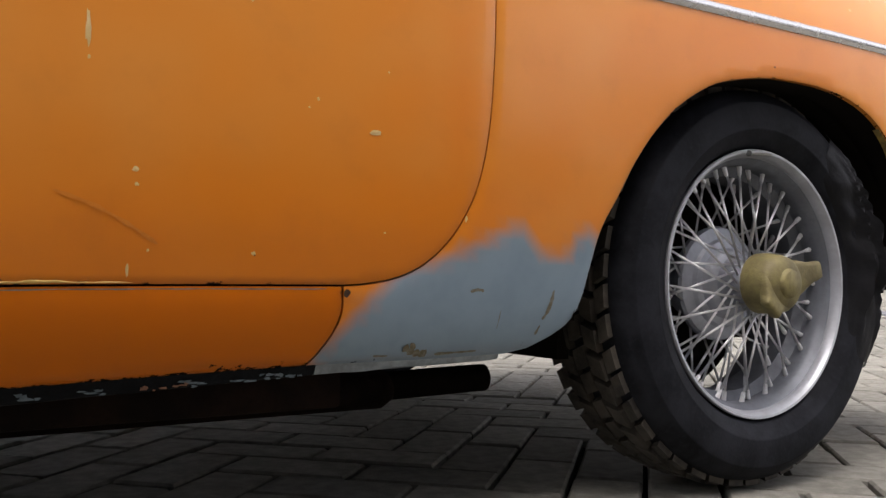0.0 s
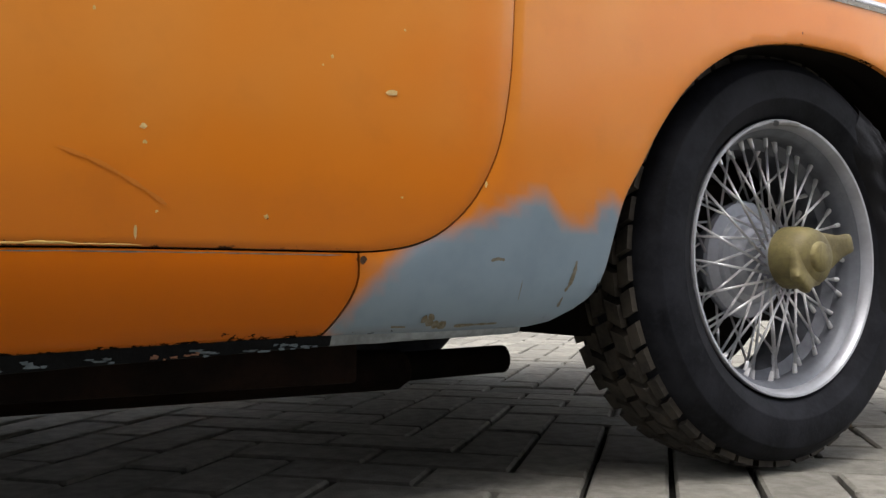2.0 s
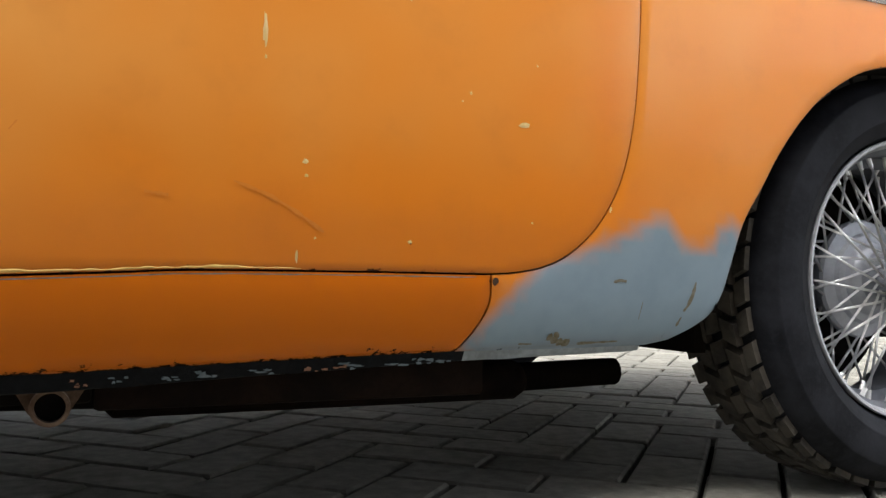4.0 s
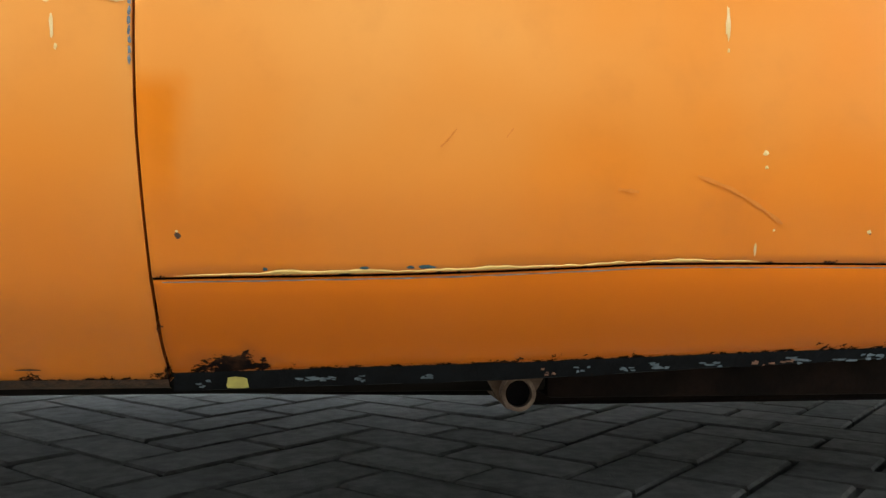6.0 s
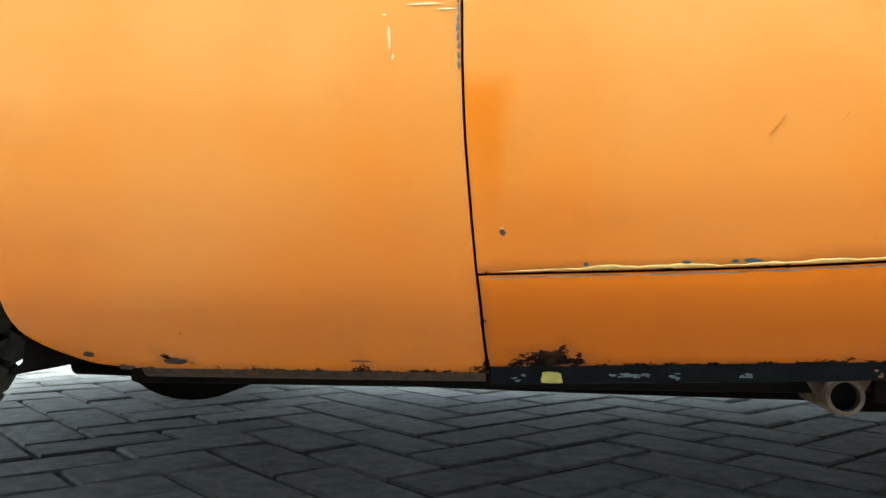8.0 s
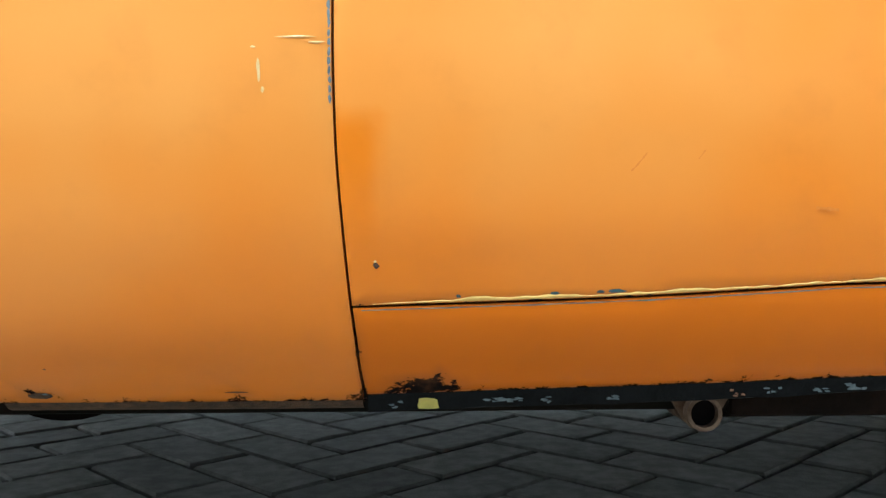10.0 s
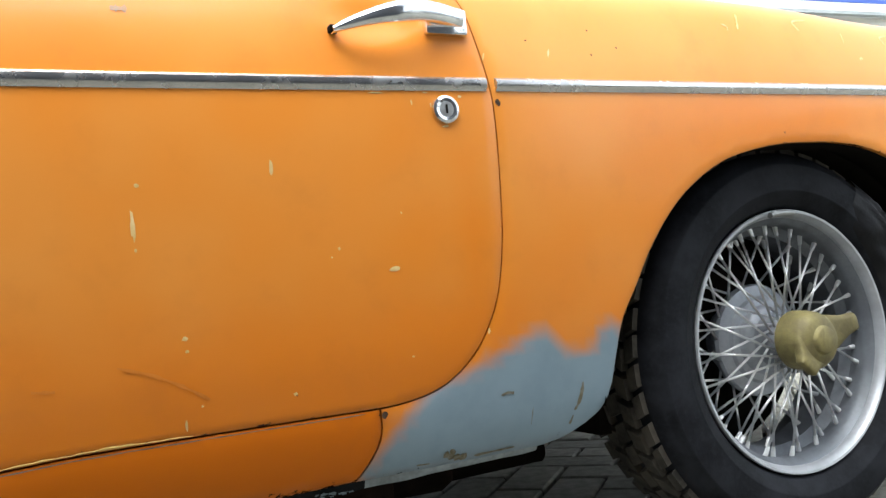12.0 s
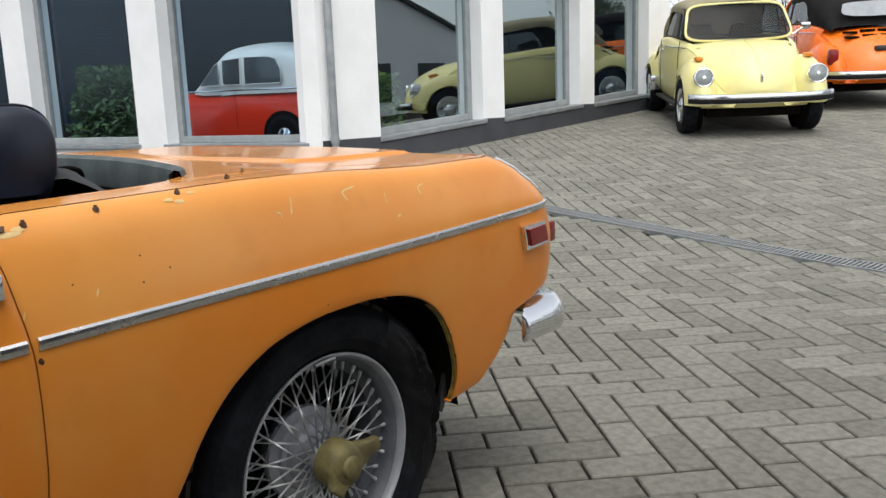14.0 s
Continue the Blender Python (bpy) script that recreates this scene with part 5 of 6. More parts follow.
def facade(m, openings, length, sills, top, eave, slope=0.0):
    """A wall 0.35 thick with openings from each sill to the window top: piers, breasts and a lintel band."""
    def piece(name, *dims):
        bm = new_box(*dims)
        if name == "window_breast":
            leaned(bm, dims[0], dims[3], dims[5], top, slope)
        bmesh.ops.transform(bm, matrix=m, verts=bm.verts)
        bmesh.ops.recalc_face_normals(bm, faces=bm.faces)
        part(name, bm, WHITEWALL, building, "", 0)

    x = 0.0
    for (a, b), s in zip(openings, sills):
        piece("pier", x, -0.35, -0.3, a, 0.0, top)
        piece("window_breast", a, -0.35, -0.3, b, 0.0, s - 0.045)
        x = b
    piece("pier", x, -0.35, -0.3, length, 0.0, top)
    piece("lintel_band", 0, -0.35, top, length, 0.0, eave)


def shop_window(m, a, b, s, top, back=0.16, jamb=0.07, sill=True, glass=SHOPGLASS, slope=0.0):
    w = thing("window", "", "")
    w.parent = building
    bm = bmesh.new()
    for x0, x1, z0, z1 in ((a, a + jamb, s, top), (b - jamb, b, s, top), (a + jamb, b - jamb, s, s + jamb), (a + jamb, b - jamb, top - jamb, top)):
        box(bm, x0, -back - 0.06, z0, x1, -back, z1, 0.006)
    leaned(bm, a, b, s, top, slope)
    bmesh.ops.transform(bm, matrix=m, verts=bm.verts)
    bmesh.ops.recalc_face_normals(bm, faces=bm.faces)
    part("window_frame", bm, FRAMEGREY, w, "", 0)
    bm = bmesh.new()
    bm.faces.new([bm.verts.new((x, -back - 0.03, z)) for x, z in ((a + jamb, s + jamb), (b - jamb, s + jamb), (b - jamb, top - jamb), (a + jamb, top - jamb))])
    leaned(bm, a, b, s, top, slope)
    bmesh.ops.transform(bm, matrix=m, verts=bm.verts)
    g = part("pane", bm, glass, w, "", 0)
    g.visible_shadow = False
    if sill:
        bm = new_box(a - 0.03, -back - 0.05, s - 0.045, b + 0.03, 0.035, s, 0.006)
        leaned(bm, a, b, s, top, slope)
        bmesh.ops.transform(bm, matrix=m, verts=bm.verts)
        bmesh.ops.recalc_face_normals(bm, faces=bm.faces)
        part("window_sill", bm, ZINC, w, "grey stone sill", 0)
    return w


right_open = [(0.71, 2.21), (2.57, 4.02), (4.33, 5.62)]
right_sill = [0.625, 0.735, 0.835]
facade(FR, right_open, 6.17, right_sill, TOPZ, EAVE, 0.075)
for (a, b), s in zip(right_open, right_sill):
    shop_window(FR, a, b, s, TOPZ, slope=0.075)
left_open = [(0.18, 1.90), (2.30, 3.87), (4.25, 5.90), (6.30, 8.00)]
left_sill = [0.56] * 4
facade(FL, left_open, 10.0, left_sill, TOPZ, 3.20)
for (a, b), s in zip(left_open, left_sill):
    shop_window(FL, a, b, s, TOPZ, glass=SIDEGLASS)


def boxed(name, m, dims, material, parent=building, label="", bevel=0.0):
    bm = new_box(*dims, bevel=bevel)
    bmesh.ops.transform(bm, matrix=m, verts=bm.verts)
    bmesh.ops.recalc_face_normals(bm, faces=bm.faces)
    return part(name, bm, material, parent, label, 0)


# plinth, sign band, gutter, roof, rooms behind
x = 0.0
for (a, b), s in zip(right_open + [(6.17, 6.17)], right_sill + [0.93]):
    if a > x:
        boxed("plinth", FR, (x + 0.001, 0.001, -0.3, a, 0.018, s - 0.05), PLINTH)
    if b > a:
        bm = leaned(new_box(a, 0.001, -0.3, b, 0.018, s - 0.05), a, b, s, TOPZ, 0.075)
        bmesh.ops.transform(bm, matrix=FR, verts=bm.verts)
        bmesh.ops.recalc_face_normals(bm, faces=bm.faces)
        part("plinth", bm, PLINTH, building, "", 0)
    x = b
boxed("sign_band", FR, (0.02, -0.30, 2.77, 6.85, 0.16, 3.66), SIGN, building, "white sign band with a blue stripe", 0.01)
boxed("blue_stripe", FR, (0.05, 0.1605, 2.855, 6.84, 0.1645, 2.895), BLUE, building, "blue stripe")
boxed("sign_lettering", FR, (3.9, 0.161, 3.13, 4.7, 0.165, 3.25), BLUE, building, "blue lettering bar")
boxed("band_edge", FR, (0.02, 0.10, 2.745, 6.85, 0.158, 2.772), FRAMEGREY)
boxed("gutter", FL, (-0.10, -0.1, 3.20, 10.2, 0.16, 3.31), ZINC, building, "zinc eaves gutter", 0.02)
boxed("eaves_board", FL, (-0.05, -0.2, 3.125, 10.2, 0.10, 3.20), FRAMEGREY)
RM = FR.copy()
boxed("roof", RM, (1.0, -10.0, 3.22, 6.4, -0.3, 3.30), ZINC)
boxed("roof", RM, (-0.6, -10.0, 3.22, 0.995, -5.0, 3.30), ZINC)
# unseen glazed roof opening, added to let daylight onto the red saloon
rooflight = boxed("rooflight", FL, (0.0, -2.9, 3.315, 9.8, -0.3, 3.327), SIDEGLASS, building, "unseen roof glazing added to light the saloon")
rooflight.visible_shadow = False
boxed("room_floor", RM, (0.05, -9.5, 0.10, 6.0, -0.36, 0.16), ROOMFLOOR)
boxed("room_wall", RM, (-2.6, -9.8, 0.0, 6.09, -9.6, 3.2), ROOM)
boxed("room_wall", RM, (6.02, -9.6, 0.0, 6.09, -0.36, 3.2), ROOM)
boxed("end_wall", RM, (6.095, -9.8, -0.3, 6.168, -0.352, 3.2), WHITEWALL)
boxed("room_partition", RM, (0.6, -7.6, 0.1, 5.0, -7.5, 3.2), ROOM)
bm = rod(bmesh.new(), (0.10, 0.06, 0.02), (0.10, 0.06, 2.84), 0.036, n=20)
for z in (0.55, 2.66):
    rod(bm, (0.10, 0.06, z), (0.10, 0.06, z + 0.05), 0.043, n=20)
bmesh.ops.transform(bm, matrix=FR, verts=bm.verts)
part("downpipe", bm, ZINC, building, "grey downpipe at the corner")
# withered creeper under the eaves: fine wandering stems with shrivelled leaves
rnd = random.Random(11)
bm, leaves = bmesh.new(), bmesh.new()
for k in range(330):
    x, z = rnd.uniform(0.25, 9.6), 3.12 - 0.25 * rnd.random() ** 2
    pts, lean = [(x, 0.006, z)], rnd.uniform(-0.05, 0.05)
    for j in range(rnd.randint(3, 12)):
        x += lean + rnd.uniform(-0.05, 0.05)
        z = min(3.12, z - rnd.uniform(-0.012, 0.055))
        pts.append((x, 0.006 + rnd.uniform(0, 0.010), z))
        if rnd.random() < 0.75:
            c, r = Vector((x + rnd.uniform(-0.04, 0.04), 0.015 + rnd.uniform(0, 0.02), z + rnd.uniform(-0.03, 0.03))), rnd.uniform(0.006, 0.017)
            q = Euler((rnd.uniform(-1, 1), rnd.uniform(-1, 1), rnd.uniform(0, 6))).to_matrix()
            leaves.faces.new([leaves.verts.new(c + q @ Vector((r * a, 0.3 * r * abs(a), r * b))) for a, b in ((0, -1), (0.7, -0.1), (0.3, 0.8), (-0.4, 0.7), (-0.8, -0.2))])
    tube(bm, pts, rnd.uniform(0.0012, 0.0028), 4)
for b in (bm, leaves):
    bmesh.ops.transform(b, matrix=FL, verts=b.verts)
tagged(part("creeper_growth", bm, TWIG, building), kind="stuff")
tagged(part("creeper_foliage", leaves, DEADLEAF, building, "", 0), kind="stuff")
# roof aerial
bm = bmesh.new()
rod(bm, (4.0, -0.55, 3.28), (4.0, -0.55, 3.95), 0.012, n=8)
rod(bm, (3.55, -0.55, 3.90), (4.5, -0.55, 3.84), 0.007, n=8)
for k in range(7):
    rod(bm, (3.6 + 0.13 * k, -0.70, 3.897 - 0.008 * k), (3.6 + 0.13 * k, -0.40, 3.897 - 0.008 * k), 0.004, n=6)
bmesh.ops.transform(bm, matrix=FL, verts=bm.verts)
tagged(part("roof_aerial", bm, STEEL), "thin metal television aerial on the roof", "aerial")


# ---- slot drain across the yard ----
drain = thing("drain_channel", "galvanised slotted drain grating set in the pavers", "drain")
dm = Matrix.Identity(4)
dx = Vector((DRAIN_ALONG.x, DRAIN_ALONG.y, 0.078 * DRAIN_ALONG.x + 0.045 * DRAIN_ALONG.y)).normalized()
dy = Vector((RISE_DIR.x, RISE_DIR.y, 0.078 * RISE_DIR.x + 0.045 * RISE_DIR.y)).normalized()
dm.col[0][:3], dm.col[1][:3], dm.col[2][:3] = dx, dy, dx.cross(dy) * (1 if dx.cross(dy).z > 0 else -1)
STEP = 0.5
bar = bpy.data.meshes.new("grating_bar")
bm = new_box(-0.0055, -0.058, -0.016, 0.0055, 0.058, 0.002)
bm.to_mesh(bar)
bm.free()
bar.materials.append(GALVANISED)
for k in range(-7, 8):
    a, b = DRAIN_AT + DRAIN_ALONG * STEP * k, DRAIN_AT + DRAIN_ALONG * STEP * (k + 1)
    za, zb = ground_z(a.x, a.y), ground_z(b.x, b.y)
    sm = dm.copy()
    lx = Vector((b.x - a.x, b.y - a.y, zb - za)).normalized()
    sm.col[0][:3], sm.col[1][:3], sm.col[2][:3] = lx, dy, lx.cross(dy) * (1 if lx.cross(dy).z > 0 else -1)
    sm.col[3][:3] = (a.x, a.y, za + 0.006)
    for y in (-0.070, 0.058):
        boxed("rail", sm, (0.001, y, -0.03, STEP - 0.001, y + 0.012, 0.004), GALVANISED, drain)
    boxed("gutter_bed", sm, (0, -0.058, -0.02, STEP, 0.058, -0.012), BLACK, drain)
    for j in range(19):
        o = new("grating_bar", bar)
        o.parent = drain
        o.matrix_world = sm @ Matrix.Translation((0.013 + 0.0263 * j, 0, 0))


# ---- rounded old saloons with soft tops ----
def arc_rows(stations, n=24, power=2.4):
    """Cross-sections (x, half width, low z, high z) as rounded arches."""
    rows = []
    for x, w, z0, z1 in stations:
        row = []
        for k in range(n + 1):
            a = math.pi * k / n
            c, s = math.cos(a), math.sin(a)
            row.append((x, w * math.copysign(abs(c) ** (2 / power), c), z0 + (z1 - z0) * abs(s) ** (2 / power)))
        rows.append(row)
    return rows


def turned_at(place, profile, n=32):
    """An open turned surface about an axis across the car."""
    bm = turned(profile, n, closed=False)
    bmesh.ops.translate(bm, verts=bm.verts, vec=place)
    return bm


def disc_on(bm, m, prof, n=28):
    other = turned(prof, n, closed=False)
    bmesh.ops.transform(other, matrix=m, verts=other.verts)
    me = bpy.data.meshes.new("tmp")
    other.to_mesh(me)
    other.free()
    bm.from_mesh(me)
    bpy.data.meshes.remove(me)
    return bm


def shell(centre, n=20, power=2.2):
    """A domed lid from stations along its middle: (x, z, half width, drop and set-back of its edges)."""
    rows = []
    for x, z, w, drop, back in spline(centre, 5):
        rows.append([(x - back * abs(t) ** 2, w * t, z - drop * abs(t) ** power) for t in np.linspace(-1, 1, n + 1)])
    return grid_mesh(rows)


def arch_wing(cx, cy, sy, rx, ry, rz, wheel_x, wheel_r):
    """A rounded wing with its wheel opening cut through the outer side."""
    bm = bmesh.new()
    made = bmesh.ops.create_uvsphere(bm, u_segments=56, v_segments=40, radius=1)["verts"]
    bmesh.ops.transform(bm, matrix=Matrix.Translation((cx, cy, 0.37)) @ Matrix.Diagonal((rx, ry, rz, 1)) @ Matrix.Rotation(math.pi / 2, 4, "X"), verts=made)
    bmesh.ops.bisect_plane(bm, geom=list(bm.verts) + list(bm.edges) + list(bm.faces), plane_co=(0, 0, 0.355), plane_no=(0, 0, -1), clear_outer=True)
    inside_arch = [f for f in bm.faces if math.hypot(f.calc_center_median().x - wheel_x, f.calc_center_median().z - 0.30) < wheel_r and sy * (f.calc_center_median().y - cy) > 0.02]
    bmesh.ops.delete(bm, geom=inside_arch, context="FACES")
    for v in bm.verts:
        if v.is_boundary and v.co.z > 0.36 and sy * (v.co.y - cy) > 0.0:
            d = math.hypot(v.co.x - wheel_x, v.co.z - 0.30)
            if d < wheel_r * 1.15:
                v.co.x, v.co.z = wheel_x + (v.co.x - wheel_x) * wheel_r / d, 0.30 + (v.co.z - 0.30) * wheel_r / d
    border = [e for e in bm.edges if e.is_boundary and min(v.co.z for v in e.verts) > 0.358]
    lip = bmesh.ops.extrude_edge_only(bm, edges=border)["geom"]
    bmesh.ops.translate(bm, verts=[v for v in lip if isinstance(v, bmesh.types.BMVert)], vec=(0, -sy * 0.03, 0))
    bmesh.ops.recalc_face_normals(bm, faces=bm.faces)
    return bm


def old_saloon(m, paint, hood, label, group=""):
    """A rounded rear-engined convertible with its hood up; x forward, origin on the ground."""
    c = thing("convertible", label, "car", m, group)
    # tub: rounded sides from the sill to the open belt line
    tub = [(0.98, 0.560, 0.28, 0.935), (0.86, 0.605, 0.27, 0.955), (0.70, 0.645, 0.265, 0.980), (0.3, 0.685, 0.26, 1.005), (-0.2, 0.700, 0.26, 1.025), (-0.6, 0.690, 0.26, 1.02), (-0.9, 0.655, 0.27, 1.005), (-1.12, 0.605, 0.29, 0.975)]
    rows = []
    for x, w, z0, z1 in spline(tub, 4):
        side = [(0.84, z0), (0.95, z0 + 0.08), (0.99, z0 + 0.26), (1.0, z0 + 0.46), (0.985, z1 - 0.13), (0.955, z1 - 0.045), (0.915, z1 - 0.006), (0.86, z1), (0.84, z1 - 0.10)]
        rows.append([(x, -w * a, z) for a, z in reversed(side)] + [(x, w * a, z) for a, z in side])
    bm = grid_mesh([r[:9] for r in rows])
    part("body_side", bm, paint, c, "", 60)
    part("body_side", grid_mesh([r[9:] for r in rows]), paint, c, "", 60)
    nose = [(0.70, 0.995, 0.610, 0.045, 0.00), (0.90, 0.992, 0.585, 0.075, 0.01), (1.12, 0.966, 0.535, 0.120, 0.03), (1.33, 0.912, 0.485, 0.175, 0.05), (1.52, 0.835, 0.440, 0.185, 0.08), (1.66, 0.725, 0.395, 0.165, 0.11), (1.745, 0.615, 0.340, 0.125, 0.12), (1.785, 0.525, 0.270, 0.075, 0.10), (1.790, 0.470, 0.190, 0.020, 0.06)]
    part("bonnet", shell(nose), paint, c, "smooth domed bonnet", 70)
    rows = []
    for x, z, w, drop, back in spline(nose, 5):
        e = x - back
        rows.append([(e, s * (w * a + o), max(0.33, z - drop - h)) for s, a, o, h in ((-1, 0.9, 0.10, 0.55), (-1, 1.0, 0.08, 0.30), (-1, 1.0, 0.035, 0.07), (-1, 0.99, 0.0, 0.012), (1, 0.99, 0.0, 0.012), (1, 1.0, 0.035, 0.07), (1, 1.0, 0.08, 0.30), (1, 0.9, 0.10, 0.55))])
    part("front_body", grid_mesh(rows), paint, c, "", 50)
    part("bonnet_trim", tube(bmesh.new(), [(x + 0.003, 0, z + 0.003) for x, z, *_ in spline(nose[:7], 4)], 0.0045, 8), paint, c)
    part("bonnet_handle", new_box(1.735, -0.013, 0.585, 1.775, 0.013, 0.675, 0.008), CHROME, c)
    tail = [(-1.02, 1.005, 0.600, 0.060, 0.0), (-1.25, 0.960, 0.560, 0.110, -0.01), (-1.45, 0.880, 0.515, 0.150, -0.03), (-1.62, 0.770, 0.470, 0.160, -0.06), (-1.75, 0.645, 0.430, 0.130, -0.08), (-1.83, 0.520, 0.390, 0.080, -0.08), (-1.86, 0.400, 0.350, 0.030, -0.05)]
    part("engine_lid", shell(tail), paint, c, "rounded engine lid with air slots", 70)
    rows = []
    for x, z, w, drop, back in spline(tail, 5):
        e = x - back
        rows.append([(e, s * (w * a + o), max(0.33, z - drop - h)) for s, a, o, h in ((-1, 0.9, 0.12, 0.5), (-1, 1.0, 0.10, 0.28), (-1, 1.0, 0.04, 0.07), (-1, 0.99, 0.0, 0.012), (1, 0.99, 0.0, 0.012), (1, 1.0, 0.04, 0.07), (1, 1.0, 0.10, 0.28), (1, 0.9, 0.12, 0.5))])
    part("rear_body", grid_mesh(rows), paint, c, "", 50)
    for sy in (1, -1):
        for x in (1.20, -1.20):
            rear = x < 0
            part("wing", arch_wing(x + (0.02 if not rear else -0.05), sy * 0.575, sy, 0.565 if not rear else 0.575, 0.215, 0.455 if not rear else 0.445, x, 0.355), paint, c, "", 60)
            part("arch_lining", turned_at((x, sy * 0.52, 0.31), [(0.05, 0.0), (0.285, 0.0), (0.285, 0.08 * sy)]), GAP, c)
            w = thing("road_wheel", "", "")
            w.parent = c
            wm = Matrix.Translation((x, sy * 0.655, 0.315)) @ (Matrix.Rotation(math.pi, 4, "Z") if sy > 0 else Matrix.Identity(4))
            bm = turned([(0.20, -0.075), (0.24, -0.088), (0.29, -0.082), (0.312, -0.055), (0.315, 0.0), (0.312, 0.07), (0.20, 0.08)], 40)
            bmesh.ops.transform(bm, matrix=wm, verts=bm.verts)
            part("tyre", bm, RUBBER, w)
            bm = turned([(0.0005, -0.085), (0.05, -0.083), (0.075, -0.070), (0.09, -0.045), (0.12, -0.055), (0.17, -0.060), (0.19, -0.075), (0.20, -0.07), (0.20, 0.06)], 40, closed=False)
            bmesh.ops.transform(bm, matrix=wm, verts=bm.verts)
            part("rim", bm, CHROME, w, "chrome wheel rim")
        # lamps, indicator, running board, door line
        hm = Matrix.Translation((1.700, sy * 0.580, 0.650)) @ pose(0, 0, 0, 0, 0, 90) @ pose(0, 0, 0, -9, 0, 0)
        lamp = thing("headlamp", "", "")
        lamp.parent = c
        part("lamp_bowl", disc_on(bmesh.new(), hm, [(0.090, 0.14), (0.104, 0.02), (0.106, -0.006), (0.101, -0.018), (0.094, -0.020), (0.086, -0.014)]), CHROME, lamp, "chrome lamp rim")
        part("lamp_glass", disc_on(bmesh.new(), hm, [(0.0005, -0.026), (0.045, -0.023), (0.075, -0.017), (0.088, -0.012)]), LAMPGLASS, lamp)
        part("lamp_bulb", disc_on(bmesh.new(), hm, [(0.0005, -0.0285), (0.018, -0.0275), (0.024, -0.022)]), CHROME, lamp)
        part("indicator", new_box(1.30, sy * 0.575 - 0.040, 0.805, 1.44, sy * 0.575 + 0.040, 0.850, 0.018), AMBER, c, "amber indicator")
        part("running_board", new_box(-0.72, sy * 0.63 - 0.08, 0.255, 0.74, sy * 0.63 + 0.13, 0.29, 0.01), TRIMBLACK, c)
        part("stone_guard", new_box(-0.80, sy * 0.70 - 0.075, 0.33, -0.70, sy * 0.70 + 0.075, 0.52, 0.015), CHROME, c)
        mirror = bmesh.new()
        rod(mirror, (0.56, sy * 0.64, 1.02), (0.53, sy * 0.76, 1.09), 0.007)
        box(mirror, 0.505, sy * 0.80 - 0.055, 1.07, 0.53, sy * 0.80 + 0.055, 1.15, 0.012)
        if sy > 0:
            part("wing_mirror", mirror, CHROME, c)
        else:
            mirror.free()
        part("door_handle", new_box(-0.40, sy * 0.70 - 0.015, 0.865, -0.23, sy * 0.70 + 0.02, 0.885, 0.006), CHROME, c)
        part("waist_trim", tube(bmesh.new(), [(x, sy * y, 0.925) for x, y in ((0.80, 0.612), (0.3, 0.678), (-0.2, 0.694), (-0.7, 0.672), (-0.95, 0.632))], 0.006, 6), CHROME, c)
        part("door_seam", tube(bmesh.new(), [(0.62, sy * 0.648, 1.0), (0.615, sy * 0.664, 0.85), (0.60, sy * 0.668, 0.6), (0.52, sy * 0.655, 0.34)], 0.004, 5), GAP, c)
        part("door_seam", tube(bmesh.new(), [(-0.45, sy * 0.690, 1.0), (-0.47, sy * 0.698, 0.6), (-0.47, sy * 0.68, 0.34)], 0.004, 5), GAP, c)
        side = [(0.52, 0.595, 1.03), (0.35, 0.545, 1.355), (-0.35, 0.55, 1.385), (-0.62, 0.60, 1.04)]
        glass = bmesh.new()
        glass.faces.new([glass.verts.new((x, sy * y, z)) for x, y, z in side])
        pane = part("side_window", glass, TINTED, c, "", 0)
        part("window_frame", tube(bmesh.new(), [(x, sy * y, z) for x, y, z in side], 0.011, 6, closed=True), TRIMBLACK, pane)
        part("window_frame", tube(bmesh.new(), [(0.22, sy * 0.603, 1.03), (0.20, sy * 0.548, 1.365)], 0.010, 6), TRIMBLACK, pane)
        part("tail_lamp", new_box(-1.74, sy * 0.62 - 0.06, 0.54, -1.62, sy * 0.62 + 0.06, 0.74, 0.03), RED, c)
    # bumpers: a chrome blade with a black strip along its lower half
    for x, s in ((1.91, 1), (-1.98, -1)):
        pts = [(x - s * 0.16 * abs(t) ** 5 - s * 0.04 * t * t, 0.745 * t, 0.435) for t in np.linspace(-1, 1, 25)]
        rows = [[(px + s * o, py, pz + h) for o, h in ((-0.03, -0.052), (0.006, -0.052), (0.022, -0.025), (0.026, 0.010), (0.016, 0.044), (-0.006, 0.052), (-0.03, 0.050))] for px, py, pz in pts]
        b = part("bumper", grid_mesh(rows), CHROME, c, "chrome bumper with a black rubber strip")
        rows = [[(px + s * (o + 0.010), py, pz + h) for o, h in ((0.004, -0.046), (0.018, -0.034), (0.020, -0.008), (0.015, 0.002))] for px, py, pz in pts]
        part("rubber_strip", grid_mesh(rows), BLACKHOOD, b)
        for y in (-0.40, 0.40):
            part("bumper_iron", new_box(min(x - s * 0.25, x - s * 0.02), y - 0.02, 0.40, max(x - s * 0.25, x - s * 0.02), y + 0.02, 0.45), BLACK, b)
        rows = [[(x - s * (0.17 + 0.05 * k + 0.10 * t * t), 0.56 * t, 0.47 - 0.055 * k) for t in np.linspace(-1, 1, 15)] for k in range(4)]
        part("valance", grid_mesh(rows), paint, c)
    # screen and hood
    loop = []
    for q in np.linspace(0, math.tau, 64, endpoint=False):
        cy, cz = math.copysign(abs(math.cos(q)) ** 0.34, math.cos(q)), math.copysign(abs(math.sin(q)) ** 0.34, math.sin(q))
        loop.append((0.575 - 0.155 * cz + 0.07 * (1 - cy * cy), (0.570 - 0.040 * cz) * cy, 1.197 + 0.202 * cz))
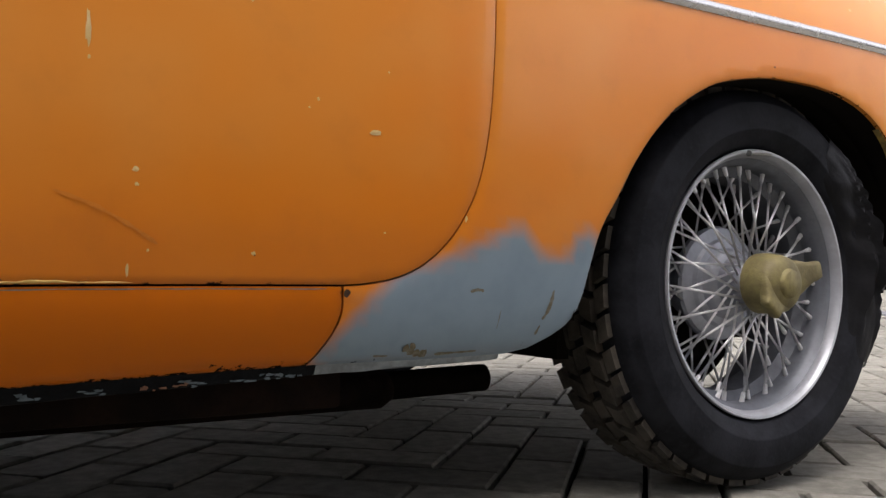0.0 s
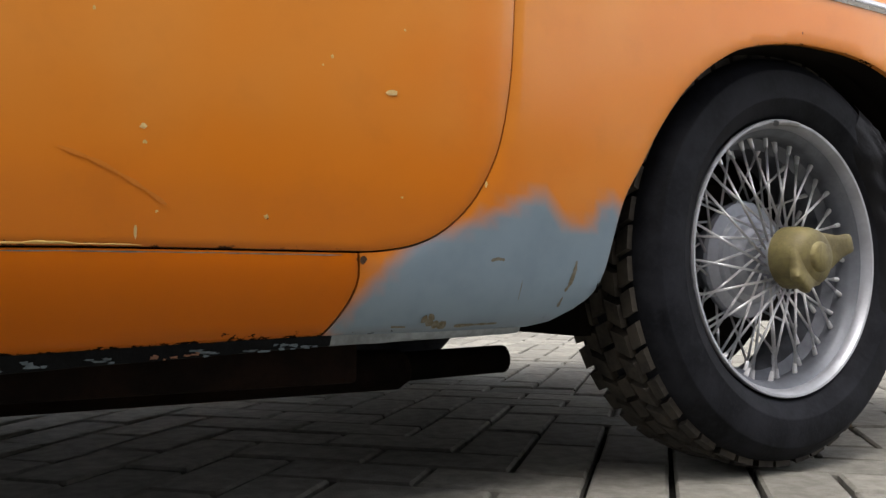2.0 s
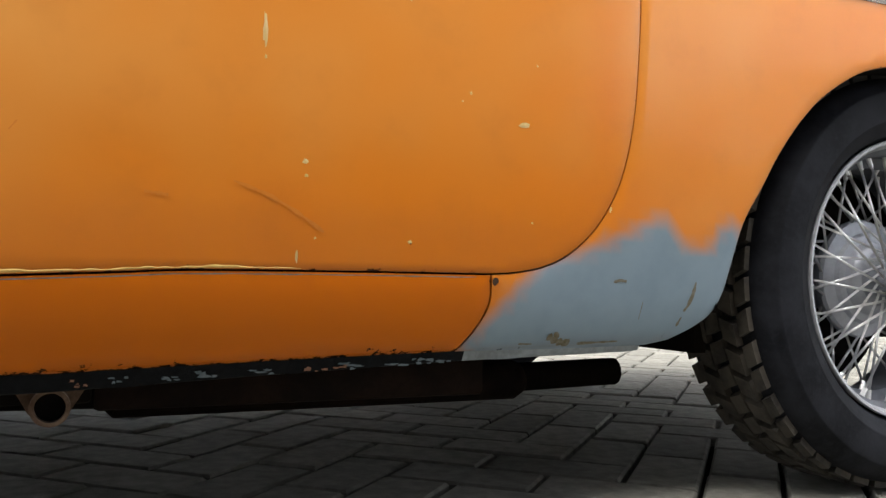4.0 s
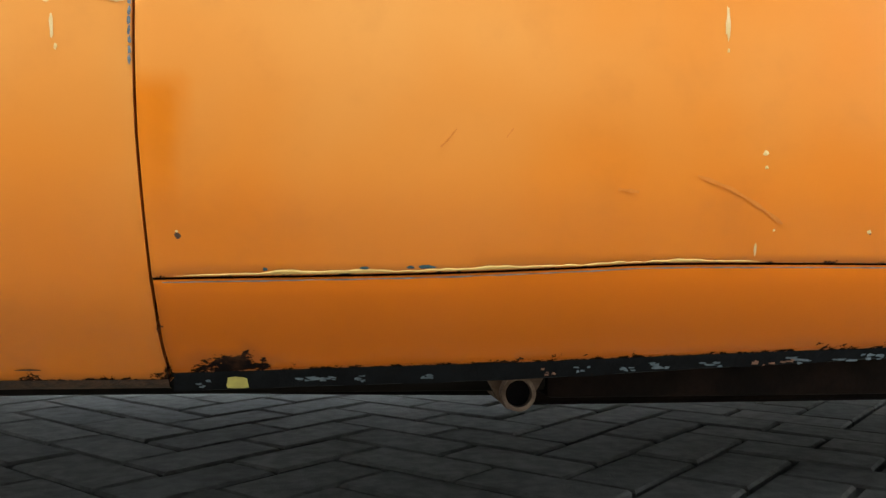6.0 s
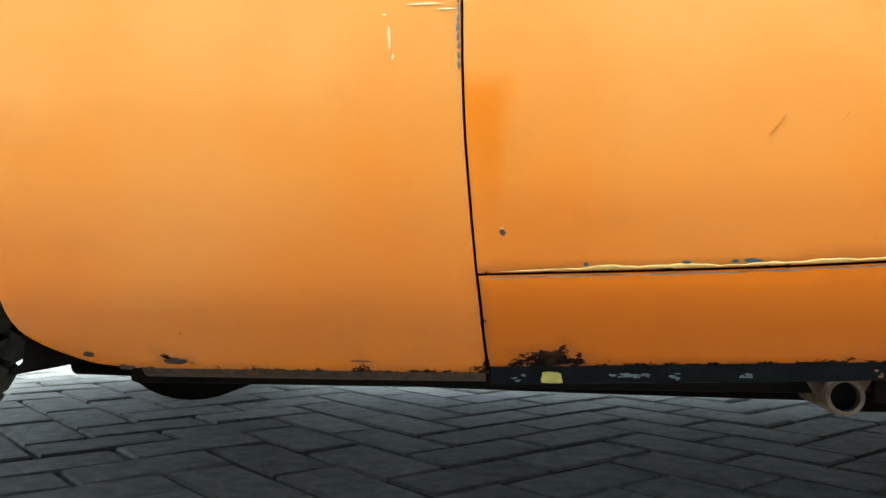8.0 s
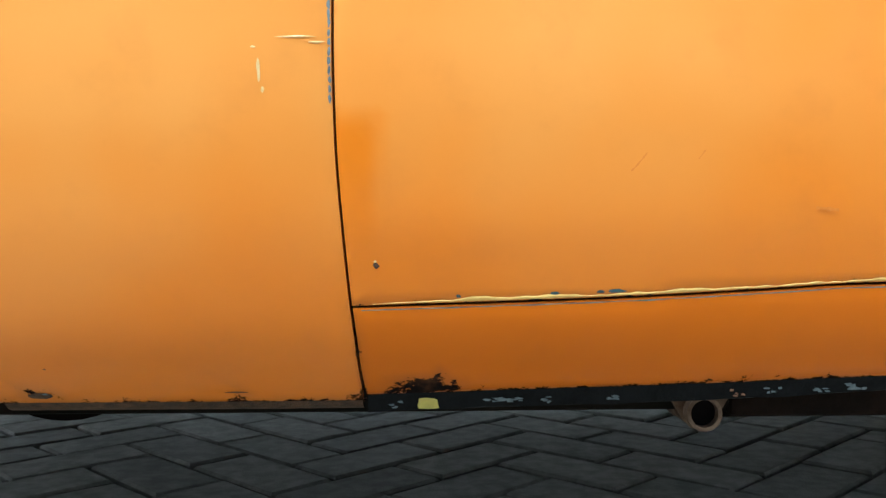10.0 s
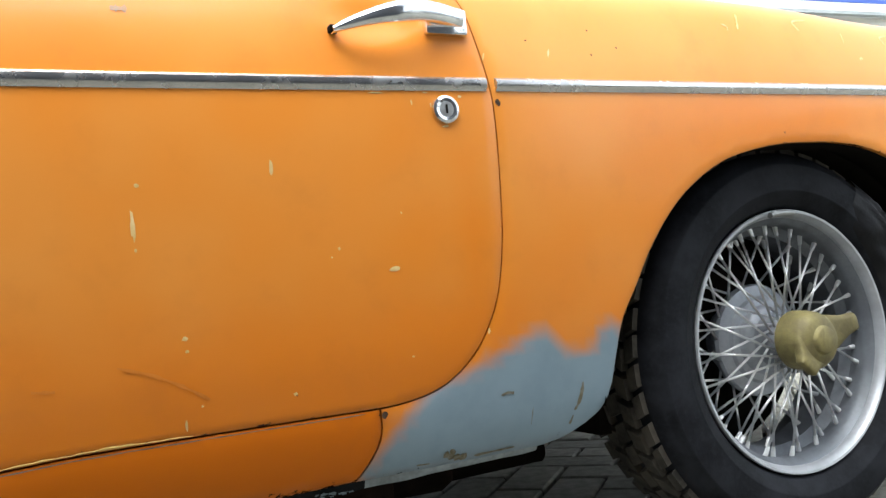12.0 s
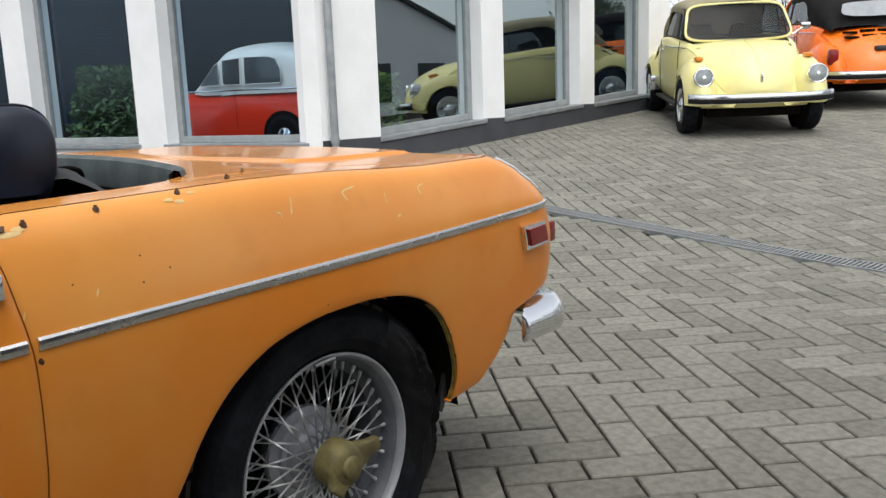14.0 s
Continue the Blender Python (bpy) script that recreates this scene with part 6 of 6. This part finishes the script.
    part("screen_frame", tube(bmesh.new(), loop, 0.018, 10, closed=True), paint, c)
    part("screen_seal", tube(bmesh.new(), [(x + 0.008, y * 0.972, 1.197 + (z - 1.197) * 0.94) for x, y, z in loop], 0.009, 8, closed=True), TRIMBLACK, c)
    half = [loop[(k - 16) % 64] for k in range(33)], [loop[(48 - k) % 64] for k in range(33)]
    part("windscreen", grid_mesh([[Vector(a).lerp(Vector(b), t / 8) + Vector((0.055 * math.sin(math.pi * t / 8), 0, 0)) for t in range(9)] for a, b in zip(*half)]), TINTED, c, "", 60)
    for y in (-0.02, 0.40):
        part("wiper", tube(bmesh.new(), [(0.80, y, 1.015), (0.785, y - 0.16, 1.040), (0.775, y - 0.36, 1.035)], 0.007, 6), TRIMBLACK, c)
    roof = [(0.455, 0.520, 1.33, 1.425), (0.30, 0.555, 1.30, 1.468), (-0.1, 0.575, 1.33, 1.492), (-0.42, 0.585, 1.30, 1.482), (-0.58, 0.59, 1.06, 1.465), (-0.8, 0.59, 1.02, 1.41), (-1.02, 0.575, 1.0, 1.28), (-1.18, 0.545, 0.96, 1.10), (-1.25, 0.50, 0.94, 1.0)]
    part("hood", grid_mesh(arc_rows(spline(roof, 4), 24, 3.4)), hood, c, "fabric hood", 60)
    rear = bmesh.new()
    rear.faces.new([rear.verts.new((-1.150 - 0.62 * (1.28 - z), y, z + 0.02)) for y, z in spline([(-0.36, 1.12), (0, 1.095), (0.36, 1.12), (0.38, 1.22), (0.32, 1.265), (0, 1.28), (-0.32, 1.265), (-0.38, 1.22)], 4, closed=True)])
    part("rear_window", rear, PALEGLASS, c, "", 0)
    for p in range(4):
        for q in range(2):
            y0, x0 = -0.40 + 0.21 * p, -1.335 - 0.075 * q
            z0 = 0.955 - 0.058 * q - (0.018 if p in (0, 3) else 0.0)
            part("engine_vent", new_box(x0 - 0.03, y0, z0 - 0.03, x0 + 0.02, y0 + 0.17, z0, 0.006), GAP, c)
    part("plate_lamp", new_box(-1.72, -0.13, 0.70, -1.64, 0.13, 0.765, 0.025), TRIMBLACK, c, "black lamp housing")
    for y in (-0.30, 0.30):
        part("front_seat", new_box(-0.25, y - 0.20, 0.45, -0.10, y + 0.20, 1.16, 0.06), TRIMBLACK, c)
    part("rear_seat", new_box(-0.85, -0.52, 0.45, -0.62, 0.52, 1.02, 0.06), TRIMBLACK, c)
    part("dashboard", new_box(0.50, -0.53, 0.82, 0.66, 0.53, 1.03, 0.03), TRIMBLACK, c)
    part("floor", new_box(-1.5, -0.5, 0.20, 1.5, 0.5, 0.30, 0.02), BLACK, c)
    return c


def stand(x, y, turn, scale=1.0):
    """A pose on the sloping yard."""
    c, n = math.cos(radians(turn)), math.sin(radians(turn))
    rise = ground_z(x + c, y + n) - ground_z(x - c, y - n), ground_z(x - n, y + c) - ground_z(x + n, y - c)
    ax = Vector((c, n, rise[0] / 2)).normalized()
    ay = Vector((-n, c, rise[1] / 2))
    ay = (ay - ax * ay.dot(ax)).normalized()
    m = Matrix((ax, ay, ax.cross(ay))).transposed().to_4x4()
    m.translation = (x, y, ground_z(x, y))
    return m @ Matrix.Scale(scale, 4)


old_saloon(stand(9.17, 2.78, 213.2, 0.965), YELLOW, BEIGE, "pale yellow convertible with beige hood parked facing the yard", "parked convertibles")
old_saloon(stand(12.04, 2.22, 33), BRIGHTORANGE, BLACKHOOD, "bright orange convertible with a black hood, seen from behind", "parked convertibles")


# ---- red saloon with a white roof, inside the showroom ----
def red_saloon(m):
    c = thing("saloon", "red two-tone saloon with a white roof standing in the showroom", "car", m)
    st = [(1.65, 0.45, 0.30, 0.60), (1.55, 0.60, 0.27, 0.74), (1.2, 0.68, 0.25, 0.82), (0.6, 0.70, 0.24, 0.86), (-0.4, 0.71, 0.24, 0.87), (-1.1, 0.69, 0.25, 0.84), (-1.5, 0.60, 0.28, 0.76), (-1.62, 0.45, 0.32, 0.62)]
    part("body", grid_mesh(arc_rows(spline(st, 4), 26, 4.0)), RED_PAINT, c, "glossy red body", 60)
    top = [(0.62, 0.58, 0.82, 0.90), (0.42, 0.60, 0.80, 1.12), (0.22, 0.60, 0.80, 1.33), (0.05, 0.61, 0.80, 1.41), (-0.35, 0.62, 0.80, 1.45), (-0.75, 0.61, 0.80, 1.43), (-0.98, 0.59, 0.80, 1.33), (-1.12, 0.57, 0.80, 1.12), (-1.22, 0.5, 0.80, 0.90)]
    part("roof", grid_mesh(arc_rows(spline(top, 4), 26, 4.5)), WHITE_PAINT, c, "white roof", 60)
    for sy in (1, -1):
        for pts in (((0.48, 0.92), (0.22, 1.19), (0.17, 1.20), (0.17, 0.92)), ((0.11, 0.92), (0.11, 1.235), (-0.17, 1.255), (-0.17, 0.92)),
                    ((-0.24, 0.92), (-0.24, 1.26), (-0.60, 1.255), (-0.72, 1.22), (-0.79, 1.10), (-0.80, 0.95), (-0.78, 0.92))):
            bm = bmesh.new()
            bm.faces.new([bm.verts.new((x, sy * (0.640 - 0.055 * (z - 0.9)), z)) for x, z in pts])
            pane = part("side_window", bm, DARKGLASS, c, "", 0)
            part("window_frame", tube(bmesh.new(), [(x, sy * (0.644 - 0.055 * (z - 0.9)), z) for x, z in pts], 0.009, 6, closed=True), WHITE_PAINT, pane)
        part("door_handle", new_box(-0.06, sy * 0.72 - 0.012, 0.775, 0.08, sy * 0.72 + 0.012, 0.795, 0.005), CHROME, c)
        part("door_seam", tube(bmesh.new(), [(-0.135, sy * 0.712, 0.86), (-0.135, sy * 0.714, 0.5), (-0.13, sy * 0.70, 0.30)], 0.004, 5), GAP, c)
        part("trim_strip", new_box(-1.3, sy * 0.705 - 0.008, 0.84, 1.2, sy * 0.705 + 0.008, 0.86, 0.003), CHROME, c)
        for x in (1.12, -0.84):
            wm = Matrix.Translation((x, sy * 0.62, 0.28)) @ (Matrix.Rotation(math.pi, 4, "Z") if sy > 0 else Matrix.Identity(4))
            bm = turned([(0.17, -0.10), (0.22, -0.112), (0.27, -0.10), (0.28, -0.05), (0.28, 0.06), (0.17, 0.07)], 32)
            bmesh.ops.transform(bm, matrix=wm, verts=bm.verts)
            part("tyre", bm, RUBBER, c)
            bm = turned([(0.0005, -0.115), (0.08, -0.105), (0.10, -0.09), (0.17, -0.105)], 32, closed=False)
            bmesh.ops.transform(bm, matrix=wm, verts=bm.verts)
            part("hub_cap", bm, CHROME, c)
            bm = turned([(0.10, -0.105), (0.30, -0.105), (0.30, -0.09)], 32, closed=False)
            bmesh.ops.transform(bm, matrix=wm, verts=bm.verts)
            part("wheel_arch", bm, GAP, c)
    return c


red_saloon(Matrix.Translation((6.40, 8.10, 0.262)) @ Matrix.Rotation(radians(105), 4, "Z"))


# ---- plants in the showroom windows ----
def shrub(name, m, r, h, n, label, seed, material=None):
    rnd = random.Random(seed)
    p = thing(name, label, "plant", m)
    bm = bmesh.new()
    for k in range(7):
        a = rnd.uniform(0, 6.28)
        tube(bm, [(0, 0, 0), (r * 0.25 * math.cos(a), r * 0.25 * math.sin(a), h * 0.4), (r * 0.6 * math.cos(a), r * 0.6 * math.sin(a), h * rnd.uniform(0.7, 1.0))], [0.012, 0.008, 0.003], 5)
    part("stalk", bm, TWIG, p)
    bm = bmesh.new()
    for k in range(n):
        a, q = rnd.uniform(0, 6.28), rnd.random() ** 0.5
        z = rnd.uniform(0.15, 1.0)
        c = Vector((r * q * math.cos(a) * (1.1 - 0.4 * z), r * q * math.sin(a) * (1.1 - 0.4 * z), h * z))
        t = Euler((rnd.uniform(-0.9, 0.9), rnd.uniform(-0.9, 0.9), rnd.uniform(0, 6.28))).to_matrix()
        s = rnd.uniform(0.03, 0.07)
        bm.faces.new([bm.verts.new(c + t @ Vector((s * x, s * y, s * w))) for x, y, w in ((-1, 0, 0), (-0.2, 0.38, 0.12), (1, 0, -0.1), (-0.2, -0.38, 0.12))])
    tagged(part("foliage", bm, material or LEAF, p, "", 0), kind="stuff")
    return p


shrub("window_plant", Matrix.Translation(FL @ Vector((3.35, -0.85, 0.258))), 0.70, 1.16, 4200, "leafy green plants behind the showroom window", 4)
shrub("window_plant", Matrix.Translation(FR @ Vector((1.25, -0.62, 0.16))), 0.30, 1.05, 700, "bright green plant with pale blooms in the showroom window", 9, BRIGHTLEAF)
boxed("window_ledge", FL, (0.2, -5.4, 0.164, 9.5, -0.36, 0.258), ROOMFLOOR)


# ---- bare trees and distant hedge, neighbouring houses ----
def bare_tree(x, y, h, seed, twigs=260, leaf=None):
    rnd = random.Random(seed)
    t = thing("tree", "bare deciduous tree with fine branches against the sky" if leaf is None else "dark leafy tree behind the roof", "tree", Matrix.Translation((x, y, ground_z(x, y) - 0.1)), "background trees")
    limbs, fine, tips = bmesh.new(), bmesh.new(), []
    part("trunk", tube(bmesh.new(), [(0, 0, 0), (0.02 * h, 0, 0.2 * h), (0, 0.01 * h, 0.45 * h)], [0.035 * h, 0.026 * h, 0.018 * h], 12), BARK, t)
    for k in range(16):
        a, z0 = rnd.uniform(0, 6.28), h * rnd.uniform(0.18, 0.45)
        l = h * rnd.uniform(0.30, 0.52)
        e = rnd.uniform(0.5, 1.2)
        pts = [Vector((0, 0, z0))]
        for s in range(5):
            e = min(1.45, e + 0.08)
            a += rnd.uniform(-0.25, 0.25)
            pts.append(pts[-1] + Vector((math.cos(a) * math.cos(e), math.sin(a) * math.cos(e), math.sin(e))) * l / 5)
        tube(limbs, pts, [0.011 * h, 0.008 * h, 0.006 * h, 0.004 * h, 0.0025 * h, 0.001 * h], 6)
        tips += pts[1:]
    for k in range(twigs):
        p = rnd.choice(tips)
        d = Vector((rnd.gauss(0, 1), rnd.gauss(0, 1), rnd.gauss(0.8, 0.7))).normalized() * h * rnd.uniform(0.06, 0.16)
        q = p + d * 0.5 + Vector((rnd.gauss(0, 0.01), rnd.gauss(0, 0.01), 0)) * h
        tube(fine, [p, q, p + d], [0.0022 * h, 0.0015 * h, 0.0006 * h], 4)
        for _ in range(2):
            f = Vector((rnd.gauss(0, 1), rnd.gauss(0, 1), rnd.gauss(0.4, 0.7))).normalized() * h * rnd.uniform(0.02, 0.06)
            tube(fine, [q, q + f], [0.0012 * h, 0.0005 * h], 3)
    tagged(part("branchwork", limbs, BARK, t), kind="stuff")
    tagged(part("twig_tangle", fine, BARK, t, "", 0), kind="stuff")
    if leaf is not None:
        bm = bmesh.new()
        for k in range(9000):
            p = rnd.choice(tips) + Vector((rnd.gauss(0, 0.07), rnd.gauss(0, 0.07), rnd.gauss(0, 0.06))) * h
            r = Euler((rnd.uniform(0, 6), rnd.uniform(0, 6), 0)).to_matrix()
            s = h * rnd.uniform(0.004, 0.010)
            bm.faces.new([bm.verts.new(p + r @ Vector((s * x, s * y, 0))) for x, y in ((-1, 0), (0, 0.5), (1, 0), (0, -0.5))])
        tagged(part("crown", bm, leaf, t, "", 0), kind="stuff")
    return t


bare_tree(33.9, 14.3, 4.4, 1, 200)
bare_tree(35.6, 9.5, 6.2, 3, 260)
bare_tree(30, 4.0, 5.0, 5, 200, LEAF)
bare_tree(11.6, 16.5, 7.0, 6, 120, LEAF)


def house(x, y, turn, w, d, h, ridge, label, wall=WHITEWALL, glazed=True):
    c = thing("house", label, "house", Matrix.Translation((x, y, -0.05)) @ Matrix.Rotation(radians(turn), 4, "Z"))
    bm = bmesh.new()
    foot = [(-d / 2, 0), (d / 2, 0), (d / 2, h), (0, h + ridge - 0.06), (-d / 2, h)]
    ends = [[bm.verts.new((x, y, z)) for y, z in foot] for x in (-w / 2, w / 2)]
    bm.faces.new(ends[0])
    bm.faces.new(ends[1][::-1])
    for k in range(5):
        bm.faces.new((ends[0][k], ends[0][k - 1], ends[1][k - 1], ends[1][k]))
    bmesh.ops.recalc_face_normals(bm, faces=bm.faces)
    part("wall", bm, wall, c, "", 0)
    for sy in (-1, 1):
        low, high = (sy * (d / 2 + 0.2), h - 0.2 * ridge / (d / 2)), (0, h + ridge)
        bm = bmesh.new()
        corner = [bm.verts.new((x, y, z + t)) for t in (-0.02, 0.10) for x in (-w / 2 - 0.15, w / 2 + 0.15) for y, z in (low, high)]
        for f in ((0, 1, 3, 2), (4, 6, 7, 5), (0, 4, 5, 1), (2, 3, 7, 6), (0, 2, 6, 4), (1, 5, 7, 3)):
            bm.faces.new([corner[i] for i in f])
        bmesh.ops.recalc_face_normals(bm, faces=bm.faces)
        part("roof", bm, SLATE, c, "dark tiled roof", 0)
    for y in (-1.6, 0.2, 1.6):
        part("window", new_box(w / 2 - 0.03, y - 0.45, 0.9, w / 2 + 0.03, y + 0.45, 2.0), DARKGLASS, c, "", 0)
    for k in range(int(w // 2.2) if glazed else 0):
        for z in (0.9, 3.4):
            if z + 1.3 < h:
                for sy in (-1, 1):
                    x0 = -w / 2 + 0.7 + 2.2 * k
                    o = part("window", new_box(x0, sy * d / 2 - 0.03, z, x0 + 1.1, sy * d / 2 + 0.03, z + 1.25), DARKGLASS, c, "", 0)
                    part("window_frame", new_box(x0 - 0.06, sy * d / 2 - 0.02, z - 0.08, x0 + 1.16, sy * d / 2 + 0.05 * sy, z - 0.02), FRAMEGREY, o, "", 0)
    return c


house(15.0, -11.5, 100, 6.6, 6.4, 2.6, 1.5, "white house across the yard with a dark roof")
bare_tree(25, -9.5, 6.0, 8, 240, LEAF)
bare_tree(30, -7.0, 6.5, 12, 240, LEAF)
bare_tree(40, -11.0, 8.5, 9, 260)
# unseen wall added behind the camera to shade the lower flank and ground
tagged(part("wall_south", new_box(-9.0, -2.15, -0.1, 0.75, -1.85, 3.0), PLINTH, None, "", 0), "unseen dark grey wall added to shade the car and yard", "wall", kind="structure")


# ---- pavers: herringbone of pairs laid end to end, at 45 degrees to the car ----
LAY, LAY_TURN, UNIT = Vector((1.283, 0.326)), radians(-45.2), 0.1092
LA, LB = Vector((math.cos(LAY_TURN), math.sin(LAY_TURN))), Vector((math.sin(LAY_TURN), -math.cos(LAY_TURN)))


def laid():
    """Middle and direction of each paver in the yard."""
    for i in range(-150, 151):
        for j in range(-150, 151):
            k = (i - j) % 8
            if k in (0, 2):
                a, b, across = i + 1.0, j + 0.5, False
            elif k in (7, 5):
                a, b, across = i + 0.5, j + 1.0, True
            else:
                continue
            p = LAY + UNIT * (a * LA + b * LB)
            if -5.0 < p.x < 13.5 and -3.2 < p.y < 5.2 - 0.094 * max(0, p.x - 4):
                if p.y > 4.6 and p.x > 4.2:
                    continue
                if abs((p - DRAIN_AT).dot(RISE_DIR)) < 0.045:
                    continue
                yield p, across


all_pavers = list(laid())
all_pavers.sort(key=lambda q: (q[0] - Vector((1.05, 0.15))).length)
rnd = random.Random(3)
L, W = UNIT - 0.0042, UNIT / 2 - 0.0042
SHAPE = [(-1, -1), (1, -1), (1, 1), (-1, 1)]


def paver_points(tilt):
    low = [(sx * L, sy * W, -0.030) for sx, sy in SHAPE]
    mid = [(sx * L, sy * W, -0.0040) for sx, sy in SHAPE]
    top = [(sx * (L - 0.0040), sy * (W - 0.0040), 0.0) for sx, sy in SHAPE]
    return low + mid + top


FACES = [(0, 1, 5, 4), (1, 2, 6, 5), (2, 3, 7, 6), (3, 0, 4, 7), (4, 5, 9, 8), (5, 6, 10, 9), (6, 7, 11, 10), (7, 4, 8, 11), (8, 9, 10, 11)]
paver_mesh = bpy.data.meshes.new("paver")
paver_mesh.from_pydata(paver_points(0), [], FACES)
paver_mesh.materials.append(PAVER)


def paver_pose(p, across):
    e = 0.15
    nx, ny = (ground_z(p.x - e, p.y) - ground_z(p.x + e, p.y)) / (2 * e), (ground_z(p.x, p.y - e) - ground_z(p.x, p.y + e)) / (2 * e)
    up = Vector((nx + rnd.gauss(0, 0.006), ny + rnd.gauss(0, 0.006), 1)).normalized()
    d = LB if across else LA
    ax = Vector((d.x, d.y, 0))
    ax = (ax - up * ax.dot(up)).normalized()
    m = Matrix((ax, up.cross(ax), up)).transposed().to_4x4()
    m.translation = (p.x + rnd.gauss(0, 0.0007), p.y + rnd.gauss(0, 0.0007), ground_z(p.x, p.y) + rnd.gauss(0, 0.0009))
    return m


for p, across in all_pavers[:300]:
    ob = new("paver", paver_mesh)
    ob.parent = ground
    ob.matrix_world = paver_pose(p, across)
verts, faces = [], []
base_points = [Vector(q) for q in paver_points(0)]
for p, across in all_pavers[300:]:
    m, n = paver_pose(p, across), len(verts)
    verts += [tuple(m @ q) for q in base_points]
    faces += [tuple(n + i for i in f) for f in FACES]
me = bpy.data.meshes.new("pavers")
me.from_pydata(verts, [], faces)
me.materials.append(PAVER)
rest = new("pavers", me)
rest.parent = ground
tagged(rest, kind="stuff")
